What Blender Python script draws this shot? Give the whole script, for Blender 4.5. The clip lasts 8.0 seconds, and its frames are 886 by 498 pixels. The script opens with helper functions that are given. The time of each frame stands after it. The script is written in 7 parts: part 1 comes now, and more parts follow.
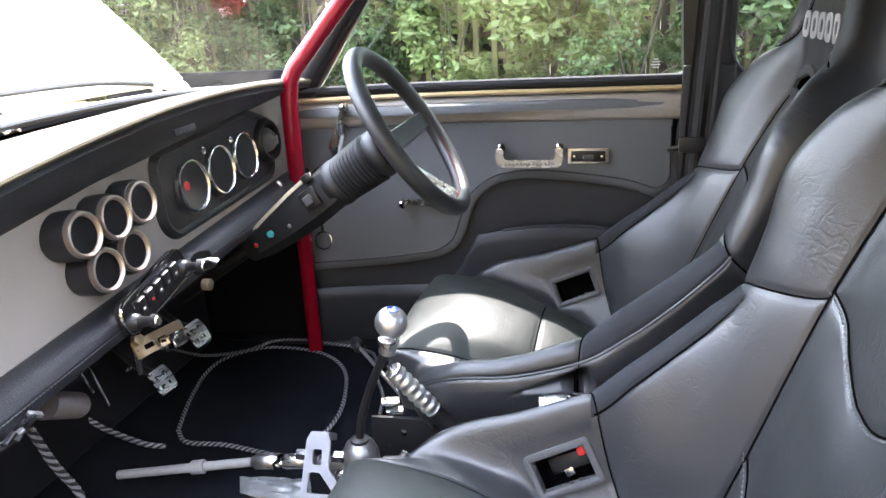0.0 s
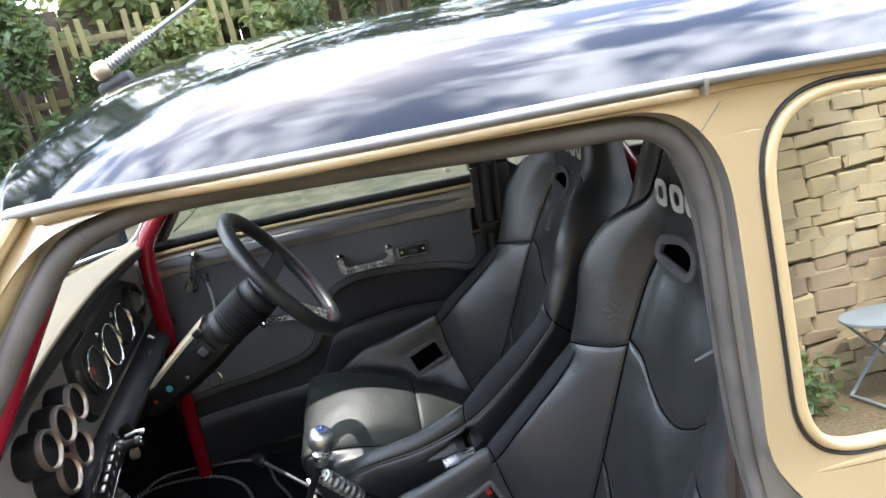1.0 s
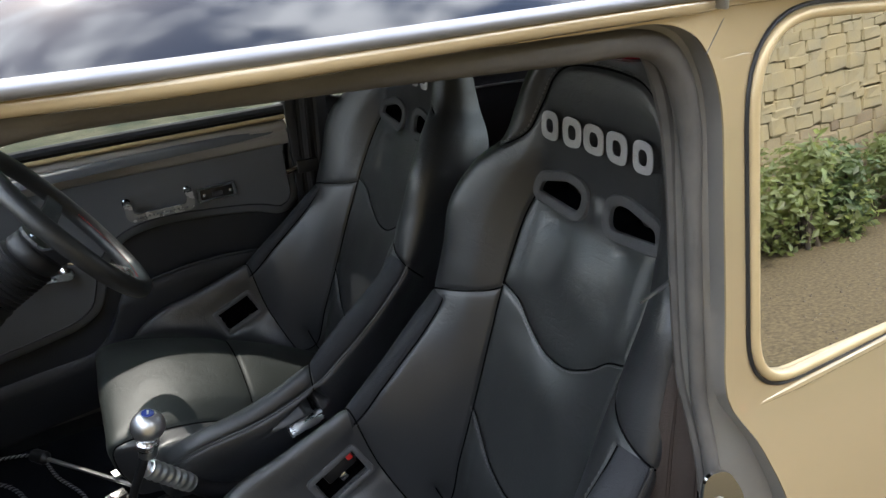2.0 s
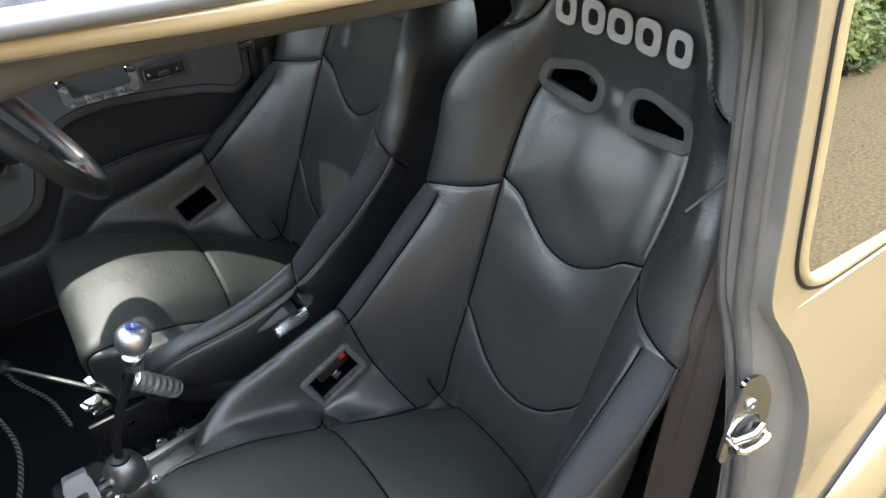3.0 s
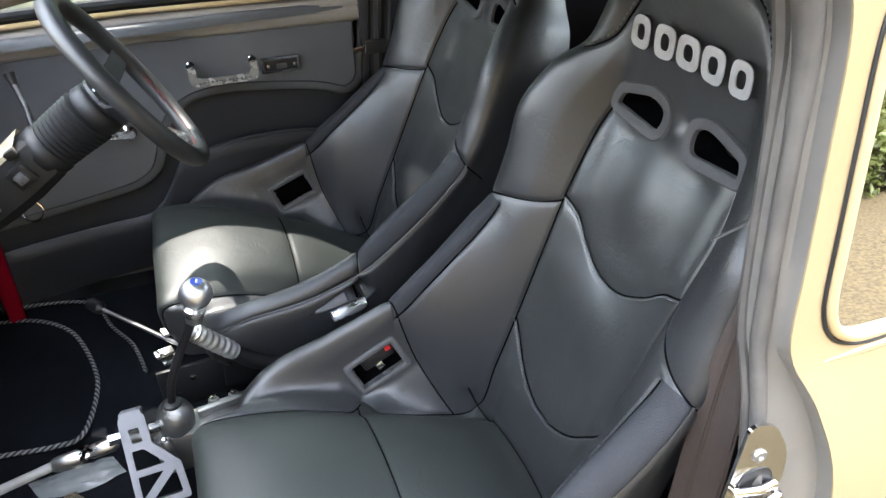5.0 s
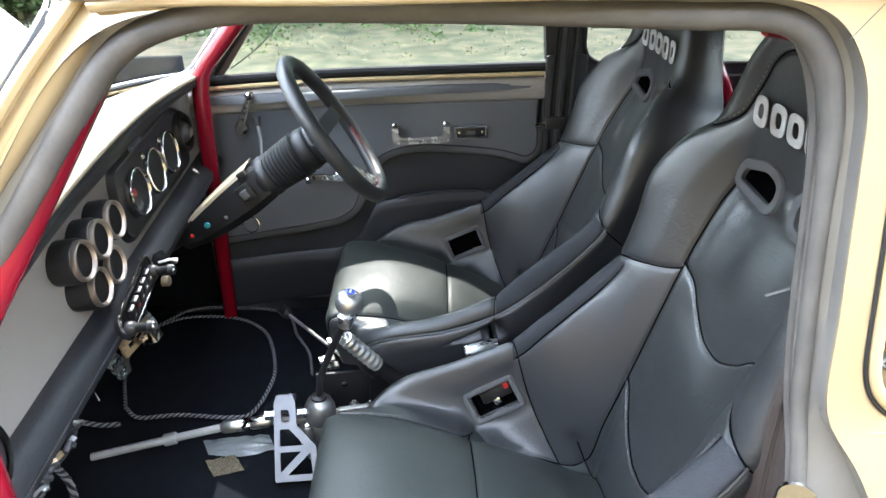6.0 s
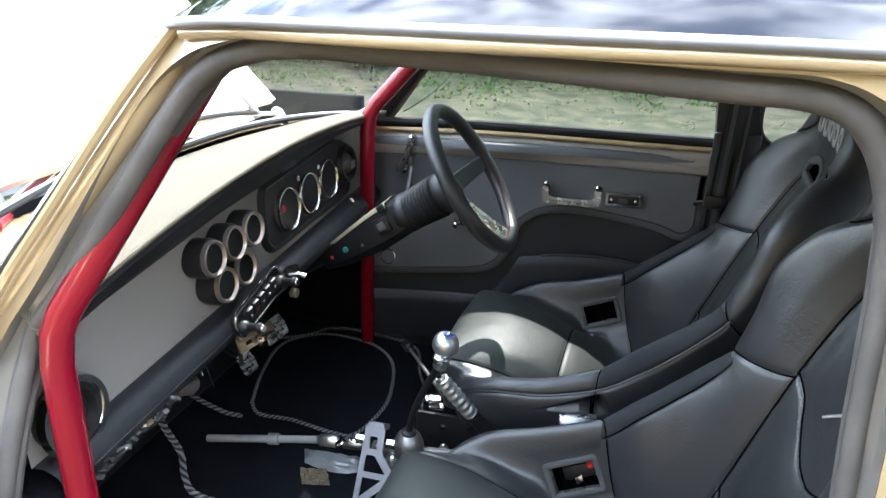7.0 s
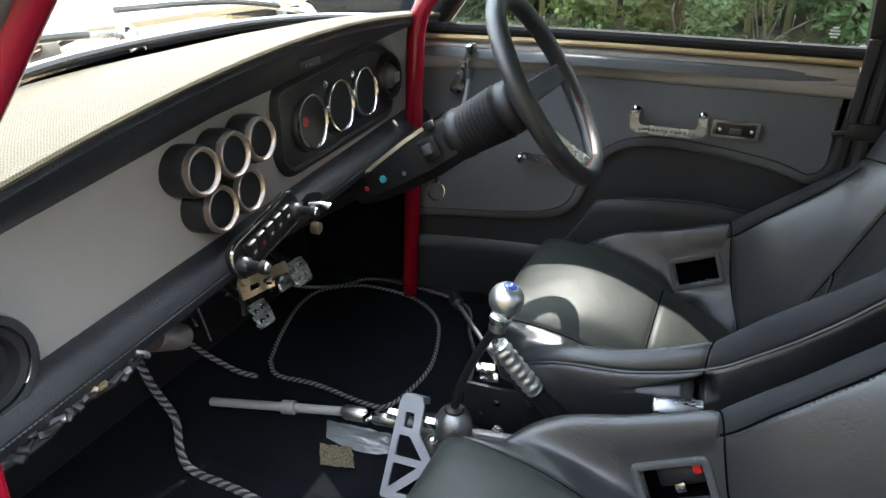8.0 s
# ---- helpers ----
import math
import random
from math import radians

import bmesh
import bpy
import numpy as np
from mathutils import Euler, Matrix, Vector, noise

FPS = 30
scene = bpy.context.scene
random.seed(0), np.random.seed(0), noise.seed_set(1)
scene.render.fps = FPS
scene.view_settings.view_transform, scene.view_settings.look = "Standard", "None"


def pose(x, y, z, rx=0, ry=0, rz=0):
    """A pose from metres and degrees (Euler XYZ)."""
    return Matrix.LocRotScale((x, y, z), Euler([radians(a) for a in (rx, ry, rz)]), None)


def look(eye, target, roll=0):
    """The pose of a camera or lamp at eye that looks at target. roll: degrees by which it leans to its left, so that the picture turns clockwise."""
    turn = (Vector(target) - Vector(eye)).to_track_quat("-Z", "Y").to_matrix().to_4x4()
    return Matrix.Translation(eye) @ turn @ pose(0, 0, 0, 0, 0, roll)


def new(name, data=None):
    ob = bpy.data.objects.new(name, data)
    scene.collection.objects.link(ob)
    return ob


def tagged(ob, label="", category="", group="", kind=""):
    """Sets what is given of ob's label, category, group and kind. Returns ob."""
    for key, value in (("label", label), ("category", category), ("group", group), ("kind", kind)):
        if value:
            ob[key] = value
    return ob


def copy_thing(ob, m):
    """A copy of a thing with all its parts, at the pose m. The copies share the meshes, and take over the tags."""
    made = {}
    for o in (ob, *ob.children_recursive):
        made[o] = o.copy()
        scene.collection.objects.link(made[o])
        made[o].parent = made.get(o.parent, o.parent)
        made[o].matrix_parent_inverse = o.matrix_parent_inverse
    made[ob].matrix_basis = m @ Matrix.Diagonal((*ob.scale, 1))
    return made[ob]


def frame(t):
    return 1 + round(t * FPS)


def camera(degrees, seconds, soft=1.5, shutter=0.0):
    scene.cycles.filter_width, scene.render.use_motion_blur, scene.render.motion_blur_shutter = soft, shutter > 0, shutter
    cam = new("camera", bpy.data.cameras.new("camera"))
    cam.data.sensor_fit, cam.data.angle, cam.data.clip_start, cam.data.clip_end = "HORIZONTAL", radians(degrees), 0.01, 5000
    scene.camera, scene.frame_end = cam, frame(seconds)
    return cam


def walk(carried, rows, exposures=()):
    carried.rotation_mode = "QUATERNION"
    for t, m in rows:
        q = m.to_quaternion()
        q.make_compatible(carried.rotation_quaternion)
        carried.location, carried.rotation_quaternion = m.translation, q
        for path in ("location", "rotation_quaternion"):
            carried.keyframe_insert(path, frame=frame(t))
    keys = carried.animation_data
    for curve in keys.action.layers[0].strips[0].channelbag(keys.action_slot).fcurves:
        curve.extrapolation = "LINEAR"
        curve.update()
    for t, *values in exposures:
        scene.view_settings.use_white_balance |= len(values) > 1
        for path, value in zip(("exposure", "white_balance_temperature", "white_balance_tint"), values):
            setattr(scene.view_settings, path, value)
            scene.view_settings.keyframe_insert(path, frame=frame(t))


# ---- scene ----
cam = camera(65.1, 8.0)
EXPOSURES = [(0, 4.0, 6200, 17), (0.5, 3.2, 6200, 16), (1, 2.65, 6250, 12), (1.5, 2.15, 6300, 10), (2, 2.0, 6450, 10), (3.5, 3.2, 6400, 8), (4, 3.3, 6350, 8),
             (5.5, 3.55, 6450, 13), (6, 3.6, 6100, 9), (6.5, 3.25, 6000, 9), (7, 3.0, 6000, 9), (7.5, 3.05, 6100, 12), (8, 3.0, 6300, 8)]
PATH = [
    (0, (0.747, -0.897, 1.094), (0.298, 0.934, 0.427), -3.4),
    (0.5, (0.763, -1.087, 1.279), (0.424, 0.775, 0.631), -6.8),
    (1, (0.605, -1.129, 1.335), (0.808, 0.757, 0.7), -10.3),
    (1.5, (0.512, -1.054, 1.318), (1.187, 0.681, 0.586), -7.0),
    (2, (0.46, -0.945, 1.311), (1.303, 0.643, 0.434), -3.7),
    (2.2, (0.447, -0.913, 1.304), (1.335, 0.598, 0.341), -2.2),
    (3.3, (0.396, -0.809, 1.33), (1.304, 0.469, 0.088), -0.9),
    (3.5, (0.403, -0.806, 1.318), (1.297, 0.48, 0.074), -0.4),
    (4, (0.39, -0.804, 1.322), (1.287, 0.473, 0.060), 0.0),
    (4.2, (0.392, -0.807, 1.321), (1.279, 0.482, 0.066), 0.3),
    (5.3, (0.508, -0.96, 1.301), (0.994, 0.652, 0.221), 0.5),
    (5.5, (0.526, -0.992, 1.305), (0.913, 0.672, 0.265), 0.4),
    (6, (0.583, -1.081, 1.3), (0.638, 0.699, 0.391), -1.4),
    (6.5, (0.639, -1.144, 1.311), (0.395, 0.669, 0.503), -0.8),
    (7, (0.749, -1.07, 1.29), (0.225, 0.706, 0.535), 0.9),
    (7.5, (0.741, -0.956, 1.227), (0.097, 0.77, 0.45), 1.7),
    (8, (0.662, -0.82, 1.122), (0.011, 0.867, 0.268), 1.0),
]
walk(cam, [(t, look(eye, target, roll)) for t, eye, target, roll in PATH], EXPOSURES)

from mathutils.kdtree import KDTree

# ---- world, sun, exposure ----
SUN = Vector((-0.09, 0.70, 1.0)).normalized()
sky_world = bpy.data.worlds.new("sky_world")
scene.world = sky_world
sky_world.use_nodes = True
wn, wl = sky_world.node_tree.nodes, sky_world.node_tree.links
wn.clear()
sky = wn.new("ShaderNodeTexSky")
sky.sky_type, sky.sun_disc = "NISHITA", False
sky.sun_elevation, sky.sun_rotation = math.asin(SUN.z), math.atan2(SUN.x, SUN.y)
cloud_pos = wn.new("ShaderNodeTexCoord")
cloud_map = wn.new("ShaderNodeMapping")
cloud_map.inputs["Scale"].default_value = (1.6, 2.6, 3.8)
cloud_map.inputs["Location"].default_value = (3.1, 0.7, 1.9)
cloud_noise = wn.new("ShaderNodeTexNoise")
cloud_noise.inputs["Scale"].default_value, cloud_noise.inputs["Detail"].default_value = 2.6, 9.0
cloud_noise.inputs["Roughness"].default_value, cloud_noise.inputs["Distortion"].default_value = 0.58, 0.5
cloud_ramp = wn.new("ShaderNodeValToRGB")
cloud_ramp.color_ramp.elements[0].position, cloud_ramp.color_ramp.elements[1].position = 0.44, 0.62
cloud_mix = wn.new("ShaderNodeMixRGB")
cloud_mix.inputs["Color2"].default_value = (15.0, 15.6, 16.6, 1)
sky_back = wn.new("ShaderNodeBackground")
sky_back.inputs["Strength"].default_value = 0.15
sky_out = wn.new("ShaderNodeOutputWorld")
wl.new(cloud_pos.outputs["Generated"], cloud_map.inputs["Vector"])
wl.new(cloud_map.outputs["Vector"], cloud_noise.inputs["Vector"])
wl.new(cloud_noise.outputs["Fac"], cloud_ramp.inputs["Fac"])
wl.new(cloud_ramp.outputs["Color"], cloud_mix.inputs["Fac"])
wl.new(sky.outputs["Color"], cloud_mix.inputs["Color1"])
wl.new(cloud_mix.outputs["Color"], sky_back.inputs["Color"])
wl.new(sky_back.outputs["Background"], sky_out.inputs["Surface"])
sun = new("sun", bpy.data.lights.new("sun", "SUN"))
sun.data.energy, sun.data.angle, sun.data.color = 1.35, radians(0.55), (1.0, 0.95, 0.86)
sun.matrix_world = look(SUN * 40, (0, 0, 0))

# ---- materials ----


def material(name, colour, rough=0.5, metal=0.0, grain=0.0, grain_size=200.0, vary=0.0, vary_size=6.0, vary_to=None, coat=0.0, spec=0.5,
             stretch=(1, 1, 1), stain=0.0, island=0.0, random_tint=0.0):
    """A surface with two scales of variation: fine relief (grain) and broad stains or wear (vary)."""
    m = bpy.data.materials.new(name)
    m.use_nodes = True
    n, l = m.node_tree.nodes, m.node_tree.links
    b = n["Principled BSDF"]
    b.inputs["Metallic"].default_value, b.inputs["Roughness"].default_value = metal, rough
    b.inputs["Coat Weight"].default_value, b.inputs["Coat Roughness"].default_value = coat, 0.04
    b.inputs["Specular IOR Level"].default_value = spec
    pos = n.new("ShaderNodeTexCoord")
    fit_map = n.new("ShaderNodeMapping")
    fit_map.inputs["Scale"].default_value = stretch
    l.new(pos.outputs["Object"], fit_map.inputs["Vector"])
    big = n.new("ShaderNodeTexNoise")
    big.inputs["Scale"].default_value, big.inputs["Detail"].default_value = vary_size, 6.0
    l.new(fit_map.outputs["Vector"], big.inputs["Vector"])
    mix = n.new("ShaderNodeMixRGB")
    other = vary_to or tuple(c * 0.55 for c in colour)
    mix.inputs["Color1"].default_value, mix.inputs["Color2"].default_value = (*colour, 1), (*other, 1)
    ramp = n.new("ShaderNodeMapRange")
    ramp.inputs["From Min"].default_value, ramp.inputs["From Max"].default_value = 0.35, 0.7
    ramp.inputs["To Max"].default_value = vary
    l.new(big.outputs["Fac"], ramp.inputs["Value"])
    l.new(ramp.outputs["Result"], mix.inputs["Fac"])
    last = mix.outputs["Color"]
    if random_tint or island:
        tint = n.new("ShaderNodeHueSaturation")
        src = n.new("ShaderNodeObjectInfo").outputs["Random"] if random_tint else n.new("ShaderNodeNewGeometry").outputs["Random Per Island"]
        val = n.new("ShaderNodeMapRange")
        amount = random_tint or island
        val.inputs["To Min"].default_value, val.inputs["To Max"].default_value = 1 - amount, 1 + amount
        l.new(src, val.inputs["Value"])
        l.new(val.outputs["Result"], tint.inputs["Value"])
        hue = n.new("ShaderNodeMapRange")
        hue.inputs["To Min"].default_value, hue.inputs["To Max"].default_value = 0.5 - amount * 0.06, 0.5 + amount * 0.06
        l.new(src, hue.inputs["Value"])
        l.new(hue.outputs["Result"], tint.inputs["Hue"])
        l.new(last, tint.inputs["Color"])
        last = tint.outputs["Color"]
    l.new(last, b.inputs["Base Color"])
    if stain:
        rr = n.new("ShaderNodeMapRange")
        rr.inputs["From Min"].default_value, rr.inputs["From Max"].default_value = 0.3, 0.75
        rr.inputs["To Min"].default_value, rr.inputs["To Max"].default_value = max(rough - stain, 0.02), rough + stain
        l.new(big.outputs["Fac"], rr.inputs["Value"])
        l.new(rr.outputs["Result"], b.inputs["Roughness"])
    if grain:
        fine = n.new("ShaderNodeTexNoise")
        fine.inputs["Scale"].default_value, fine.inputs["Detail"].default_value = grain_size, 4.0
        l.new(fit_map.outputs["Vector"], fine.inputs["Vector"])
        bump = n.new("ShaderNodeBump")
        bump.inputs["Strength"].default_value, bump.inputs["Distance"].default_value = grain, 0.002
        l.new(fine.outputs["Fac"], bump.inputs["Height"])
        l.new(bump.outputs["Normal"], b.inputs["Normal"])
    return m


def leather(name, colour, rough, shine=0.85, creased=0.4):
    """Grained hide with soft waves and fine creases in places."""
    m = material(name, colour, rough, grain=0.0, vary=0.25, vary_size=3, stain=0.05, spec=shine)
    n, l = m.node_tree.nodes, m.node_tree.links
    b = n["Principled BSDF"]
    pos = n.new("ShaderNodeTexCoord")
    cells = n.new("ShaderNodeTexVoronoi")
    cells.feature = "DISTANCE_TO_EDGE"
    cells.inputs["Scale"].default_value = 480
    l.new(pos.outputs["Object"], cells.inputs["Vector"])
    creases = []
    for turn, squeeze in (((0.45, 0.3, 0.9), (24, 15, 46)), ((-0.7, 0.6, 0.3), (19, 48, 24)), ((0.1, -0.5, -0.8), (60, 31, 40))):
        lay = n.new("ShaderNodeMapping")
        lay.inputs["Rotation"].default_value, lay.inputs["Scale"].default_value = turn, squeeze
        l.new(pos.outputs["Object"], lay.inputs["Vector"])
        line = n.new("ShaderNodeTexNoise")
        line.inputs["Scale"].default_value, line.inputs["Detail"].default_value, line.inputs["Roughness"].default_value = 1.0, 2.0, 0.4
        line.inputs["Distortion"].default_value = 0.15
        l.new(lay.outputs["Vector"], line.inputs["Vector"])
        off = n.new("ShaderNodeMath")
        off.operation = "SUBTRACT"
        off.inputs[1].default_value = 0.5
        l.new(line.outputs["Fac"], off.inputs[0])
        size = n.new("ShaderNodeMath")
        size.operation = "ABSOLUTE"
        l.new(off.outputs["Value"], size.inputs[0])
        fold_line = n.new("ShaderNodeMapRange")
        fold_line.interpolation_type = "SMOOTHSTEP"
        fold_line.inputs["From Max"].default_value = 0.04
        l.new(size.outputs["Value"], fold_line.inputs["Value"])
        creases.append(fold_line.outputs["Result"])
    thin = None
    for c in creases:
        if thin is None:
            thin = c
            continue
        low = n.new("ShaderNodeMath")
        low.operation = "MINIMUM"
        l.new(thin, low.inputs[0])
        l.new(c, low.inputs[1])
        thin = low.outputs["Value"]
    where = n.new("ShaderNodeTexNoise")
    where.inputs["Scale"].default_value, where.inputs["Detail"].default_value = 11, 3
    l.new(pos.outputs["Object"], where.inputs["Vector"])
    gate = n.new("ShaderNodeMapRange")
    gate.inputs["From Min"].default_value, gate.inputs["From Max"].default_value = 0.42, 0.66
    gate.inputs["To Min"].default_value, gate.inputs["To Max"].default_value = creased * 0.1, creased
    l.new(where.outputs["Fac"], gate.inputs["Value"])
    soft = n.new("ShaderNodeTexNoise")
    soft.inputs["Scale"].default_value, soft.inputs["Detail"].default_value = 26, 2
    l.new(pos.outputs["Object"], soft.inputs["Vector"])
    b0, b1, b2 = n.new("ShaderNodeBump"), n.new("ShaderNodeBump"), n.new("ShaderNodeBump")
    b0.inputs["Strength"].default_value, b0.inputs["Distance"].default_value = 0.18, 0.002
    b1.inputs["Distance"].default_value, b2.inputs["Strength"].default_value, b2.inputs["Distance"].default_value = 0.0011, 0.22, 0.0007
    l.new(soft.outputs["Fac"], b0.inputs["Height"])
    l.new(gate.outputs["Result"], b1.inputs["Strength"])
    l.new(thin, b1.inputs["Height"])
    l.new(cells.outputs["Distance"], b2.inputs["Height"])
    l.new(b0.outputs["Normal"], b1.inputs["Normal"])
    l.new(b1.outputs["Normal"], b2.inputs["Normal"])
    l.new(b2.outputs["Normal"], b.inputs["Normal"])
    return m


def glass_sheet(name, tint, gloss, rough=0.0):
    """Thin glass: clear with a Fresnel gloss."""
    m = bpy.data.materials.new(name)
    m.use_nodes = True
    n, l = m.node_tree.nodes, m.node_tree.links
    n.clear()
    out, clear, shine, mix, fres, scale = (n.new("ShaderNode" + k) for k in
                                           ("OutputMaterial", "BsdfTransparent", "BsdfGlossy", "MixShader", "Fresnel", "Math"))
    clear.inputs["Color"].default_value = (*tint, 1)
    shine.inputs["Roughness"].default_value = rough
    fres.inputs["IOR"].default_value = 1.5
    scale.operation, scale.use_clamp = "MULTIPLY", True
    scale.inputs[1].default_value = gloss
    l.new(fres.outputs["Fac"], scale.inputs[0])
    l.new(scale.outputs["Value"], mix.inputs["Fac"])
    l.new(clear.outputs["BSDF"], mix.inputs[1])
    l.new(shine.outputs["BSDF"], mix.inputs[2])
    l.new(mix.outputs["Shader"], out.inputs["Surface"])
    return m


M_LEATHER = leather("black_leather", (0.026, 0.0275, 0.030), 0.41, 0.9, 0.2)
M_LEATHER_PAD = leather("creased_black_leather", (0.024, 0.026, 0.0265), 0.39, 1.0, 0.19)
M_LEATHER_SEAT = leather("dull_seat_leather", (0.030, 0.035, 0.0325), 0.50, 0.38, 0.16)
M_LEATHER_MATT = material("black_suede", (0.034, 0.036, 0.041), 0.8, grain=0.5, grain_size=500, vary=0.4, vary_size=14, spec=0.35)
# near-black without gloss: shade painted into seam grooves and belt openings
M_SHADE = material("seam_and_slot_shade", (0.004, 0.004, 0.0045), 1.0, grain=0.2, grain_size=900, vary=0.2, spec=0.0)
M_SHELL = material("seat_shell_black", (0.012, 0.012, 0.013), 0.35, grain=0.1, vary=0.4)
M_THREAD = material("seam_thread", (0.14, 0.14, 0.145), 0.6, grain=0.4, grain_size=900)
M_SEAM = material("dark_seam_thread", (0.07, 0.072, 0.076), 0.6, grain=0.4, grain_size=900)
M_LOGO = material("silver_embroidery", (0.50, 0.50, 0.51), 0.6, grain=0.8, grain_size=700, vary=0.2, vary_size=60)
M_PLASTIC = material("dark_grey_plastic", (0.085, 0.085, 0.087), 0.6, grain=0.5, grain_size=700, vary=0.35, vary_size=300)
M_BLACK = material("black_plastic", (0.011, 0.011, 0.012), 0.42, grain=0.12, grain_size=600, vary=0.3, vary_size=12)
M_VINYL = material("black_grained_vinyl", (0.028, 0.031, 0.037), 0.5, grain=0.45, grain_size=420, vary=0.4, vary_size=4)
M_RAIL = material("black_padded_rail", (0.013, 0.014, 0.017), 0.48, grain=0.45, grain_size=420, vary=0.3, vary_size=6)
M_DOOR = material("charcoal_door_vinyl", (0.132, 0.140, 0.150), 0.5, grain=0.35, grain_size=380, vary=0.35, vary_size=3)
M_DASH = material("grey_dash_fabric", (0.29, 0.268, 0.242), 0.62, grain=0.3, grain_size=700, vary=0.3, vary_size=3)
M_CARPET = material("black_carpet", (0.010, 0.0115, 0.0145), 1.0, spec=0.05, grain=1.0, grain_size=900, vary=0.5, vary_size=12)
M_CORD = material("grey_black_cord", (0.24, 0.24, 0.245), 0.8, grain=0.7, grain_size=500, vary=0.6, vary_size=60)
M_CORD_DARK = material("black_cord", (0.022, 0.022, 0.024), 0.85, grain=0.7, grain_size=500, vary=0.4, vary_size=60)
M_CHROME = material("chrome", (0.66, 0.655, 0.64), 0.14, 1.0, vary=0.2, vary_size=30, stain=0.05)
M_BRUSHED = material("brushed_aluminium", (0.70, 0.70, 0.69), 0.30, 1.0, grain=0.15, grain_size=300, stretch=(1, 1, 8), vary=0.3, vary_size=20, stain=0.1)
M_SATIN = material("satin_alloy", (0.82, 0.82, 0.81), 0.38, 1.0, grain=0.1, grain_size=300, vary=0.3, vary_size=25, stain=0.08)
M_BEZEL = material("satin_silver_bezel", (0.50, 0.42, 0.35), 0.42, 1.0, vary=0.25, vary_size=40, stain=0.06)
M_GUTTER = material("dulled_gutter_trim", (0.28, 0.28, 0.295), 0.45, 0.6, vary=0.4, vary_size=14, stain=0.1)
# the dark mottling stands for dappled shade as well as leaf litter
M_VERGE = material("shade_toned_litter_soil", (0.108, 0.084, 0.048), 0.95, grain=1.0, grain_size=30, vary=1.0, vary_size=5, vary_to=(0.026, 0.028, 0.012))
M_CAST = material("cast_alloy", (0.30, 0.30, 0.295), 0.42, 0.9, grain=0.5, grain_size=260, vary=0.5, vary_size=30, stain=0.12)
M_STEEL = material("grey_steel", (0.36, 0.36, 0.35), 0.38, 0.85, grain=0.2, grain_size=200, vary=0.4, vary_size=25, stain=0.1)
M_BRASS = material("tarnished_brass_plate", (0.45, 0.34, 0.2), 0.4, 0.8, grain=0.3, vary=0.6, vary_size=40, vary_to=(0.3, 0.29, 0.27))
M_ANOD = material("silver_anodised_plate", (0.27, 0.28, 0.31), 0.5, 0.4, grain=0.15, vary=0.3, vary_size=20)
M_RED = material("red_cage_paint", (0.21, 0.0035, 0.016), 0.22, coat=0.35, vary=0.35, vary_size=9, vary_to=(0.28, 0.005, 0.015), grain=0.03)
M_REDPLASTIC = material("red_plastic", (0.55, 0.02, 0.02), 0.4, vary=0.2)
M_CREAM = material("pale_gold_body_paint", (0.445, 0.34, 0.193), 0.24, 0.25, coat=1.0, vary=0.25, vary_size=3, vary_to=(0.41, 0.31, 0.175), grain=0.02, grain_size=40)
M_BONNET = material("cream_white_bonnet_paint", (0.80, 0.76, 0.66), 0.25, coat=0.8, vary=0.15, vary_size=3, grain=0.02, grain_size=40)
M_ROOF = material("gloss_black_roof_paint", (0.006, 0.007, 0.010), 0.07, vary=0.4, vary_size=6, stain=0.03)
M_SHUT = material("grey_door_shut_paint", (0.165, 0.155, 0.138), 0.30, coat=0.8, vary=0.5, vary_size=14, vary_to=(0.115, 0.110, 0.100), grain=0.1)
M_RUBBER = material("weathered_rubber_seal", (0.075, 0.070, 0.065), 0.55, grain=0.3, grain_size=160, vary=0.5, vary_size=22, vary_to=(0.15, 0.135, 0.12))
M_RUBBER_DARK = material("black_rubber", (0.012, 0.012, 0.013), 0.5, grain=0.2, grain_size=200, vary=0.4)
M_TRIM = material("polished_window_trim", (0.60, 0.46, 0.25), 0.38, 0.3, vary=0.3, vary_size=20, stain=0.06)
M_CAP = material("silver_beige_door_cap", (0.40, 0.37, 0.33), 0.45, 0.0, coat=0.0, vary=0.35, vary_size=10, grain=0.05)
M_GLASS = glass_sheet("clear_window_glass", (0.90, 0.94, 0.91), 0.9)
M_LENS = glass_sheet("gauge_glass", (0.96, 0.97, 0.97), 0.14)
M_TINT = glass_sheet("green_tinted_glass", (0.90, 0.955, 0.905), 0.9)
M_ROD = material("dull_alloy_rod", (0.36, 0.36, 0.35), 0.5, 0.3, grain=0.15, vary=0.3, vary_size=30)
M_SCREEN = glass_sheet("windscreen_glass", (0.93, 0.96, 0.94), 0.1)
M_QUARTER = glass_sheet("dark_tinted_glass", (0.45, 0.47, 0.45), 6.5)
M_HOSE = material("brown_black_hose", (0.048, 0.040, 0.038), 0.5, grain=0.3, grain_size=300, vary=0.5, vary_size=60)
M_POLISH = material("polished_alloy", (0.52, 0.52, 0.50), 0.28, 0.55, vary=0.25, vary_size=40, stain=0.06)
M_DIAL = material("black_dial_face", (0.005, 0.005, 0.006), 0.6, vary=0.2, spec=0.2)
M_MARK = material("white_marking", (0.7, 0.7, 0.68), 0.5, vary=0.2, vary_size=50)
M_BLUE = material("blue_enamel", (0.03, 0.06, 0.35), 0.2, coat=0.8, vary=0.2)
M_TEAL = material("teal_button", (0.05, 0.34, 0.38), 0.3, vary=0.2)
M_WEB = material("brown_black_webbing", (0.058, 0.043, 0.037), 0.40, grain=0.7, grain_size=300, stretch=(1, 8, 1), vary=0.4, vary_size=20)
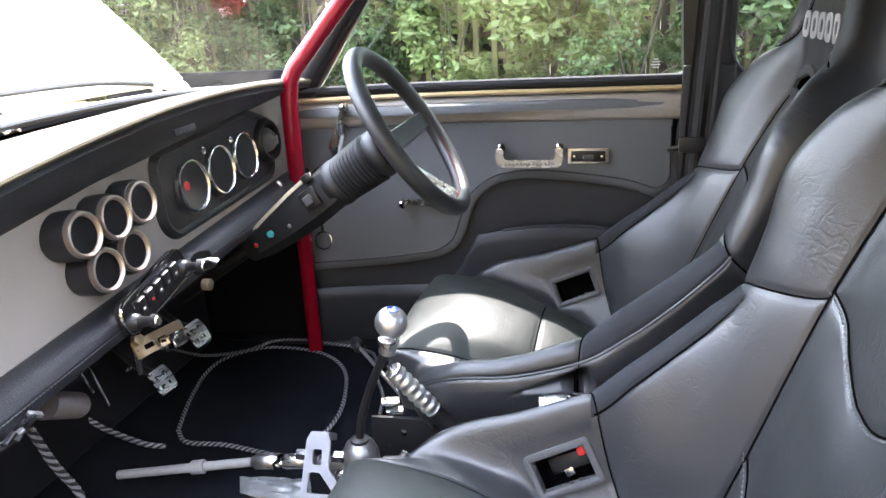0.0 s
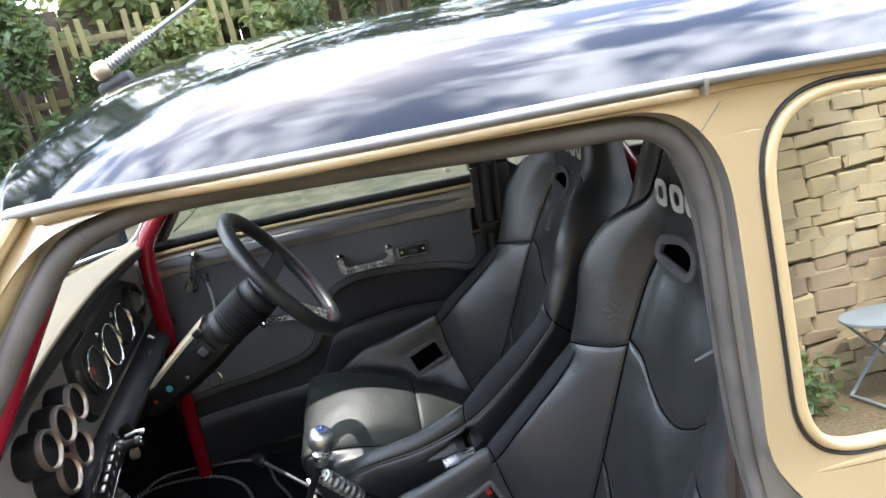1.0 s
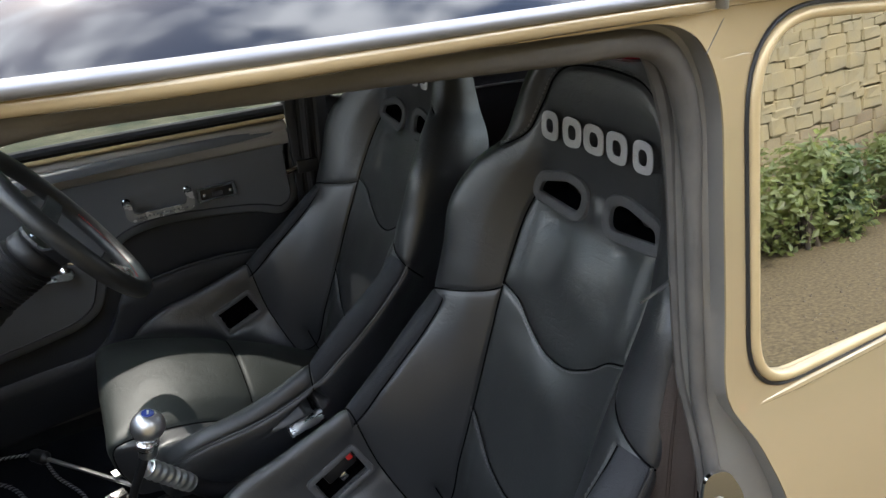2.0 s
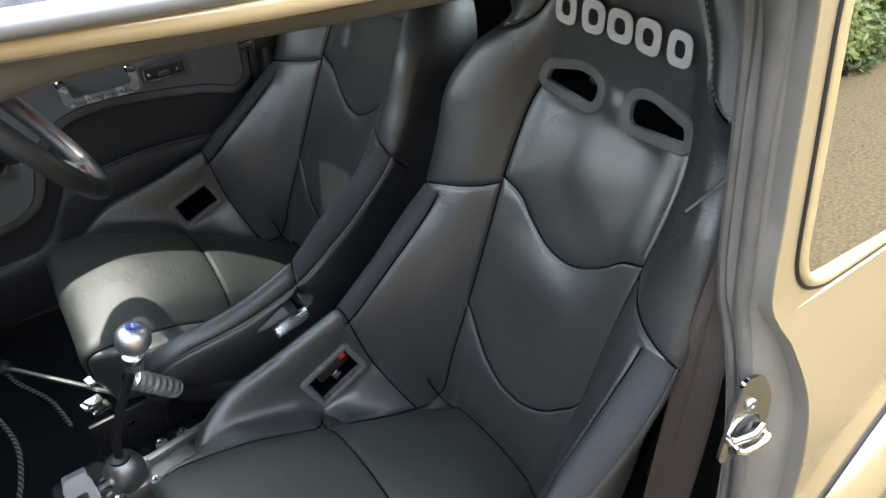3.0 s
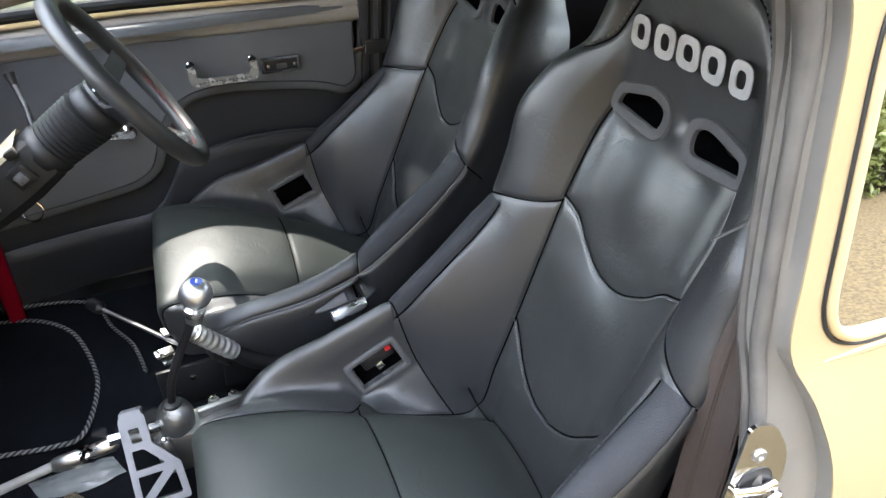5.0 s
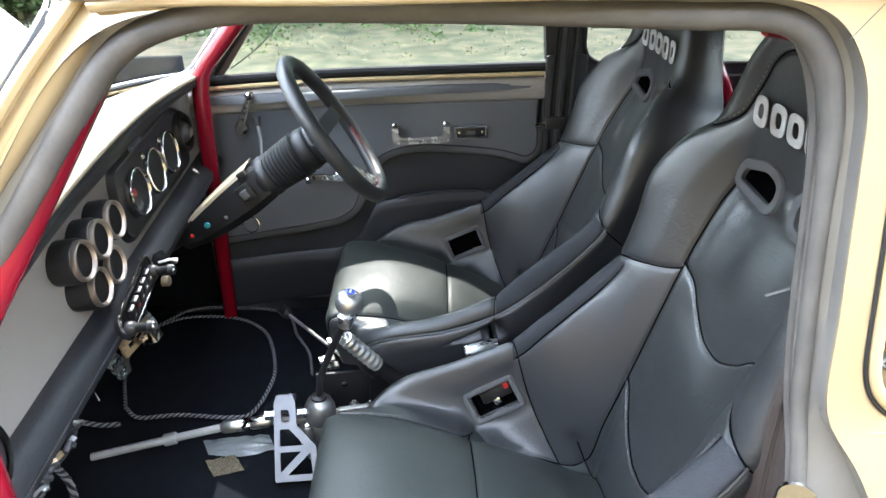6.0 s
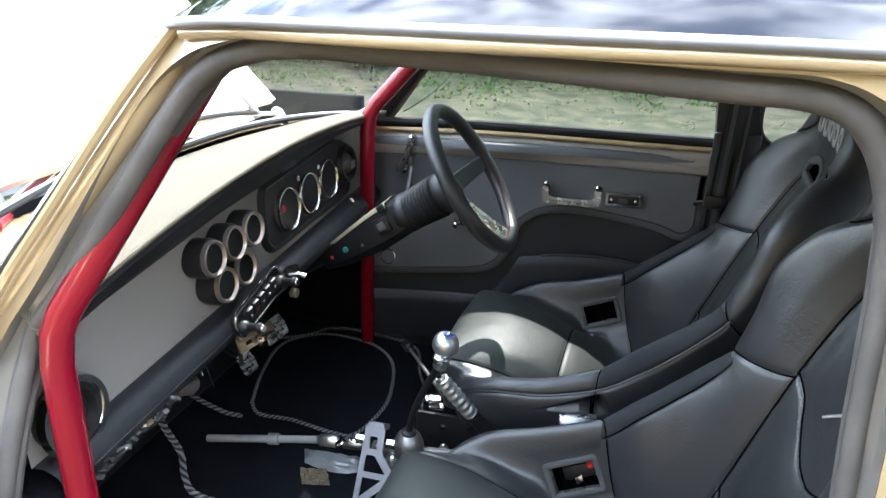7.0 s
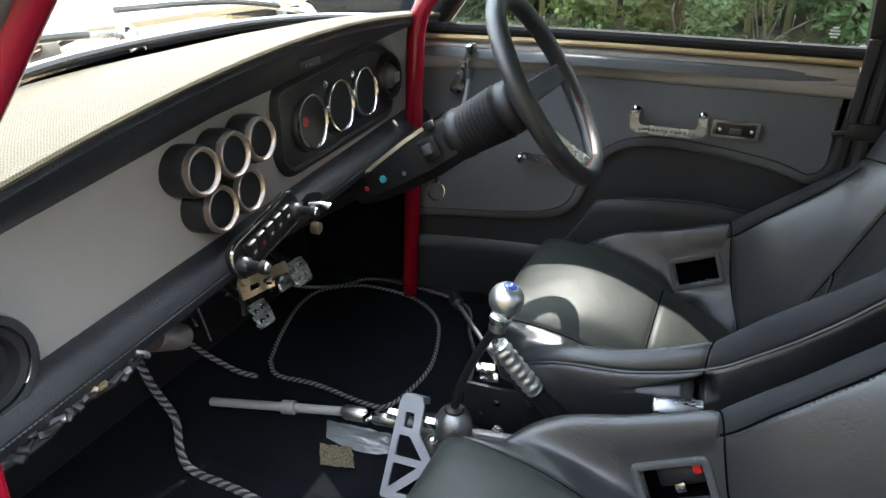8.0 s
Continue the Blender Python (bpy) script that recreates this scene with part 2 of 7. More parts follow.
M_FOIL = material("crumpled_clear_plastic", (0.20, 0.215, 0.22), 0.10, 0.0, grain=1.0, grain_size=45, vary=0.5, vary_size=30)
M_SPONGE = material("tan_felt_pad", (0.20, 0.165, 0.105), 0.95, grain=1.0, grain_size=400, vary=1.0, vary_size=420, vary_to=(0.02, 0.018, 0.014))
M_GRAVEL = material("sandy_gravel", (0.102, 0.078, 0.040), 0.95, grain=0.6, grain_size=240, vary=1.0, vary_size=60, vary_to=(0.046, 0.036, 0.020), spec=0.2)
M_STONE = material("sandstone_block", (0.178, 0.132, 0.068), 0.95, grain=1.0, grain_size=60, vary=1.0, vary_size=7, vary_to=(0.15, 0.12, 0.072), random_tint=0.2)
M_MORTAR = material("lime_mortar", (0.16, 0.125, 0.075), 0.95, grain=1.0, grain_size=70, vary=0.5)
M_LEAF = material("green_leaves", (0.074, 0.102, 0.040), 0.5, vary=0.6, vary_size=3, vary_to=(0.034, 0.062, 0.020), island=0.45, spec=0.4)
M_LEAF_PALE = material("pale_green_leaves", (0.140, 0.160, 0.065), 0.5, vary=0.6, vary_size=3, vary_to=(0.075, 0.105, 0.032), island=0.4, spec=0.4)
M_DRY = material("dry_fallen_leaves", (0.17, 0.135, 0.07), 0.8, vary=0.6, vary_size=4, island=0.4)
M_STEM = material("woody_stem", (0.055, 0.042, 0.027), 0.85, grain=0.8, grain_size=60, vary=0.5)
M_BLOOM = material("pale_pink_flowers", (0.62, 0.45, 0.40), 0.7, vary=0.4, vary_size=30, island=0.2)
M_CANE = material("yellow_green_fence_pale", (0.17, 0.145, 0.055), 0.75, grain=0.6, grain_size=50, stretch=(4, 4, 0.5), vary=0.6, vary_size=6, random_tint=0.2)
M_WOOD = material("dark_brown_fence_board", (0.075, 0.048, 0.03), 0.8, grain=0.7, grain_size=40, stretch=(6, 6, 0.6), vary=0.6, vary_size=5, random_tint=0.2)
M_TABLE = material("pale_blue_table_paint", (0.13, 0.15, 0.15), 0.45, vary=0.3, vary_size=12, grain=0.1)
M_ORANGE = material("orange_plastic", (0.75, 0.13, 0.03), 0.4, vary=0.2)


def let_through(m, colour, share):
    """Thin leaves: part of the sun comes through them."""
    n, l = m.node_tree.nodes, m.node_tree.links
    thin, mix = n.new("ShaderNodeBsdfTranslucent"), n.new("ShaderNodeMixShader")
    thin.inputs["Color"].default_value = (*colour, 1)
    mix.inputs["Fac"].default_value = share
    l.new(n["Principled BSDF"].outputs["BSDF"], mix.inputs[1])
    l.new(thin.outputs["BSDF"], mix.inputs[2])
    l.new(mix.outputs["Shader"], n["Material Output"].inputs["Surface"])


let_through(M_LEAF, (0.135, 0.18, 0.055), 0.4)
let_through(M_LEAF_PALE, (0.30, 0.34, 0.10), 0.45)

# ---- mesh tools ----


def thing(name, label, category, at=(0, 0, 0), group="", kind=""):
    ob = new(name)
    ob.empty_display_size = 0.05
    ob.location = at
    return tagged(ob, label, category, group, kind)


def part(name, bm, mat, parent, label="", smooth=True, sharp=40):
    """One bmesh in world coordinates as one mesh object under a thing or a part."""
    me = bpy.data.meshes.new(name)
    bmesh.ops.recalc_face_normals(bm, faces=bm.faces[:])
    bm.to_mesh(me)
    bm.free()
    me.materials.append(mat)
    if smooth:
        me.shade_smooth()
        me.set_sharp_from_angle(angle=radians(sharp))
    ob = new(name, me)
    if parent is not None:
        ob.parent = parent
        m, p = Matrix(), parent
        while p:
            m, p = p.matrix_basis @ m, p.parent
        me.transform(m.inverted())
    if label:
        tagged(ob, label)
    return ob


def lone(name, bm, mat, label, category, kind="", smooth=True, sharp=40, group=""):
    """A thing or a piece of the setting that is one mesh."""
    return tagged(part(name, bm, mat, None, "", smooth, sharp), label, category, group, kind)


def grid(rows, bm=None, closed=False, cap=False):
    """Quads over rows of points."""
    bm = bm or bmesh.new()
    vs = [[bm.verts.new(p) for p in r] for r in rows]
    for a, b in zip(vs, vs[1:]):
        k = len(a)
        for i in range(k if closed else k - 1):
            bm.faces.new((a[i], a[(i + 1) % k], b[(i + 1) % k], b[i]))
    if cap:
        bm.faces.new(vs[0])
        bm.faces.new(vs[-1])
    return bm


def smooth_path(pts, n=8, closed=False):
    """Catmull-Rom through the points."""
    p = [Vector(q) for q in pts]
    k = len(p)
    out = []
    for i in range(k if closed else k - 1):
        a = p[(i - 1) % k] if closed or i else p[0] * 2 - p[1]
        b, c = p[i], p[(i + 1) % k]
        d = p[(i + 2) % k] if closed or i + 2 < k else p[-1] * 2 - p[-2]
        for j in range(n):
            t = j / n
            out.append(0.5 * (2 * b + (c - a) * t + (2 * a - 5 * b + 4 * c - d) * t * t + (3 * b - a - 3 * c + d) * t ** 3))
    if not closed:
        out.append(p[-1])
    return out


def tube(pts, r, seg=10, bm=None, closed=False, squash=1.0, twist=0.0):
    """A round bar along a line; r may be one radius or one a point."""
    p = [Vector(q) for q in pts]
    k = len(p)
    rows, up = [], None
    for i, q in enumerate(p):
        t = (p[(i + 1) % k] - p[i - 1]) if closed else (p[min(i + 1, k - 1)] - p[max(i - 1, 0)])
        t.normalize()
        if up is None:
            up = t.orthogonal().normalized() if abs(t.z) > 0.9 else (Vector((0, 0, 1)) - t * t.z).normalized()
        up = (up - t * up.dot(t)).normalized()
        side = t.cross(up)
        rr = r[i] if isinstance(r, (list, tuple)) else r
        rows.append([q + (up * math.sin(a) * squash + side * math.cos(a)) * rr for a in (2 * math.pi * j / seg + twist * i for j in range(seg))])
    if closed:
        rows.append(rows[0])
        bm = bm or bmesh.new()
        grid(rows, bm, True)
        bmesh.ops.remove_doubles(bm, verts=bm.verts[:], dist=1e-6)
        return bm
    return grid(rows, bm, True, True)


def frame_of(at, axis, up=(0, 0, 1)):
    """A matrix at a place whose z axis points along axis and y near up."""
    z = Vector(axis).normalized()
    u = Vector(up)
    x = u.cross(z)
    if x.length < 1e-4:
        x = Vector((1, 0, 0))
    x.normalize()
    m = Matrix((x, z.cross(x), z)).transposed().to_4x4()
    m.translation = at
    return m


def lathe(profile, m, seg=32, bm=None, cap=True):
    """Turn (radius, height) pairs round the z axis of m."""
    rows = [[m @ Vector((r * math.cos(a), r * math.sin(a), h)) for a in (2 * math.pi * j / seg for j in range(seg))] for r, h in profile]
    return grid(rows, bm, True, cap)


def block(m, size, bevel=0.002, bm=None, seg=2):
    """A box with rounded edges, centred on m."""
    own = bmesh.new()
    bmesh.ops.create_cube(own, size=1, matrix=m @ Matrix.Diagonal((*size, 1)))
    if bevel:
        bmesh.ops.bevel(own, geom=own.edges[:], offset=bevel, segments=seg, affect="EDGES", profile=0.5)
    if bm is None:
        return own
    join(bm, own)
    return bm


def join(bm, other):
    me = bpy.data.meshes.new("joint")
    other.to_mesh(me)
    other.free()
    bm.from_mesh(me)
    bpy.data.meshes.remove(me)
    return bm


def round_poly(pts, r, n=6):
    """A closed 2D outline with rounded corners; r is one radius or one a corner."""
    out = []
    k = len(pts)
    for i in range(k):
        a, b, c = Vector(pts[i - 1]), Vector(pts[i]), Vector(pts[(i + 1) % k])
        rr = r[i] if isinstance(r, (list, tuple)) else r
        u, v = (a - b), (c - b)
        rr = min(rr, u.length * 0.49, v.length * 0.49)
        p, q = b + u.normalized() * rr, b + v.normalized() * rr
        for j in range(n + 1):
            t = j / n
            out.append(p * (1 - t) ** 2 + b * 2 * t * (1 - t) + q * t * t)
    return out


def plate(loops, m, thick, bm=None, bevel=0.0):
    """A flat plate from an outer 2D loop and holes, in the plane of m, from 0 to thick along its z."""
    own = bmesh.new()
    edges = []
    for loop in loops:
        vs = [own.verts.new((p[0], p[1], 0)) for p in loop]
        edges += [own.edges.new((vs[i - 1], vs[i])) for i in range(len(vs))]
    bmesh.ops.triangle_fill(own, use_beauty=True, use_dissolve=False, edges=edges)
    if thick:
        got = bmesh.ops.extrude_face_region(own, geom=own.faces[:])
        bmesh.ops.translate(own, vec=(0, 0, thick), verts=[g for g in got["geom"] if isinstance(g, bmesh.types.BMVert)])
    bmesh.ops.transform(own, matrix=m, verts=own.verts[:])
    if bm is None:
        return own
    return join(bm, own)


def resample(loop, n):
    """n points at even steps round a closed 3D or 2D loop."""
    p = [Vector(q) for q in loop]
    d = [0.0]
    for a, b in zip(p, p[1:] + p[:1]):
        d.append(d[-1] + (b - a).length)
    out, i = [], 0
    for j in range(n):
        s = d[-1] * j / n
        while d[i + 1] < s:
            i += 1
        t = (s - d[i]) / max(d[i + 1] - d[i], 1e-9)
        out.append(p[i].lerp(p[(i + 1) % len(p)], t))
    return out


def offset_loop(loop, d):
    """A closed 2D loop moved outwards by d."""
    k = len(loop)
    area = sum(loop[i - 1][0] * loop[i][1] - loop[i][0] * loop[i - 1][1] for i in range(k))
    s = 1 if area > 0 else -1
    out = []
    for i in range(k):
        t = (Vector(loop[(i + 1) % k]) - Vector(loop[i - 1])).normalized()
        out.append(Vector(loop[i]) + Vector((t.y, -t.x)) * d * s)
    return out

# ---- the car: body shell ----
ROOF_MID, ROOF_LEN, ROOF_HALF, ROOF_POW = 0.995, 0.755, 0.595, 6.3


def gutter_z(x):
    return 1.243 - 0.045 * max(0.0, (x - 0.75) / 0.9) ** 2 - 0.02 * max(0.0, (0.45 - x) / 0.2) ** 2


def front_bow(x, y):
    """The roof's front edge rises towards the middle."""
    return 0.072 * max(0.0, (0.62 - x) / 0.38) ** 2 * max(0.0, 1 - (y / 0.5) ** 2)


def roof_edge(a):
    """A point of the roof's outline in plan."""
    c, s = math.cos(a), math.sin(a)
    r = (abs(c) ** ROOF_POW + abs(s) ** ROOF_POW) ** (-1 / ROOF_POW)
    return ROOF_MID + ROOF_LEN * c * r, ROOF_HALF * s * r


def wide(x, z):
    """Half the body's width at a place along it and a height."""
    if z >= 0.86:
        w = 0.635 - 0.04 * (z - 0.86) / 0.38
        k = min(max((z - 0.86) / 0.38, 0.0), 1.0)
        pillar = 0.03 + 0.285 * k
        w -= (0.055 + 0.013 * k) * min(max((0.58 - x) / (0.58 - pillar), 0.0), 1.3) ** 2
    else:
        d = (0.86 - z) / 0.41
        w = 0.635 + 0.075 * (1 - (1 - min(d, 1.0)) ** 2) - 0.05 * max(0.0, (0.35 - z) / 0.2) ** 2
        w -= 0.055 * min(max((0.58 - x) / 0.55, 0.0), 1.3) ** 2 * max(0.0, 1 - d * 1.6)
    if z >= 0.86:
        w -= 0.014 * min((z - 0.86) / 0.38, 1.0) * min(max((x - 0.89) / 0.06, 0.0), 1.0)
    return w - 0.10 * max(0.0, (x - 1.35) / 0.45) ** 2


def onto_side(bm, s):
    """Lay a plate drawn in x, z (depth as its third axis) on the car's side; s is -1 for the passenger's side."""
    for v in bm.verts:
        x, z, d = v.co
        v.co = (x, s * (wide(x, z) - d), z)
    return bm


def sliced(bm, step=0.07):
    """Cut a flat plate into cells so that it can follow a curved side."""
    xs = [v.co.x for v in bm.verts]
    zs = [v.co.y for v in bm.verts]
    for axis, lo, hi in (((1, 0, 0), min(xs), max(xs)), ((0, 1, 0), min(zs), max(zs))):
        k = lo + step
        while k < hi - 1e-3:
            bmesh.ops.bisect_plane(bm, geom=bm.verts[:] + bm.edges[:] + bm.faces[:], plane_co=Vector(axis) * k, plane_no=axis)
            k += step
    return bm


SEAL = [(0.085, 0.42), (0.08, 0.60), (0.08, 0.80), (0.092, 0.884), (0.145, 0.950), (0.227, 1.057), (0.296, 1.146), (0.343, 1.194), (0.396, 1.216),
        (0.465, 1.2265), (0.60, 1.2245), (0.79, 1.2145), (0.852, 1.2115), (0.884, 1.200), (0.907, 1.172), (0.920, 1.13), (0.924, 1.084), (0.928, 0.964),
        (0.933, 0.87), (0.936, 0.80), (0.937, 0.70), (0.937, 0.55), (0.933, 0.42), (0.91, 0.345), (0.86, 0.325), (0.5, 0.32), (0.2, 0.325), (0.115, 0.35)]
SKIN = [(0.02, 0.40), (0.02, 0.60), (0.025, 0.80), (0.068, 0.886), (0.128, 0.964), (0.21, 1.076), (0.278, 1.165), (0.330, 1.2075), (0.388, 1.2265),
        (0.46, 1.2345), (0.60, 1.232), (0.795, 1.2285), (0.856, 1.2265), (0.894, 1.2125), (0.920, 1.184), (0.934, 1.145), (0.938, 1.084), (0.942, 0.964),
        (0.946, 0.87), (0.985, 0.80), (1.020, 0.70), (1.02, 0.55), (0.998, 0.40), (0.96, 0.29), (0.86, 0.262), (0.5, 0.26), (0.2, 0.262), (0.05, 0.29)]
SEAL_S = [Vector((p.x, p.y)) for p in smooth_path([(x, z, 0) for x, z in SEAL], 5, True)]
SKIN_S = [Vector((p.x, p.y)) for p in smooth_path([(x, z, 0) for x, z in SKIN], 5, True)]
QUARTER = round_poly([(0.962, 1.226), (0.974, 0.858), (1.60, 0.833), (1.545, 1.192)], [0.095, 0.07, 0.09, 0.10], 8)
QUARTER_IN = round_poly([(0.982, 1.205), (0.988, 0.925), (1.57, 0.912), (1.52, 1.178)], 0.06, 8)
ARCH_AT, ARCH_R = (1.42, 0.25), 0.335
ARCH = [(ARCH_AT[0] + ARCH_R * math.cos(a), ARCH_AT[1] + ARCH_R * math.sin(a)) for a in np.linspace(math.pi, 0.0, 25)]
OUTLINE = [(0.305, 1.2385), (0.245, 1.172), (0.16, 1.066), (0.078, 0.962), (0.03, 0.885), (-0.05, 0.86), (-0.05, 0.24), (0.3, 0.21), (0.9, 0.21)] + ARCH + [
           (1.80, 0.55), (1.76, 0.86), (1.70, 1.05), (1.66, 1.18)] + [(x, gutter_z(x) - 0.004) for x in (1.5, 1.3, 1.1, 0.9, 0.75, 0.6, 0.45)]

car = thing("classic_car", "pale gold vintage small car with black roof, bonnet raised", "car")

rows = []
RINGS, AROUND = 18, 128
for i in range(RINGS + 1):
    r = i / RINGS
    row = []
    for j in range(AROUND):
        x, y = roof_edge(2 * math.pi * (j + 0.5) / AROUND)
        px, py = ROOF_MID + (x - ROOF_MID) * r, y * r
        row.append((px, py, (gutter_z(x) + front_bow(x, y)) * r ** 3 + 1.25 * (1 - r ** 3) + 0.100 * (1 - r ** 5)))
    rows.append(row)
roof_bm = grid(rows, None, True)
bmesh.ops.remove_doubles(roof_bm, verts=roof_bm.verts[:], dist=1e-5)
roof = part("roof", roof_bm, M_ROOF, car, "gloss black painted roof panel")
rows = [[(x, y * 0.945, z - 0.018) for x, y, z in row] for row in rows]
liner_bm = grid(rows, None, True)
bmesh.ops.remove_doubles(liner_bm, verts=liner_bm.verts[:], dist=1e-5)
part("headlining", liner_bm, M_VINYL, car, "black vinyl headlining")

# gutter rail round the roof, with a joint clip over each door
for s in (-1, 1):
    pts, n = [], 70
    for j in range(n + 1):
        a = math.pi * (1 - 0.245 + 0.0) - (math.pi * (1 - 0.245) - math.pi * 0.2) * j / n
        x, y = roof_edge(a)
        pts.append((x, s * (y + 0.006), gutter_z(x)))
    down = [(0.322, 0.538, 1.236), (0.258, 0.547, 1.168), (0.173, 0.565, 1.062), (0.090, 0.583, 0.958), (0.043, 0.591, 0.881)]
    part("roof_gutter", tube([(x, y, z + 0.003) for x, y, z in pts], 0.0070, 12, squash=0.75), M_GUTTER, car, "dull polished roof gutter trim")
    part("pillar_seam", tube(smooth_path([(x, s * y, z) for x, y, z in down], 6), 0.0062, 8), M_CREAM, car)
    rail = [(x, s * (wide(x, gutter_z(x) - 0.008) + 0.003), gutter_z(x) - 0.008) for x in np.linspace(0.335, 1.5, 60)]
    part("cant_rail", tube([(x, y, z + 0.002) for x, y, z in rail], 0.0062, 10), M_CREAM, car, "pale gold rounded strip below the gutter")
    part("gutter_clip", block(pose(0.909, s * 0.601, 1.240, 0, 0, 0), (0.004, 0.018, 0.016), 0.0012), M_STEEL, car)
    joint = [(0.945 - 0.038 * t, s * (wide(0.945 - 0.038 * t, 1.232 - 0.035 * t) + 0.0002), 1.232 - 0.035 * t) for t in np.linspace(0, 1, 5)]
    part("panel_joint", tube(joint, 0.0004, 5), M_PLASTIC, car)

for s in (-1, 1):
    side = onto_side(sliced(plate([OUTLINE, SKIN_S, QUARTER], Matrix(), 0.03)), s)
    part("side_panel", side, M_CREAM, car, "pale gold painted body side", sharp=35)
    lining = onto_side(sliced(plate([offset_loop(OUTLINE, -0.012), offset_loop(SKIN_S, 0.004), QUARTER_IN if s > 0 else offset_loop(QUARTER, -0.004)], Matrix.Translation((0, 0, 0.034)), 0.006)), s)
    part("side_lining", lining, M_VINYL, car, "black vinyl side trim")
    if s > 0:
        bead = resample([(p.x, wide(p.x, p.y) - 0.042, p.y) for p in QUARTER_IN], 120)
        part("inner_window_rubber", tube(bead, 0.0055, 8, closed=True), M_RUBBER_DARK, car, "black rubber bead inside the rear window")
        shelf = [(x, wide(x, 0.88) - 0.046, 0.885) for x in np.linspace(1.0, 1.6, 16)]
        part("trim_strip", tube(shelf, 0.0035, 6), M_STEEL, car, "thin bright trim strip")
    # door shut faces between the outer skin and the opening
    ring = [[], [], [], []]
    for a, b in zip(SKIN_S, SEAL_S):
        for k, (t, d) in enumerate(((0.0, 0.002), (0.04, 0.018), (0.85, 0.024), (1.0, 0.05))):
            p = a.lerp(b, t)
            ring[k].append((p.x, s * (wide(p.x, p.y) - d), p.y))
    part("door_shut", grid(ring, None, True), M_SHUT, car, "grey painted door shut", sharp=60)
    seal_pts = [(p.x, s * (wide(p.x, p.y) - 0.026), p.y) for p in SEAL_S]
    if s < 0:
        part("door_seal", tube(seal_pts, [0.0115 - 0.0035 * min(max((p.x - 0.80) / 0.1, 0), 1) * min(max((1.16 - p.y) / 0.1, 0), 1) for p in SEAL_S], 12, closed=True), M_RUBBER, car, "weathered grey rubber door seal")
        inner, thick = [], []
        for p in offset_loop(SEAL_S, 0.002):
            k = min(max((p.y - 0.78) / 0.10, 0.0), 1.0) * min(max((0.42 - p.x) / 0.06, 0.0), 1.0)
            inner.append((p.x, s * (wide(p.x, p.y) - 0.043 - 0.008 * min(max((p.x - 0.86) / 0.05, 0.0), 1.0) * min(max((p.y - 0.80) / 0.1, 0.0), 1.0) - k * (0.006 + 0.03 * max(0.0, p.y - 1.0))), p.y))
            thick.append(0.009 + 0.001 * k - 0.003 * min(max((p.x - 0.80) / 0.1, 0), 1) * min(max((1.16 - p.y) / 0.1, 0), 1))
        part("seal_trim", tube(inner, thick, 8, closed=True), M_RUBBER, car, "grey fabric edge trim")
    q3 = [(p.x, s * (wide(p.x, p.y) + 0.001), p.y) for p in QUARTER]
    qs = resample(q3, 200)
    part("quarter_window_rubber", tube(qs, 0.0020, 8, closed=True), M_RUBBER_DARK, car)
    inner = offset_loop(QUARTER, -0.0080)
    q4 = resample([(p.x, s * (wide(p.x, p.y) + 0.001), p.y) for p in inner], 200)
    part("quarter_window_trim", tube(q4, 0.0058, 12, closed=True), M_TRIM if s < 0 else M_BLACK, car, "polished window surround" if s < 0 else "black window surround")
    pane = onto_side(sliced(plate([offset_loop(QUARTER, -0.010)], Matrix.Translation((0, 0, 0.002)), 0.004), 0.12), s)
    glass = part("quarter_window", pane, M_QUARTER if s < 0 else M_GLASS, car, "dark reflective rear side glass" if s < 0 else "clear rear side glass")
    glass.visible_shadow = False
    hinge = onto_side(plate([round_poly([(1.57, 1.00), (1.57, 1.04), (1.60, 1.04), (1.60, 1.00)], 0.005)], Matrix.Translation((0, 0, -0.006)), 0.006), s)
    part("window_catch", hinge, M_CHROME, car)

# belt moulding under the rear side window
for s in (-1, 1):
    belt = [(x, s * (wide(x, 0.847) - 0.002), 0.847 - 0.01 * (x - 0.97)) for x in np.linspace(0.972, 1.72, 20)]
    part("belt_moulding", tube(belt, [0.0015, 0.0035] + [0.0050] * 18, 8), M_CREAM, car)

# rear wheel arches: a flared lip on a black bead, with the well behind it
for s in (-1, 1):
    sweep = np.linspace(radians(4), radians(176), 40)
    lip = []
    for r, d in ((0.388, -0.001), (0.384, 0.014), (0.374, 0.030), (0.358, 0.043), (0.342, 0.048), (0.332, 0.044), (0.330, 0.034), (0.334, 0.0)):
        lip.append([(ARCH_AT[0] + r * math.cos(a), s * (wide(ARCH_AT[0] + r * math.cos(a), ARCH_AT[1] + r * math.sin(a)) + d), ARCH_AT[1] + r * math.sin(a)) for a in sweep])
    part("wheel_arch", grid(lip), M_CREAM, car, "flared pale gold wheel arch", sharp=60)
    bead = [(ARCH_AT[0] + 0.391 * math.cos(a), s * (wide(ARCH_AT[0] + 0.391 * math.cos(a), ARCH_AT[1] + 0.391 * math.sin(a)) + 0.001), ARCH_AT[1] + 0.391 * math.sin(a)) for a in sweep]
    part("arch_bead", tube(bead, 0.0032, 7), M_RUBBER_DARK, car, "black bead round the wheel arch")
    well = [[(ARCH_AT[0] + 0.335 * math.cos(a), s * y, ARCH_AT[1] + 0.335 * math.sin(a)) for a in sweep] for y in (0.70, 0.60, 0.46)]
    well.append([(ARCH_AT[0], s * 0.455, ARCH_AT[1])] * len(sweep))
    well_bm = grid(well)
    bmesh.ops.remove_doubles(well_bm, verts=well_bm.verts[:], dist=1e-5)
    part("wheel_well", well_bm, M_RUBBER_DARK, car)

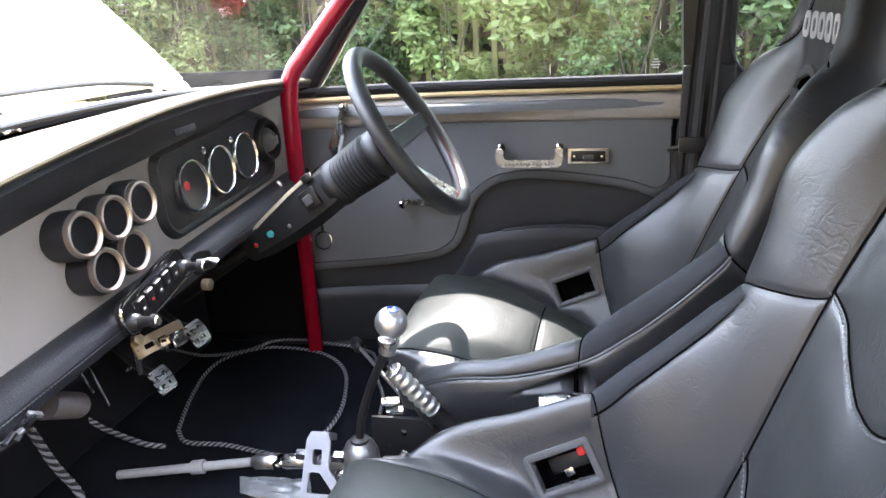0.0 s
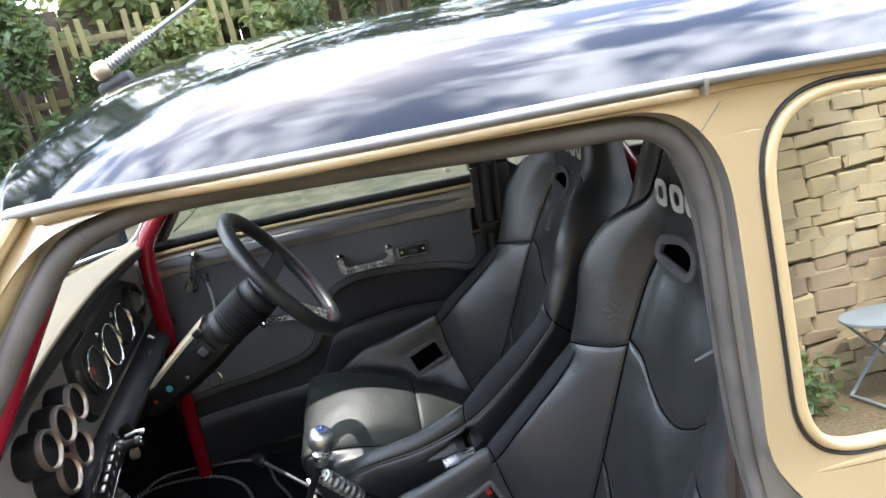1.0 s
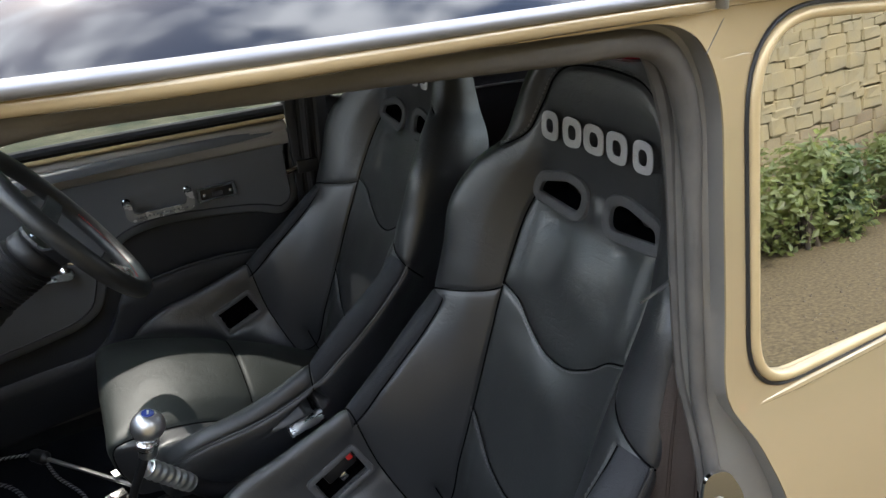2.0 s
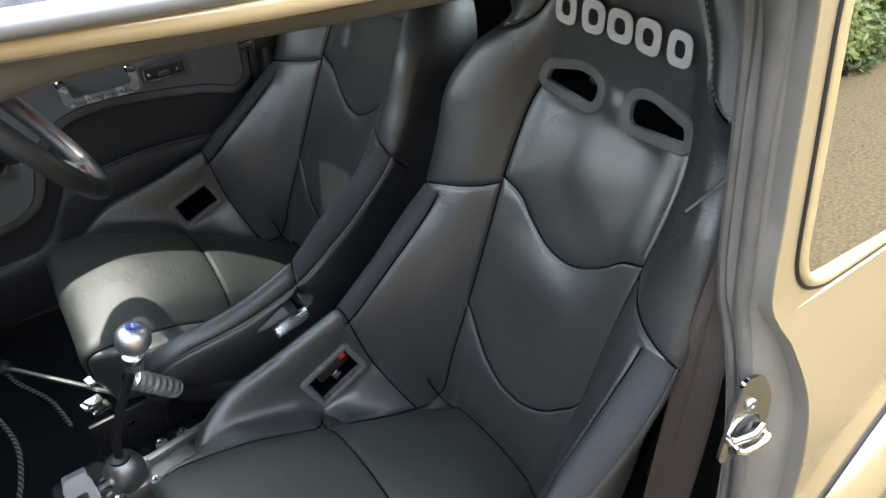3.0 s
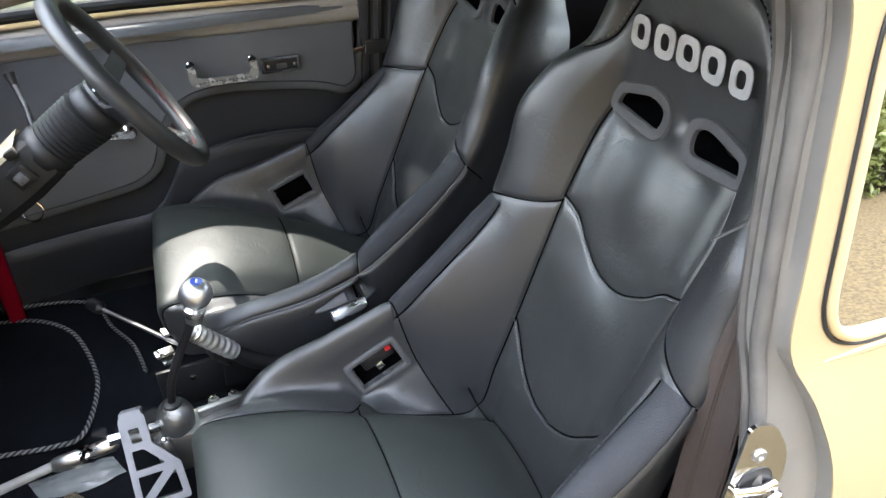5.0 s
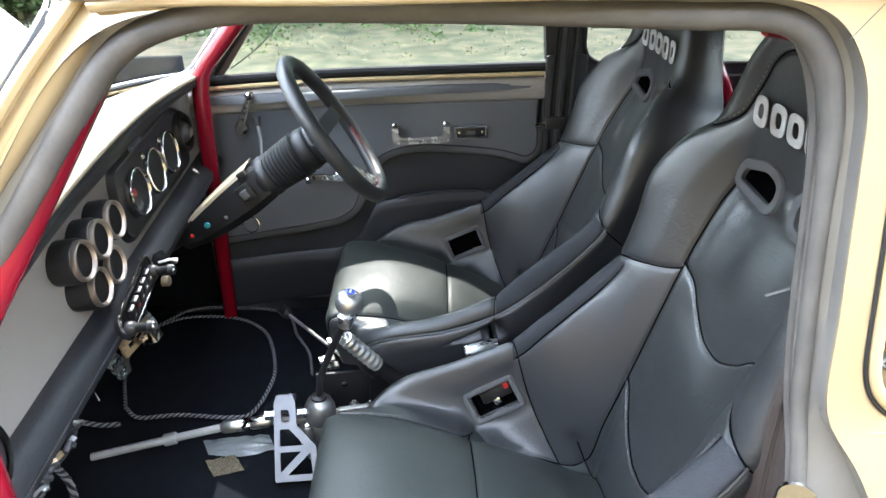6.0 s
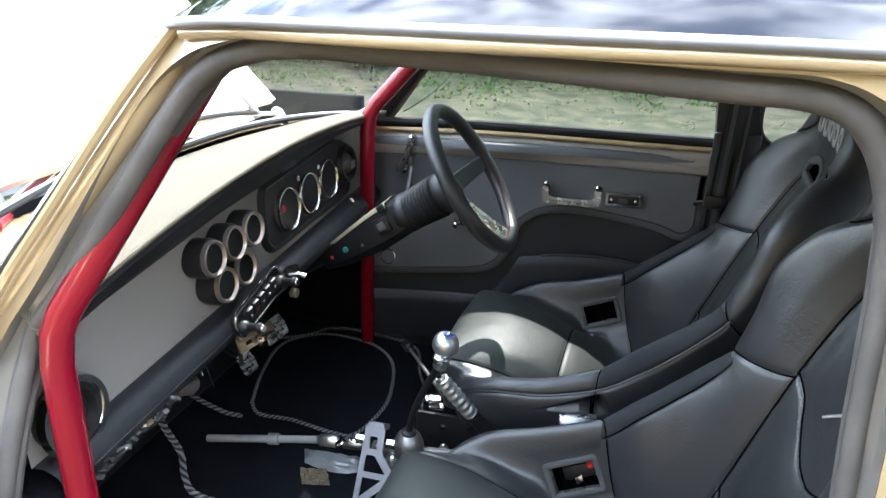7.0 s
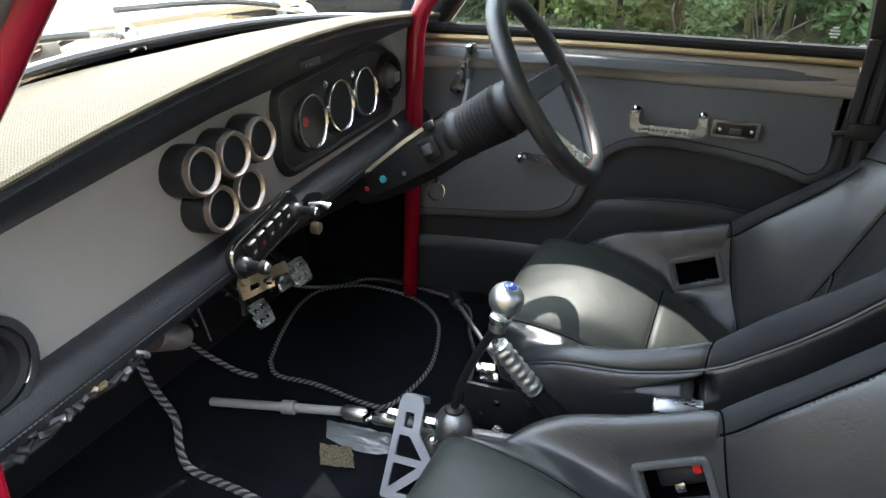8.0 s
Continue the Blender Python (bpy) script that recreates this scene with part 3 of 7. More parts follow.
# tail, floor pan, bulkheads and sills
rows = []
for z in np.linspace(0.25, 1.19, 14):
    xr = 1.80 - 0.11 * max(0.0, (z - 0.6) / 0.6) ** 1.5
    rows.append([(xr - 0.05 * (abs(k) ** 3), k * (wide(xr - 0.06, z) - 0.002), z) for k in np.linspace(-1, 1, 15)])
tail_bm = grid(rows)
gone = [f for f in tail_bm.faces if 0.93 < f.calc_center_median().z < 1.16 and abs(f.calc_center_median().y) < 0.47]
tail_glass = [[v.co.copy() for v in f.verts] for f in gone]
bmesh.ops.delete(tail_bm, geom=gone, context="FACES")
part("tail_panel", tail_bm, M_CREAM, car)
glass_bm = bmesh.new()
for q in tail_glass:
    glass_bm.faces.new([glass_bm.verts.new(c) for c in q])
bmesh.ops.remove_doubles(glass_bm, verts=glass_bm.verts[:], dist=1e-5)
rear_glass = part("rear_window", glass_bm, M_GLASS, car, "clear rear window")
rear_glass.visible_shadow = False
FLOOR = 0.29
part("floor_pan", block(pose(0.72, 0, FLOOR - 0.03), (2.1, 1.22, 0.05), 0.004), M_BLACK, car)
for s in (-1, 1):
    part("sill", block(pose(0.5, s * 0.635, 0.285), (1.0, 0.07, 0.075), 0.012), M_SHUT, car)
rows = [[(-0.42, y, FLOOR), (-0.30, y, FLOOR + 0.03), (-0.20, y, 0.55), (-0.16, y, 0.80), (-0.14, y, 0.95)] for y in np.linspace(-0.60, 0.60, 5)]
part("front_bulkhead", grid(rows), M_CARPET, car, "black carpeted toe board")
rows = [[(1.12, y, FLOOR), (1.14, y, 0.42), (1.30, y, 0.46), (1.52, y, 0.45)] for y in np.linspace(-0.60, 0.60, 5)]
part("rear_heelboard", grid(rows), M_CARPET, car)

# windscreen, scuttle, wings, raised bonnet


def screen_base(y):
    k = abs(y) / 0.575
    return Vector((-0.115 + 0.160 * k ** 2.4, y, 0.952 - 0.028 * k ** 3))


def screen_top(y):
    k = abs(y) / 0.535
    return Vector((0.246 + 0.055 * k ** 3.5, y, 1.222 + 0.062 * max(0.0, 1 - k ** 2)))


def screen_point(u, v):
    a, b = screen_base(0.562 * u), screen_top(0.522 * u)
    p = a.lerp(b, v)
    return p + Vector((-0.5, 0, 0.6)) * 0.02 * math.sin(math.pi * v) * max(0.0, 1 - u ** 4)


us = [math.copysign(abs(t) ** 0.8, t) for t in np.linspace(-1, 1, 33)]
rows = [[screen_point(0.985 * u, v) for u in us] for v in np.linspace(0.03, 0.97, 12)]
screen = part("windscreen", grid(rows), M_SCREEN, car, "clear curved windscreen")
screen.visible_shadow = False
loop = [screen_point(u, 0.02) for u in us] + [screen_point(1, v) for v in np.linspace(0.08, 0.92, 9)] + \
       [screen_point(u, 0.98) for u in reversed(us)] + [screen_point(-1, v) for v in np.linspace(0.92, 0.08, 9)]
loop = smooth_path(resample(loop, 70), 2, True)
part("windscreen_rubber", tube(loop, 0.0058, 8, closed=True), M_RUBBER_DARK, car, "black windscreen rubber")
part("screen_trim", tube([p + Vector((-0.003, 0, 0.0045)) for p in loop], 0.0035, 6, closed=True), M_CHROME, car)
for s in (-1, 1):
    post = [screen_point(s * 1.0, v) + (Vector((0.020, -0.017, -0.008)) if s > 0 else Vector((0.022, 0.002, -0.008))) for v in np.linspace(0.0, 1.0, 9)]
    part("screen_pillar", tube(post, 0.022 if s > 0 else 0.016, 12), M_VINYL if s > 0 else M_CREAM, car, "covered screen pillar")
rows = []
for k in np.linspace(0, 1, 7):
    row = []
    for u in np.linspace(-1, 1, 25):
        a = screen_base(0.59 * u) + Vector((-0.004, 0, -0.006))
        b = Vector((-0.20, 0.63 * u, 0.925 - 0.02 * abs(u) ** 3))
        row.append(a.lerp(b, k))
    rows.append(row)
part("scuttle", grid(rows), M_CREAM, car, "pale gold scuttle panel")
rows = []
for x in np.linspace(-1.02, -0.18, 14):
    drop = 0.16 * max(0.0, (-x - 0.55) / 0.5) ** 2
    rows.append([(x, 0.44, 0.86 - drop), (x, 0.50, 0.905 - drop), (x, 0.56, 0.915 - drop), (x, 0.62, 0.88 - drop), (x, 0.66, 0.78 - drop), (x, 0.68, 0.6), (x, 0.67, 0.4)])
for s in (-1, 1):
    part("front_wing", grid([[(x, s * y, z) for x, y, z in r] for r in rows]), M_CREAM, car, "pale gold front wing")
part("engine_bay", block(pose(-0.62, 0, 0.52), (0.84, 0.94, 0.4), 0.02), M_BLACK, car, "dark engine bay")
for y in (-0.28, -0.05, 0.2):
    part("hose", tube(smooth_path([(-0.25, y, 0.80), (-0.36, y - 0.05, 0.86), (-0.5, y + 0.05, 0.80), (-0.62, y, 0.74)], 8), 0.018, 8), M_RUBBER_DARK, car)
for s in (-1, 1):
    part("kick_panel", block(pose(-0.22, s * 0.60, 0.62), (0.48, 0.02, 0.70), 0.003), M_CARPET, car, "black carpeted kick panel")
part("rocker_cover", block(pose(-0.52, 0.0, 0.77, 0, 0, 0), (0.14, 0.5, 0.09), 0.025), M_CHROME, car, "bright metal rocker cover")
part("strut_brace", tube([(-0.13, -0.40, 0.935), (-0.25, -0.18, 0.938), (-0.42, 0.12, 0.935), (-0.50, 0.30, 0.92)], 0.013, 10), M_RED, car, "red strut brace")
part("coolant_bottle", block(pose(-0.33, -0.06, 0.915, 0, 0, 20), (0.07, 0.05, 0.06), 0.014, seg=3), M_MARK, car, "white coolant bottle")
part("brake_reservoir", lathe([(0.03, 0), (0.032, 0.01), (0.032, 0.08), (0.02, 0.10), (0.022, 0.12)], pose(-0.32, -0.40, 0.80), 16), M_REDPLASTIC, car, "red plastic reservoir")

BON = radians(46)
rows = []
for k in np.linspace(0, 1, 18):
    row = []
    for u in np.linspace(-1, 1, 21):
        hw = 0.49 - 0.03 * k ** 2
        d = 0.80 * k * (1 - 0.10 * abs(u) ** 4)
        lift = 0.035 * (1 - abs(u) ** 2.2) * math.sin(math.pi * min(1.0, k * 0.8 + 0.15)) - 0.05 * k ** 4
        row.append((-0.175 - d * math.cos(BON) + lift * math.sin(BON), u * hw, 0.968 + d * math.sin(BON) + lift * math.cos(BON)))
    rows.append(row)
under = [[(x - 0.012, y * 0.99, z - 0.012) for x, y, z in r] for r in rows]
bonnet_bm = grid(rows)
grid(under, bonnet_bm)
rim = [rows[0], under[0]]
for a, b in ((rows[0], under[0]), (rows[-1], under[-1]), ([r[0] for r in rows], [r[0] for r in under]), ([r[-1] for r in rows], [r[-1] for r in under])):
    grid([a, b], bonnet_bm)
bmesh.ops.remove_doubles(bonnet_bm, verts=bonnet_bm.verts[:], dist=1e-5)
part("bonnet", bonnet_bm, M_BONNET, car, "raised cream bonnet", sharp=60)
for s in (-1, 1):
    part("bonnet_hinge", tube(smooth_path([(-0.15, s * 0.36, 0.94), (-0.16, s * 0.36, 0.965), (-0.19, s * 0.36, 1.0)], 6), 0.009, 8), M_STEEL, car)

# wipers parked along the foot of the screen
for y0, y1 in ((-0.05, -0.46), (0.36, -0.02)):
    a, b = screen_base(y0) + Vector((-0.035, 0, 0.015)), screen_base(y1) + Vector((-0.025, 0, 0.05))
    arm = part("wiper", tube([a, a.lerp(b, 0.5) + Vector((0, 0, 0.012)), b], [0.006, 0.004, 0.003], 6), M_BRUSHED, car, "silver wiper arm and blade")
    blade = [a.lerp(b, t) + Vector((0.012, 0, 0.0 + 0.012 * math.sin(math.pi * t))) for t in np.linspace(0.25, 1.15, 9)]
    part("wiper_blade", tube(blade, 0.005, 6), M_RUBBER_DARK, arm)
    part("wiper_spindle", lathe([(0.016, -0.03), (0.016, 0.004), (0.010, 0.012), (0.006, 0.016)], frame_of(a, (-0.5, 0, 0.8)), 14), M_CHROME, arm)

# a radio aerial on the middle of the roof's front edge
aerial = part("aerial_base", block(pose(0.285, -0.02, 1.318, 0, -20, 0), (0.055, 0.03, 0.022), 0.008), M_RUBBER_DARK, car, "black aerial foot")
rod = Vector((0.90, 0.02, 0.42)).normalized()
start = Vector((0.268, -0.02, 1.340))
part("aerial_ball", lathe([(0.006, -0.014), (0.014, -0.008), (0.0155, 0.0), (0.013, 0.010), (0.010, 0.014)], frame_of(start, rod), 18), M_BRASS, aerial, "tarnished aerial swivel")
pts, rad = [], []
for k in range(57):
    pts.append(start + rod * (0.012 + 0.085 * k / 56))
    rad.append(0.0095 - 0.003 * k / 56 + 0.0012 * math.cos(k * math.pi / 2))
part("aerial_spring", tube(pts, rad, 10), M_STEEL, aerial, "coiled lower aerial", sharp=80)
part("aerial_rod", tube([start + rod * 0.095, start + rod * 0.25, start + rod * 0.42], [0.004, 0.003, 0.002], 8), M_STEEL, aerial, "thin steel aerial rod")

# wheels
for x in (-0.62, 1.42):
    for s in (-1, 1):
        m = frame_of((x, s * 0.60, 0.25), (0, s, 0))
        tyre = part("wheel", lathe([(0.13, -0.07), (0.22, -0.075), (0.25, -0.05), (0.25, 0.05), (0.22, 0.075), (0.13, 0.07)], m, 40), M_RUBBER_DARK, car, "black tyre on alloy rim")
        part("rim", lathe([(0.132, 0.07), (0.12, 0.06), (0.11, 0.02), (0.05, 0.015), (0.03, 0.03), (0.005, 0.035)], m, 32), M_CAST, tyre)

# ---- driver's door, closed, and its trim ----
door = part("driver_door", onto_side(sliced(plate([[p for p in smooth_path([(x, z, 0) for x, z in
       [(0.03, 0.30), (0.025, 0.6), (0.03, 0.84), (0.5, 0.86), (0.945, 0.86), (0.99, 0.80), (1.02, 0.7), (1.02, 0.55), (0.99, 0.40), (0.95, 0.30), (0.5, 0.27)]], 4, True)]],
       Matrix.Translation((0, 0, 0.001)), 0.006)), 1), M_CREAM, car, "pale gold driver's door")
WIN = [(0.105, 0.925), (0.17, 1.005), (0.25, 1.10), (0.31, 1.172), (0.35, 1.198), (0.42, 1.205), (0.83, 1.20), (0.865, 1.19), (0.882, 1.16), (0.89, 1.08), (0.896, 0.99), (0.902, 0.925)]
win_ring = []
for grow, d in ((-0.002, 0.006), (0.0, 0.03), (0.030, 0.034), (0.032, 0.012)):
    win_ring.append([(p.x, wide(p.x, p.y) - d, p.y) for p in offset_loop([Vector(q) for q in resample(WIN, 80)], grow)])
win_ring.append(win_ring[0])
part("window_frame", grid(win_ring, None, True), M_BLACK, door, "black window frame", sharp=50)
pane = onto_side(sliced(plate([WIN], Matrix.Translation((0, 0, 0.012)), 0.004), 0.12), 1)
glass = part("door_glass", pane, M_TINT, door, "faintly green wound-up window glass")
glass.visible_shadow = False


def door_y(x):
    """The inner face of the driver's door."""
    return 0.583 - 0.055 * min(max((0.5 - x) / 0.42, 0.0), 1.2) ** 2


cap_rows = []
for x in np.linspace(0.045, 0.895, 40):
    y = door_y(x)
    cap_rows.append([(x, y + 0.004, 0.842), (x, y - 0.006, 0.843), (x, y - 0.012, 0.850), (x, y - 0.014, 0.866), (x, y - 0.006, 0.872), (x, y - 0.005, 0.876),
                     (x, y - 0.009, 0.880), (x, y - 0.007, 0.892), (x, y + 0.002, 0.897), (x, y + 0.02, 0.899)])
part("door_cap", grid(cap_rows), M_CAP, door, "silver-beige metal door top capping", sharp=60)
part("glass_strip", tube([(x, door_y(x) - 0.006, 0.906) for x in np.linspace(0.06, 0.895, 30)], 0.0055, 8), M_TRIM, door, "bright copper-toned glass strip")
part("glass_rubber", tube([(x, door_y(x) + 0.006, 0.924) for x in np.linspace(0.07, 0.93, 30)], 0.0095, 8), M_LEATHER_MATT, door, "matt black felt window channel")
# stepped trim panel: a raised upper pad over a dark recess with a pocket
PAD = [(0.04, 0.888), (0.90, 0.888), (0.905, 0.70), (0.86, 0.665), (0.80, 0.69), (0.70, 0.705), (0.58, 0.715), (0.50, 0.70), (0.455, 0.655), (0.44, 0.60),
       (0.42, 0.55), (0.37, 0.52), (0.25, 0.505), (0.10, 0.50), (0.035, 0.50)]
PAD_S = round_poly(PAD, [0.004, 0.004, 0.03, 0.03, 0.04, 0.05, 0.06, 0.05, 0.04, 0.03, 0.04, 0.04, 0.05, 0.05, 0.004], 5)


def onto_door(bm):
    for v in bm.verts:
        x, z, d = v.co
        v.co = (x, door_y(x) + 0.012 - d, z)
    return bm


pad_bm = bmesh.new()
rings = [(0.0, 0.0), (-0.001, 0.010), (-0.005, 0.014), (-0.020, 0.0155)]
pad_rows = [[(p.x, p.y, d) for p in offset_loop(PAD_S, g)] for g, d in rings]
grid(pad_rows, pad_bm, True)
top_face = plate([[Vector((p[0], p[1])) for p in pad_rows[-1]]], Matrix.Translation((0, 0, 0.0155)), 0)
join(pad_bm, sliced(top_face, 0.06))
part("upper_pad", onto_door(pad_bm), M_DOOR, door, "padded charcoal vinyl door card", sharp=70)
for g, d in ((-0.022, 0.0158),):
    line = resample([(p.x, door_y(p.x) + 0.012 - d, p.y) for p in offset_loop(PAD_S, g)], 160)
    part("pad_piping", tube([q for q in line if q.z < 0.83], 0.0018, 6), M_VINYL, door)
back = onto_door(sliced(plate([[(0.03, 0.30), (0.03, 0.842), (0.91, 0.842), (0.93, 0.72), (0.93, 0.45), (0.90, 0.31)]], Matrix.Translation((0, 0, -0.004)), 0.004), 0.08))
part("recess_panel", back, M_VINYL, door, "black vinyl recess")
rows = []
for x in np.linspace(0.06, 0.90, 30):
    y = door_y(x) + 0.012
    top = 0.585 + 0.025 * math.sin(math.pi * min(max((x - 0.46) / 0.42, 0), 1)) if x > 0.46 else 0.46 + 0.125 * min(1, max(0, (x - 0.36) / 0.10)) ** 2
    rows.append([(x, y, top - 0.015), (x, y - 0.028, top), (x, y - 0.036, top - 0.006), (x, y - 0.038, top - 0.03), (x, y - 0.034, 0.40), (x, y - 0.02, 0.32), (x, y, 0.315)])
part("door_pocket", grid(rows), M_VINYL, door, "black vinyl door pocket with piped edge", sharp=60)
part("pocket_piping", tube([r[1] for r in rows if r[1][0] > 0.5], 0.004, 8), M_VINYL, door)
part("post_trim", block(pose(0.945, 0.566, 0.73), (0.10, 0.012, 0.44), 0.003), M_RAIL, car, "black door post trim")
# pull handle with a row of holes
y = door_y(0.6) - 0.008
handle = part("pull_handle", plate([round_poly([(-0.072, 0.006), (-0.072, -0.034), (0.072, -0.034), (0.072, 0.006), (0.056, 0.006), (0.056, -0.018), (-0.056, -0.018), (-0.056, 0.006)],
              [0.002, 0.02, 0.02, 0.002, 0.002, 0.012, 0.012, 0.002], 6)] +
              [[Vector((cx + 0.0032 * math.cos(a), -0.0262 + 0.0032 * math.sin(a))) for a in np.linspace(0, 2 * math.pi, 10, endpoint=False)] for cx in np.linspace(-0.052, 0.052, 13)],
              frame_of((0.587, y - 0.022, 0.781), (0, -1, 0)), 0.005), M_POLISH, door, "drilled bright metal pull handle", sharp=30)
for dx in (-0.064, 0.064):
    part("handle_post", lathe([(0.009, 0), (0.009, 0.004), (0.006, 0.006), (0.006, 0.03)], frame_of((0.587 + dx, y + 0.004, 0.785), (0, -1, 0)), 14), M_CHROME, handle)
latch = part("latch_plate", plate([round_poly([(-0.043, -0.017), (0.043, -0.017), (0.043, 0.017), (-0.043, 0.017)], 0.003)], frame_of((0.712, y - 0.001, 0.767), (0, -1, 0)), 0.006), M_CHROME, door, "chrome framed black door latch")
part("latch_recess", block(pose(0.712, y - 0.0075, 0.767), (0.072, 0.003, 0.023), 0.001), M_BLACK, latch)
for dx in (-0.029, 0.029):
    part("latch_screw", lathe([(0.004, 0), (0.0035, 0.0025), (0.001, 0.003)], frame_of((0.712 + dx, y - 0.009, 0.767), (0, -1, 0)), 10), M_CHROME, latch)
part("latch_lever", block(pose(0.712, y - 0.011, 0.765), (0.022, 0.006, 0.011), 0.002), M_PLASTIC, latch)


def crank(at, tip, mat, label):
    """A window winder or release lever: round boss, tapered drilled arm and a knob."""
    a, b = Vector(at), Vector(tip)
    boss = part("window_winder", lathe([(0.017, 0), (0.017, 0.008), (0.011, 0.014), (0.004, 0.016)], frame_of(a, (0, -1, 0)), 20), mat, door, label)
    d = b - a
    long = d.length
    arm_m = frame_of(a + Vector((0, -0.016, 0)), (0, -1, 0), d)
    holes = [[Vector((0.0032 * math.cos(u), long * k + 0.0032 * math.sin(u))) for u in np.linspace(0, 2 * math.pi, 9, endpoint=False)] for k in (0.30, 0.46, 0.62, 0.78)]
    arm_loop = round_poly([(-0.0085, -0.012), (0.0085, -0.012), (0.0065, long + 0.010), (-0.0065, long + 0.010)], 0.006, 4)
    part("winder_arm", plate([arm_loop] + holes, arm_m, 0.004), mat, boss, "drilled flat arm", sharp=30)
    part("winder_knob", lathe([(0.006, 0), (0.010, 0.006), (0.009, 0.022), (0.005, 0.026)], frame_of(b + Vector((0, -0.02, 0)), (0, -1, 0)), 14), mat, boss)


crank((0.152, door_y(0.152) - 0.006, 0.807), (0.187, door_y(0.187) - 0.006, 0.890), M_CHROME, "chrome drilled window winder")
crank((0.372, door_y(0.37) - 0.006, 0.662), (0.300, door_y(0.3) - 0.006, 0.668), M_CHROME, "chrome door release lever")
# ---- passenger's door, swung open ----
hinge_at = Vector((0.005, -0.65, 0))
swing = Matrix.Translation(hinge_at) @ Matrix.Rotation(radians(-98), 4, "Z") @ Matrix.Translation(-hinge_at)
open_bm = onto_side(sliced(plate([[p for p in smooth_path([(x, z, 0) for x, z in
          [(0.03, 0.30), (0.025, 0.6), (0.03, 0.84), (0.5, 0.86), (0.945, 0.86), (0.99, 0.80), (1.02, 0.7), (1.02, 0.55), (0.99, 0.40), (0.95, 0.30), (0.5, 0.27)]], 4, True)]],
          Matrix.Translation((0, 0, 0.001)), 0.05)), -1)
bmesh.ops.transform(open_bm, matrix=swing, verts=open_bm.verts[:])
open_door = part("passenger_door", open_bm, M_CREAM, car, "pale gold passenger door standing open")
ring = [[(p.x, -(wide(p.x, p.y) - d), p.y) for p in offset_loop([Vector(q) for q in resample(WIN, 80)], g)] for g, d in ((-0.002, 0.006), (0.0, 0.03), (0.030, 0.034), (0.032, 0.012), (-0.002, 0.006))]
frame_bm = grid(ring, None, True)
bmesh.ops.transform(frame_bm, matrix=swing, verts=frame_bm.verts[:])
part("window_frame", frame_bm, M_CREAM, open_door, sharp=50)
pane = onto_side(sliced(plate([WIN], Matrix.Translation((0, 0, 0.012)), 0.004), 0.12), -1)
bmesh.ops.transform(pane, matrix=swing, verts=pane.verts[:])
glass = part("door_glass", pane, M_GLASS, open_door, "clear window glass")
glass.visible_shadow = False
# striker on the passenger's door post
striker_m = frame_of((0.933, -wide(0.933, 0.735) + 0.0225, 0.736), (-0.12, -1, 0.05))
striker = part("lock_striker", plate([round_poly([(-0.032, -0.062), (0.020, -0.066), (0.036, -0.03), (0.030, 0.02), (0.004, 0.062), (-0.024, 0.066)], 0.02, 6)], striker_m, 0.004), M_CHROME, car, "bright metal door striker plate", sharp=30)
part("striker_loop", tube(smooth_path([striker_m @ Vector(p) for p in ((-0.018, -0.028, 0.002), (-0.018, -0.028, 0.020), (0.018, -0.026, 0.020), (0.018, -0.026, 0.002))], 5), 0.0045, 8), M_CHROME, striker)
for q in ((-0.004, 0.022), (-0.002, -0.045)):
    part("striker_screw", lathe([(0.008, 0.004), (0.007, 0.007), (0.003, 0.0075), (0.002, 0.005)], striker_m @ Matrix.Translation((*q, 0)), 12), M_STEEL, striker)

# flat black patch paints a dark reflection onto the chrome plate
part("striker_recess", plate([round_poly([(-0.018, -0.052), (0.014, -0.054), (0.024, -0.02), (0.012, 0.004), (-0.018, 0.0)], 0.012, 5)], striker_m, 0.0052), M_BLACK, striker, "black patch for a dark reflection in the striker plate", sharp=30)
part("striker_bar", tube([striker_m @ Vector(p) for p in ((-0.022, -0.022, 0.008), (0.0, -0.018, 0.014), (0.022, -0.022, 0.008))], 0.005, 10), M_CHROME, striker)
# small etched marks on the far glass, and a clear wind deflector at its front edge
for at_x, pane_ob in ((0.845, door),):
    for k, w in enumerate((0.012, 0.018, 0.016, 0.010)):
        part("glass_mark", block(pose(at_x, wide(at_x, 0.95) - 0.017, 0.944 + 0.0055 * k), (w, 0.0008, 0.0028), 0), M_MARK, pane_ob)
rows = []
for t in np.linspace(0, 1, 12):
    x0, z0 = 0.112 + 0.19 * t, 0.945 + 0.225 * t
    w = 0.055 * math.sin(math.pi * (0.12 + 0.80 * t)) + 0.004
    rows.append([(x0 + w * k, wide(x0, z0) + 0.004 + 0.014 * k, z0 - 0.25 * w * k) for k in np.linspace(0, 1, 5)])
deflector = part("wind_deflector", grid(rows), M_GLASS, door, "clear plastic wind deflector")
deflector.visible_shadow = False
part("deflector_edge", tube([r[-1] for r in rows], 0.0018, 5), M_PLASTIC, door)

car.location.y = 0.035

# ---- dashboard ----


def dz(y):
    return 0.065 * y


dash = thing("dashboard", "grey panelled dashboard with black padded top", "dashboard")


def dash_edge(y):
    """The rear upper edge of the padded top."""
    return Vector((0.088 + 0.02 * (abs(y) / 0.5) ** 2, y, 0.963 + 0.07 * y - (0.16 if y > 0 else 0.095) * y * y))


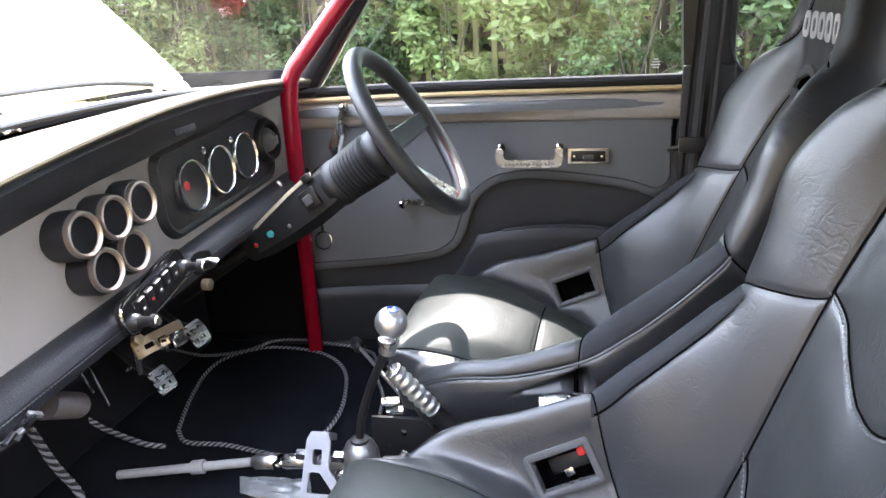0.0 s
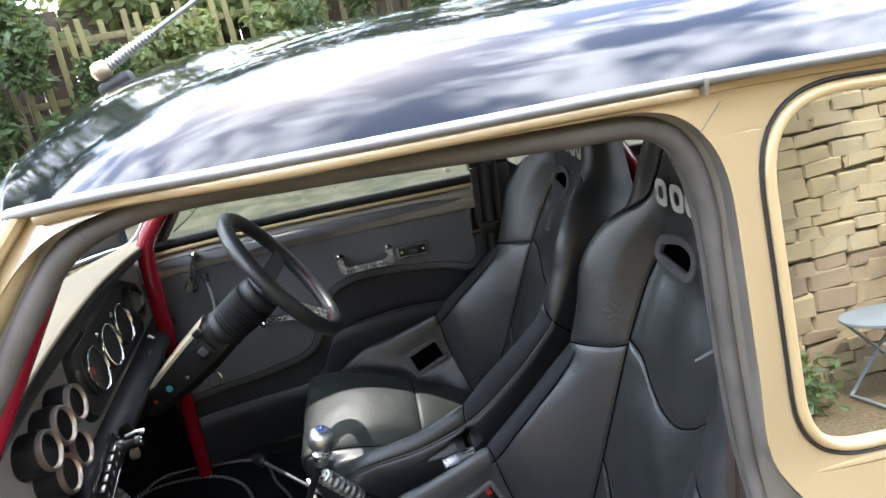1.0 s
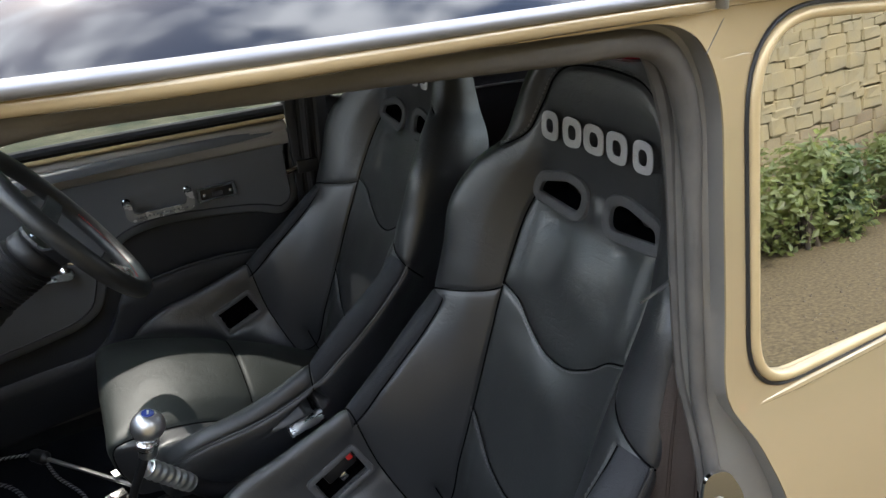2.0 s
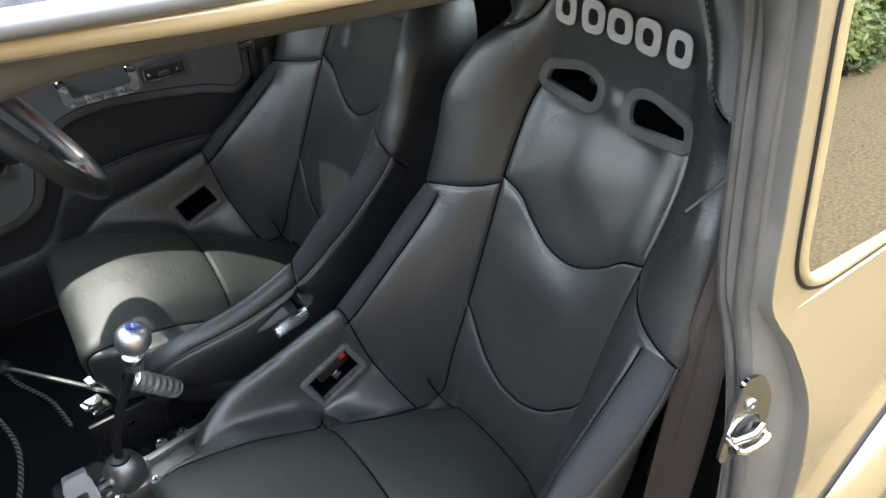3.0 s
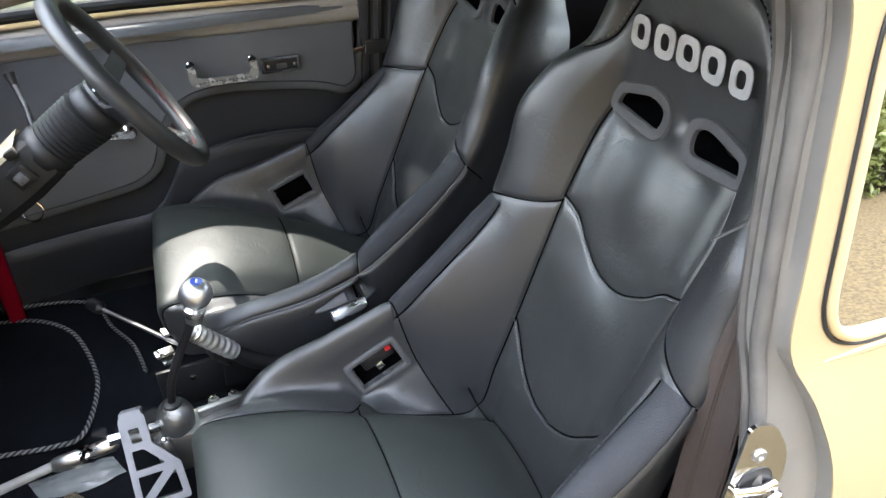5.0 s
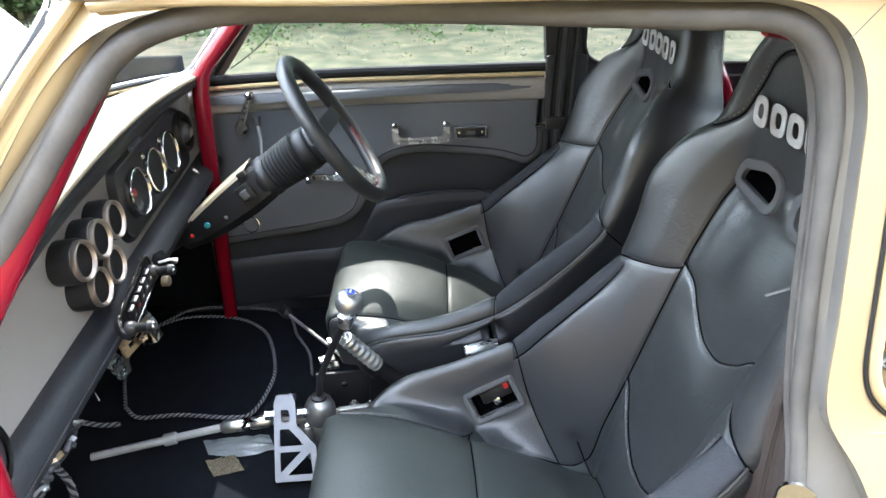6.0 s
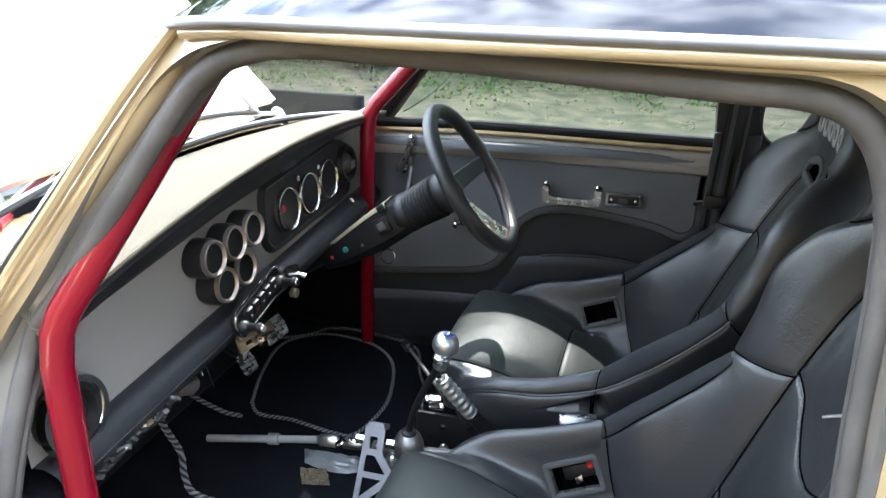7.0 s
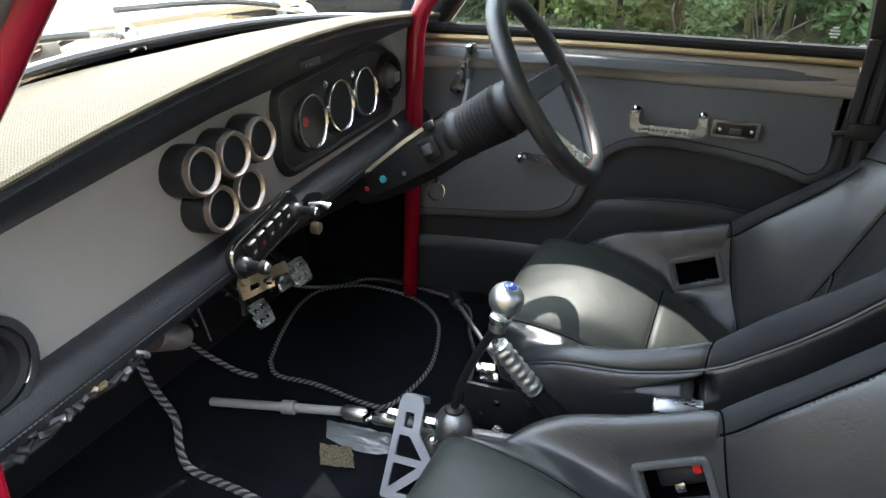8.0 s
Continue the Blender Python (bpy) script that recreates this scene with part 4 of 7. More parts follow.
ys = list(np.linspace(-0.535, 0.55, 49))
rows = []
for y in ys:
    e, b = dash_edge(y), screen_base(max(min(y, 0.54), -0.54))
    f = Vector((b.x + 0.002, y, max(0.94, b.z - 0.012)))
    rows.append([f, f.lerp(e, 0.25) + Vector((0, 0, 0.006)), f.lerp(e, 0.55) + Vector((0, 0, 0.009)), f.lerp(e, 0.85) + Vector((0, 0, 0.007)), e + Vector((-0.008, 0, 0.002)), e])
M_PAD = material("woven_dash_vinyl", (0.135, 0.116, 0.078), 0.65, grain=0.5, grain_size=420, vary=0.35, vary_size=5, spec=0.28)
pad_n, pad_l = M_PAD.node_tree.nodes, M_PAD.node_tree.links
weave, weave_at, weave_mix = pad_n.new("ShaderNodeTexChecker"), pad_n.new("ShaderNodeTexCoord"), pad_n.new("ShaderNodeMixRGB")
weave.inputs["Scale"].default_value = 560
weave.inputs["Color1"].default_value, weave.inputs["Color2"].default_value = (1, 1, 1, 1), (0.62, 0.61, 0.58, 1)
weave_mix.blend_type = "MULTIPLY"
weave_mix.inputs["Fac"].default_value = 1.0
weave_flat = pad_n.new("ShaderNodeMapping")
weave_flat.inputs["Scale"].default_value = (1, 1, 0)
weave_flat.inputs["Location"].default_value = (0, 0, 0.0011)
pad_l.new(weave_at.outputs["Object"], weave_flat.inputs["Vector"])
pad_l.new(weave_flat.outputs["Vector"], weave.inputs["Vector"])
pad_l.new(pad_n["Principled BSDF"].inputs["Base Color"].links[0].from_socket, weave_mix.inputs["Color1"])
pad_l.new(weave.outputs["Color"], weave_mix.inputs["Color2"])
pad_l.new(weave_mix.outputs["Color"], pad_n["Principled BSDF"].inputs["Base Color"])
part("padded_top", grid(rows), M_PAD, dash, "textured vinyl dash top")
part("pad_piping", tube([dash_edge(y) + Vector((0.002, 0, -0.003)) for y in ys], 0.005, 8), M_PAD, dash, "stitched piping along the pad")
rows = []
for y in ys:
    e = dash_edge(y)
    lo = 0.888 + dz(y) - 0.055 * max(0.0, -y - 0.08)
    rows.append([e + Vector((0, 0, -0.006)), e + Vector((0.004, 0, -0.016)), (e.x - 0.004, y, (e.z + lo) / 2), (0.058, y, lo + 0.008), (0.048, y, lo)])
part("upper_roll", grid(rows), M_RAIL, dash, "black vinyl roll under the pad")
rows = [[(0.048, y, 0.890 + dz(y)), (0.046, y, 0.81 + dz(y)), (0.048, y, 0.722 + dz(y))] for y in ys]
part("dash_panel", grid(rows), M_DASH, dash, "plain grey fabric dash panel")
rows = []
for y in ys:
    z = 0.722 + dz(y)
    rows.append([(0.048, y, z), (0.068, y, z + 0.004), (0.088, y, z - 0.004), (0.098, y, z - 0.018), (0.096, y, z - 0.036), (0.08, y, z - 0.044), (-0.06, y, z - 0.05)])
part("lower_rail", grid(rows), M_RAIL, dash, "black padded lower dash rail")
sew = bmesh.new()
for y in np.arange(min(ys) + 0.02, max(ys) - 0.02, 0.0062):
    block(pose(0.0975, y, 0.700 + dz(y)), (0.0016, 0.0040, 0.0013), 0, sew)
part("rail_stitching", sew, M_THREAD, dash, "row of pale grey stitches")
part("badge_plate", block(pose(0.087, 0.10, 0.925, 0, -8, 0), (0.003, 0.06, 0.012), 0.001), M_RAIL, dash, "small black badge strip")
for k in range(4):
    part("badge_mark", block(pose(0.0890, 0.085 + 0.011 * k, 0.924, 0, -8, 0), (0.001, 0.006, 0.0035), 0), M_PLASTIC, dash)

FACE = Vector((1, 0, 0.10)).normalized()


def gauge(name, y, z, x, r, deep, bezel, bezel_mat, needle, label):
    """A round instrument: pod, bezel, sunken dial with ticks, a needle and a glass."""
    m = frame_of((x, y, z), FACE)
    body = part(name, lathe([(r * 1.12, -deep), (r * 1.14, -0.012), (r * 1.08, -0.004), (r * 0.9, -0.004)], m, 36), M_BLACK, dash, label)
    w = bezel
    part("bezel", lathe([(r * 1.02, -0.008), (r * 1.04, -0.001), (r * 1.0, 0.004), (r - w * 0.45, 0.0048), (r - w * 0.9, 0.002), (r - w, -0.001)], m, 44, cap=False), bezel_mat, body, "metal bezel")
    part("dial", lathe([(r - w, -0.010), (0.0004, -0.010)], m, 36), M_DIAL, body)
    for k in range(9):
        a = radians(-135 + 270 * k / 8)
        p = m @ Matrix.Rotation(a, 4, "Z") @ Matrix.Translation((0, (r - w) * 0.80, -0.0095))
        part("tick", block(p, ((r - w) * 0.06, (r - w) * 0.2, 0.0008), 0), M_MARK, body)
    p = m @ Matrix.Rotation(radians(needle), 4, "Z") @ Matrix.Translation((0, (r - w) * 0.3, -0.008))
    part("needle", block(p, ((r - w) * 0.05, (r - w) * 0.8, 0.001), 0), M_REDPLASTIC if r > 0.035 else M_MARK, body)
    cover = part("glass", lathe([(r - w * 0.9, -0.001), (0.0004, 0.001)], m, 32, cap=False), M_LENS, body)
    cover.visible_shadow = False
    return body


for y, z, a in ((-0.163, 0.835, 40), (-0.099, 0.839, -20), (-0.038, 0.844, 15), (-0.136, 0.775, 70), (-0.074, 0.781, -50)):
    gauge("small_gauge", y, z, 0.086, 0.0305, 0.040, 0.0058, M_BEZEL, a, "small round gauge with a wide satin bezel")
# main instrument binnacle
binn = [(0.045, 0.895), (0.045, 0.775), (0.075, 0.745), (0.455, 0.762), (0.46, 0.885), (0.36, 0.92)]
binn_m = Matrix(((0, 0, 1, 0.046), (1, 0, 0, 0), (0, 1, 0, 0), (0, 0, 0, 1)))
bm = bmesh.new()
rings = [[(p.x, p.y, d) for p in offset_loop(round_poly(binn, 0.03, 6), g)] for g, d in ((0.004, 0.0), (0.0, 0.008), (-0.008, 0.012), (-0.014, 0.008))]
grid(rings, bm, True)
join(bm, plate([[Vector((p[0], p[1])) for p in rings[-1]]], Matrix.Translation((0, 0, 0.008)), 0))
bmesh.ops.transform(bm, matrix=binn_m, verts=bm.verts[:])
part("instrument_panel", bm, M_BLACK, dash, "black moulded instrument panel", sharp=50)
for y, a in ((0.135, -60), (0.229, -110), (0.323, 30)):
    gauge("main_gauge", y, 0.815 + 0.063 * y, 0.062, 0.044, 0.012, 0.0045, M_CHROME, a, "large round dial with a thin chrome bezel")
spot = frame_of((0.056, 0.122, 0.826), FACE)
part("warning_disc", lathe([(0.009, 0), (0.008, 0.002), (0.001, 0.0025)], spot, 16), M_REDPLASTIC, dash, "red disc on the dial")
for y in (0.185, 0.280):
    part("panel_lamp", lathe([(0.007, 0), (0.0065, 0.005), (0.003, 0.008)], frame_of((0.056, y, 0.874), FACE), 14), M_CHROME, dash)
vent = part("air_vent", lathe([(0.046, -0.02), (0.047, 0.010), (0.041, 0.018), (0.034, 0.016), (0.030, 0.004), (0.026, 0.0)], frame_of((0.052, 0.425, 0.845), FACE), 32), M_BLACK, dash, "round black eyeball vent")
part("vent_core", lathe([(0.026, 0.0), (0.024, 0.012), (0.016, 0.022), (0.004, 0.026)], frame_of((0.052, 0.425, 0.845), FACE), 24), M_PLASTIC, vent)
for k in range(3):
    part("vent_slat", block(pose(0.079, 0.417 + 0.008 * k, 0.845), (0.004, 0.002, 0.018), 0.0008), M_STEEL, vent)
vent = part("air_vent", lathe([(0.046, -0.02), (0.047, 0.010), (0.041, 0.018), (0.034, 0.016), (0.030, 0.004), (0.002, 0.004)], frame_of((0.060, -0.476, 0.735), FACE), 32), M_BLACK, dash, "round black vent with bright rim")
part("vent_rim", lathe([(0.048, 0.0), (0.056, 0.008), (0.053, 0.019), (0.044, 0.019)], frame_of((0.060, -0.476, 0.735), FACE), 32, cap=False), M_CHROME, vent)

# switch panel below the middle of the dash
sw_m = frame_of((0.100, -0.078, 0.7205), (1, 0, 0.10), (0, -0.22, 1))
switch = part("switch_panel", plate([round_poly([(-0.082, -0.026), (0.082, -0.026), (0.082, 0.026), (-0.082, 0.026)], 0.022, 8)], sw_m, 0.010), M_BLACK, dash, "oval black switch panel with chrome edge", sharp=30)
oval = [sw_m @ Vector((p.x, p.y, 0.010)) for p in round_poly([(-0.082, -0.026), (0.082, -0.026), (0.082, 0.026), (-0.082, 0.026)], 0.022, 8)]
part("chrome_edge", tube(resample(oval, 60), 0.0030, 8, closed=True), M_CHROME, switch)
for k in range(5):
    rocker = part("rocker_switch", block(sw_m @ pose(-0.044 + 0.022 * k, 0.004, 0.014, 12, 0, 0), (0.017, 0.026, 0.010), 0.002), M_BLACK, switch)
    part("rocker_mark", block(sw_m @ pose(-0.044 + 0.022 * k, 0.000, 0.0195, 12, 0, 0), (0.005, 0.004, 0.0006), 0), M_REDPLASTIC if k == 1 else M_MARK, rocker)
    part("rocker_frame", tube([sw_m @ Vector((-0.044 + 0.022 * k + x, 0.004 + y, 0.0115)) for x, y in ((-0.0095, -0.0145), (0.0095, -0.0145), (0.0095, 0.0145), (-0.0095, 0.0145))], 0.0008, 5, closed=True), M_CHROME, switch)
for k in (-1, 1):
    knob_m = sw_m @ Matrix.Translation((0.068 * k, -0.006, 0.010))
    knob = part("switch_knob", lathe([(0.013, 0), (0.012, 0.010), (0.008, 0.014), (0.007, 0.03), (0.010, 0.034), (0.009, 0.042)], knob_m, 18), M_BLACK, switch)
    part("knob_cap", lathe([(0.007, 0.042), (0.006, 0.044), (0.001, 0.044)], knob_m, 16), M_CHROME, knob)
# chrome choke lever and key barrel beside the switches
part("ignition_bracket", plate([round_poly([(-0.03, -0.012), (0.03, -0.02), (0.032, 0.012), (0.0, 0.022), (-0.028, 0.014)], 0.008)], frame_of((0.094, 0.065, 0.708), (1, 0, 0.2)), 0.004), M_CHROME, dash, "bright bracket plate")
part("key_barrel", lathe([(0.010, 0), (0.010, 0.012), (0.007, 0.014), (0.002, 0.014)], frame_of((0.096, 0.062, 0.672), (1, 0, 0)), 16), M_BRASS, dash, "brass key barrel")
part("pull_stalk", tube([(0.105, 0.040, 0.722), (0.122, 0.050, 0.722), (0.132, 0.056, 0.716)], [0.003, 0.003, 0.006], 8), M_STEEL, dash)
# bracket plate hanging below the rail
br_m = frame_of((0.078, -0.055, 0.628), (1, 0, 0.45), (0, 0.12, 1))
brk = part("hanging_bracket", plate([round_poly([(-0.055, -0.014), (0.058, -0.014), (0.058, 0.014), (-0.055, 0.014)], 0.004)] +
           [round_poly([(a, -0.006), (a + 0.022, -0.006), (a + 0.022, 0.002), (a, 0.002)], 0.003) for a in (-0.035, -0.005)], br_m, 0.003), M_BRASS, dash, "slotted brass-coloured bracket", sharp=30)
part("bracket_knob", block(br_m @ pose(0.008, -0.012, 0.020), (0.034, 0.024, 0.026), 0.004), M_CHROME, brk, "square metal knob")
part("bracket_bolt", lathe([(0.010, 0), (0.010, 0.008), (0.004, 0.010)], br_m @ Matrix.Translation((-0.045, 0.014, 0.003)), 6), M_BRASS, brk)
part("bracket_strap", tube([br_m @ Vector((-0.05, 0, 0)), br_m @ Vector((-0.052, -0.035, -0.01))], 0.004, 6), M_BLACK, brk)
# ribbed heater hose and strips under the dash
rib = []
for k in range(49):
    t = k / 48
    rib.append(((0.016 - 0.032 * t, -0.228 + 0.085 * t, 0.613 - 0.056 * t), 0.0165 + 0.0035 * math.cos(k * math.pi / 2)))
part("ribbed_hose", tube([p for p, r in rib], [r for p, r in rib], 14), M_HOSE, dash, "dark brown ribbed heater hose", sharp=80)
for top, low in (((0.004, -0.148, 0.630), (0.004, -0.128, 0.572)), ((0.014, -0.140, 0.638), (0.020, -0.121, 0.546))):
    part("metal_strip", tube([top, low], 0.0022, 6), M_CHROME, dash)
loom_rng = random.Random(5)
for k in range(22):
    y = -0.320 - 0.0085 * k
    part("loom_clip", block(pose(0.094 + 0.010 * loom_rng.random(), y, 0.655 + 0.04 * (y + 0.4) + 0.010 * loom_rng.random(), loom_rng.uniform(-40, 40), loom_rng.uniform(-40, 40), loom_rng.uniform(0, 90)),
         (0.008 + 0.012 * loom_rng.random(), 0.008, 0.005), 0.0015), loom_rng.choice((M_STEEL, M_BLACK, M_BLACK, M_BLACK, M_CHROME, M_BRASS, M_RAIL)), dash)
wire = smooth_path([(0.094, -0.31, 0.662), (0.098, -0.36, 0.654), (0.094, -0.41, 0.656), (0.098, -0.46, 0.648), (0.094, -0.52, 0.648)], 8)
part("wiring_sleeve", tube(wire, 0.005, 8), M_RUBBER_DARK, dash)

# ---- steering ----
AX = Vector((0.842, 0, 0.54)).normalized()
HUB = Vector((0.415, 0.272, 0.886))
wheel = thing("steering_wheel", "black leather rimmed sports steering wheel with red stitching", "steering wheel", HUB)
wm = frame_of(HUB, Vector((0.842, 0.06, 0.54)))
ring = [wm @ Vector((0.155 * math.cos(a), 0.155 * math.sin(a), 0)) for a in np.linspace(0, 2 * math.pi, 96, endpoint=False)]
M_RIM = leather("wheel_rim_leather", (0.026, 0.027, 0.028), 0.46, 0.7, 0.1)
part("rim", tube(ring, 0.0155, 16, closed=True), M_RIM, wheel, "black leather rim")
st = bmesh.new()
for k in range(44):
    a = radians(-100 + 1.9 * k)
    c = wm @ Vector((0.1405 * math.cos(a), 0.1405 * math.sin(a), 0.0048))
    block(frame_of(c, AX) @ Matrix.Rotation(a + 0.5, 4, "Z"), (0.0035, 0.0012, 0.0014), 0, st)
part("red_stitching", st, M_REDPLASTIC, wheel, "row of red cross stitches")
for a in (180, 0, 270):
    ca, sa = math.cos(radians(a)), math.sin(radians(a))
    pts = [(0.03, -0.050), (0.07, -0.040), (0.11, -0.014), (0.148, 0.0)]
    rows = []
    for r, h in pts:
        w = 0.021 - 0.04 * (r - 0.03)
        rows.append([wm @ Vector((r * ca - k * w * sa, r * sa + k * w * ca, h + d)) for k, d in ((-1, 0), (-0.9, 0.003), (0.9, 0.003), (1, 0), (0.9, -0.003), (-0.9, -0.003))])
    if a != 270:
        part("spoke", grid(rows, None, True, True), M_BLACK, wheel, "flat spoke")
        continue
    tip = wm @ Matrix.Translation((0, -0.030, -0.050)) @ Matrix.Rotation(radians(-23), 4, "X")
    blade = [(-0.023, 0.0), (-0.021, -0.06), (-0.026, -0.125), (0.026, -0.125), (0.021, -0.06), (0.023, 0.0)]
    slot = [round_poly([(-0.007, y0), (-0.007, y0 - h), (0.007, y0 - h), (0.007, y0)], 0.006, 5) for y0, h in ((-0.018, 0.026), (-0.056, 0.040))]
    part("spoke", plate([round_poly(blade, 0.006, 4)] + slot, tip, 0.0045), M_BRUSHED, wheel, "slotted bare silver lower spoke", sharp=30)
part("hub_plate", lathe([(0.042, -0.054), (0.045, -0.050), (0.044, -0.045), (0.03, -0.042), (0.001, -0.040)], wm, 32), M_BLACK, wheel)
for k in range(6):
    a = radians(60 * k)
    part("hub_bolt", lathe([(0.0045, 0), (0.004, 0.004), (0.001, 0.0045)], wm @ Matrix.Translation((0.034 * math.cos(a), 0.034 * math.sin(a), -0.046)), 6), M_CHROME, wheel)
wm = frame_of(HUB, AX)
column = thing("steering_column", "black steering column shroud with ribbed rubber boot", "steering column", HUB - AX * 0.2)
prof = [(0.038, -0.052), (0.044, -0.058), (0.046, -0.075), (0.040, -0.082)]
for k in range(9):
    prof += [(0.0475 - 0.0005 * k, -0.086 - 0.0085 * k), (0.043 - 0.0005 * k, -0.0903 - 0.0085 * k)]
prof += [(0.045, -0.165), (0.043, -0.185), (0.036, -0.19)]
part("ribbed_boot", lathe(prof, wm, 36), M_RUBBER_DARK, column, "ribbed black rubber boot", sharp=70)
rows = []
for d, hw, top, low in ((-0.175, 0.040, 0.040, -0.040), (-0.23, 0.043, 0.042, -0.045), (-0.29, 0.041, 0.034, -0.045), (-0.36, 0.034, 0.024, -0.040), (-0.41, 0.026, 0.014, -0.03)):
    rows.append([wm @ Vector((x, y, d)) for x, y in ((-hw, low * 0.6), (-hw, top * 0.4), (-hw * 0.8, top * 0.85), (-hw * 0.4, top), (hw * 0.4, top), (hw * 0.8, top * 0.85), (hw, top * 0.4), (hw, low * 0.6), (hw * 0.6, low), (-hw * 0.6, low))])
part("column_shroud", grid(rows, None, True, True), M_BLACK, column, "black plastic column shroud", sharp=35)
rows = []
for d, w in ((-0.19, 0.020), (-0.26, 0.022), (-0.33, 0.018), (-0.40, 0.004)):
    k = (d + 0.19) / -0.21
    top = 0.043 - 0.028 * k ** 1.3
    rows.append([wm @ Vector((x, top + h, d)) for x, h in ((-w - 0.016, -0.004), (-w - 0.013, 0.003), (w + 0.013, 0.003), (w + 0.016, -0.004))])
M_TAN = material("tan_shroud_cover", (0.42, 0.36, 0.25), 0.55, grain=0.2, vary=0.4, vary_size=20)
part("shroud_strip", grid(rows), M_TAN, column, "pale tan strip along the column top")
# the side of the shroud facing the passenger carries a square switch
near = wm @ Vector((-1, 0, 0)) - wm.translation
side_sign = -1 if near.y < 0 else 1
part("indicator_socket", block(wm @ Matrix.Translation((side_sign * 0.045, 0.006, -0.215)), (0.012, 0.036, 0.034), 0.003), M_BLACK, column)
part("indicator_switch", block(wm @ Matrix.Translation((side_sign * 0.053, 0.006, -0.215)), (0.010, 0.018, 0.018), 0.003), M_PLASTIC, column)
part("top_switch", block(wm @ Matrix.Translation((side_sign * 0.040, 0.040, -0.200)), (0.012, 0.014, 0.018), 0.003), M_BLACK, column)
part("column_button", lathe([(0.0068, 0), (0.006, 0.006), (0.002, 0.007)], frame_of(wm @ Vector((side_sign * 0.036, -0.004, -0.330)), (0, -1, 0)), 16), M_TEAL, column, "small teal button")
part("column_lamp", lathe([(0.005, 0), (0.004, 0.004), (0.001, 0.005)], frame_of(wm @ Vector((side_sign * 0.030, -0.006, -0.375)), (0, -1, 0)), 12), M_REDPLASTIC, column, "tiny red lamp")
part("column_screw", lathe([(0.004, 0), (0.003, 0.002), (0.001, 0.002)], frame_of(wm @ Vector((side_sign * 0.042, -0.012, -0.285)), (0, -1, 0)), 10), M_STEEL, column)
stalk = [Vector((0.255, 0.30, 0.80)), Vector((0.245, 0.36, 0.835)), Vector((0.228, 0.425, 0.850))]
part("indicator_stalk", tube(stalk + [Vector((0.224, 0.436, 0.870))], [0.005, 0.005, 0.006, 0.010], 10), M_BLACK, column, "black indicator stalk")
ring_at = Vector((0.207, 0.318, 0.664))
part("key_ring", tube([ring_at + Vector((0.017 * math.cos(u), 0.004 * math.sin(u), 0.017 * math.sin(u))) for u in np.linspace(0, 2 * math.pi, 28, endpoint=False)], 0.0017, 6, closed=True), M_CHROME, column, "bright split ring below the column")
part("ring_hanger", tube([ring_at + Vector((0, 0, 0.017)), ring_at + Vector((0.004, -0.01, 0.045))], 0.003, 6), M_BLACK, column)
part("lower_column", tube([HUB - AX * 0.40, HUB - AX * 0.62], 0.017, 12), M_BLACK, column)

# ---- bucket seats ----
SPINE = [(0.43, 0.37), (0.398, 0.44), (0.408, 0.489), (0.52, 0.506), (0.65, 0.486), (0.77, 0.440), (0.866, 0.393), (0.903, 0.485), (0.945, 0.60), (0.978, 0.70),
         (1.008, 0.79), (1.040, 0.88), (1.055, 0.935), (1.056, 0.98), (1.053, 1.04), (1.050, 1.10), (1.055, 1.138), (1.080, 1.150)]
EDGE = [(0.43, 0.17, 0.365), (0.402, 0.172, 0.43), (0.413, 0.176, 0.481), (0.53, 0.164, 0.475), (0.65, 0.152, 0.434), (0.765, 0.142, 0.392), (0.852, 0.130, 0.382), (0.885, 0.128, 0.480),
        (0.922, 0.128, 0.595), (0.955, 0.130, 0.70), (0.985, 0.134, 0.785), (1.022, 0.134, 0.877), (1.046, 0.124, 0.938), (1.050, 0.112, 0.984), (1.049, 0.105, 1.042), (1.047, 0.086, 1.10), (1.052, 0.066, 1.138), (1.080, 0.05, 1.150)]
WALL = [(0.465, 0.180, 0.365), (0.442, 0.184, 0.425), (0.462, 0.196, 0.462), (0.535, 0.214, 0.466), (0.652, 0.214, 0.444), (0.755, 0.204, 0.446), (0.82, 0.188, 0.52), (0.86, 0.185, 0.58),
        (0.90, 0.180, 0.645), (0.935, 0.180, 0.725), (0.962, 0.184, 0.803), (0.99, 0.184, 0.886), (1.018, 0.164, 0.946), (1.038, 0.140, 0.992), (1.044, 0.130, 1.046), (1.044, 0.106, 1.101), (1.050, 0.080, 1.139), (1.080, 0.06, 1.150)]
RIDGE = [(0.495, 0.365, 0.198), (0.462, 0.415, 0.205), (0.478, 0.464, 0.220), (0.54, 0.502, 0.234), (0.64, 0.530, 0.236), (0.735, 0.574, 0.228), (0.79, 0.626, 0.220), (0.835, 0.668, 0.218),
         (0.878, 0.710, 0.216), (0.912, 0.750, 0.215), (0.936, 0.82, 0.216), (0.952, 0.896, 0.216), (0.985, 0.957, 0.195), (1.018, 1.000, 0.163), (1.032, 1.050, 0.145),
         (1.036, 1.102, 0.120), (1.047, 1.140, 0.092), (1.080, 1.150, 0.068)]
SHELL = [(0.505, 0.362), (0.485, 0.375), (0.500, 0.38), (0.54, 0.385), (0.65, 0.365), (0.77, 0.345), (0.89, 0.355), (0.95, 0.45), (0.99, 0.56), (1.03, 0.66), (1.065, 0.77),
         (1.10, 0.87), (1.110, 0.94), (1.108, 0.99), (1.10, 1.05), (1.10, 1.10), (1.095, 1.135), (1.085, 1.150)]


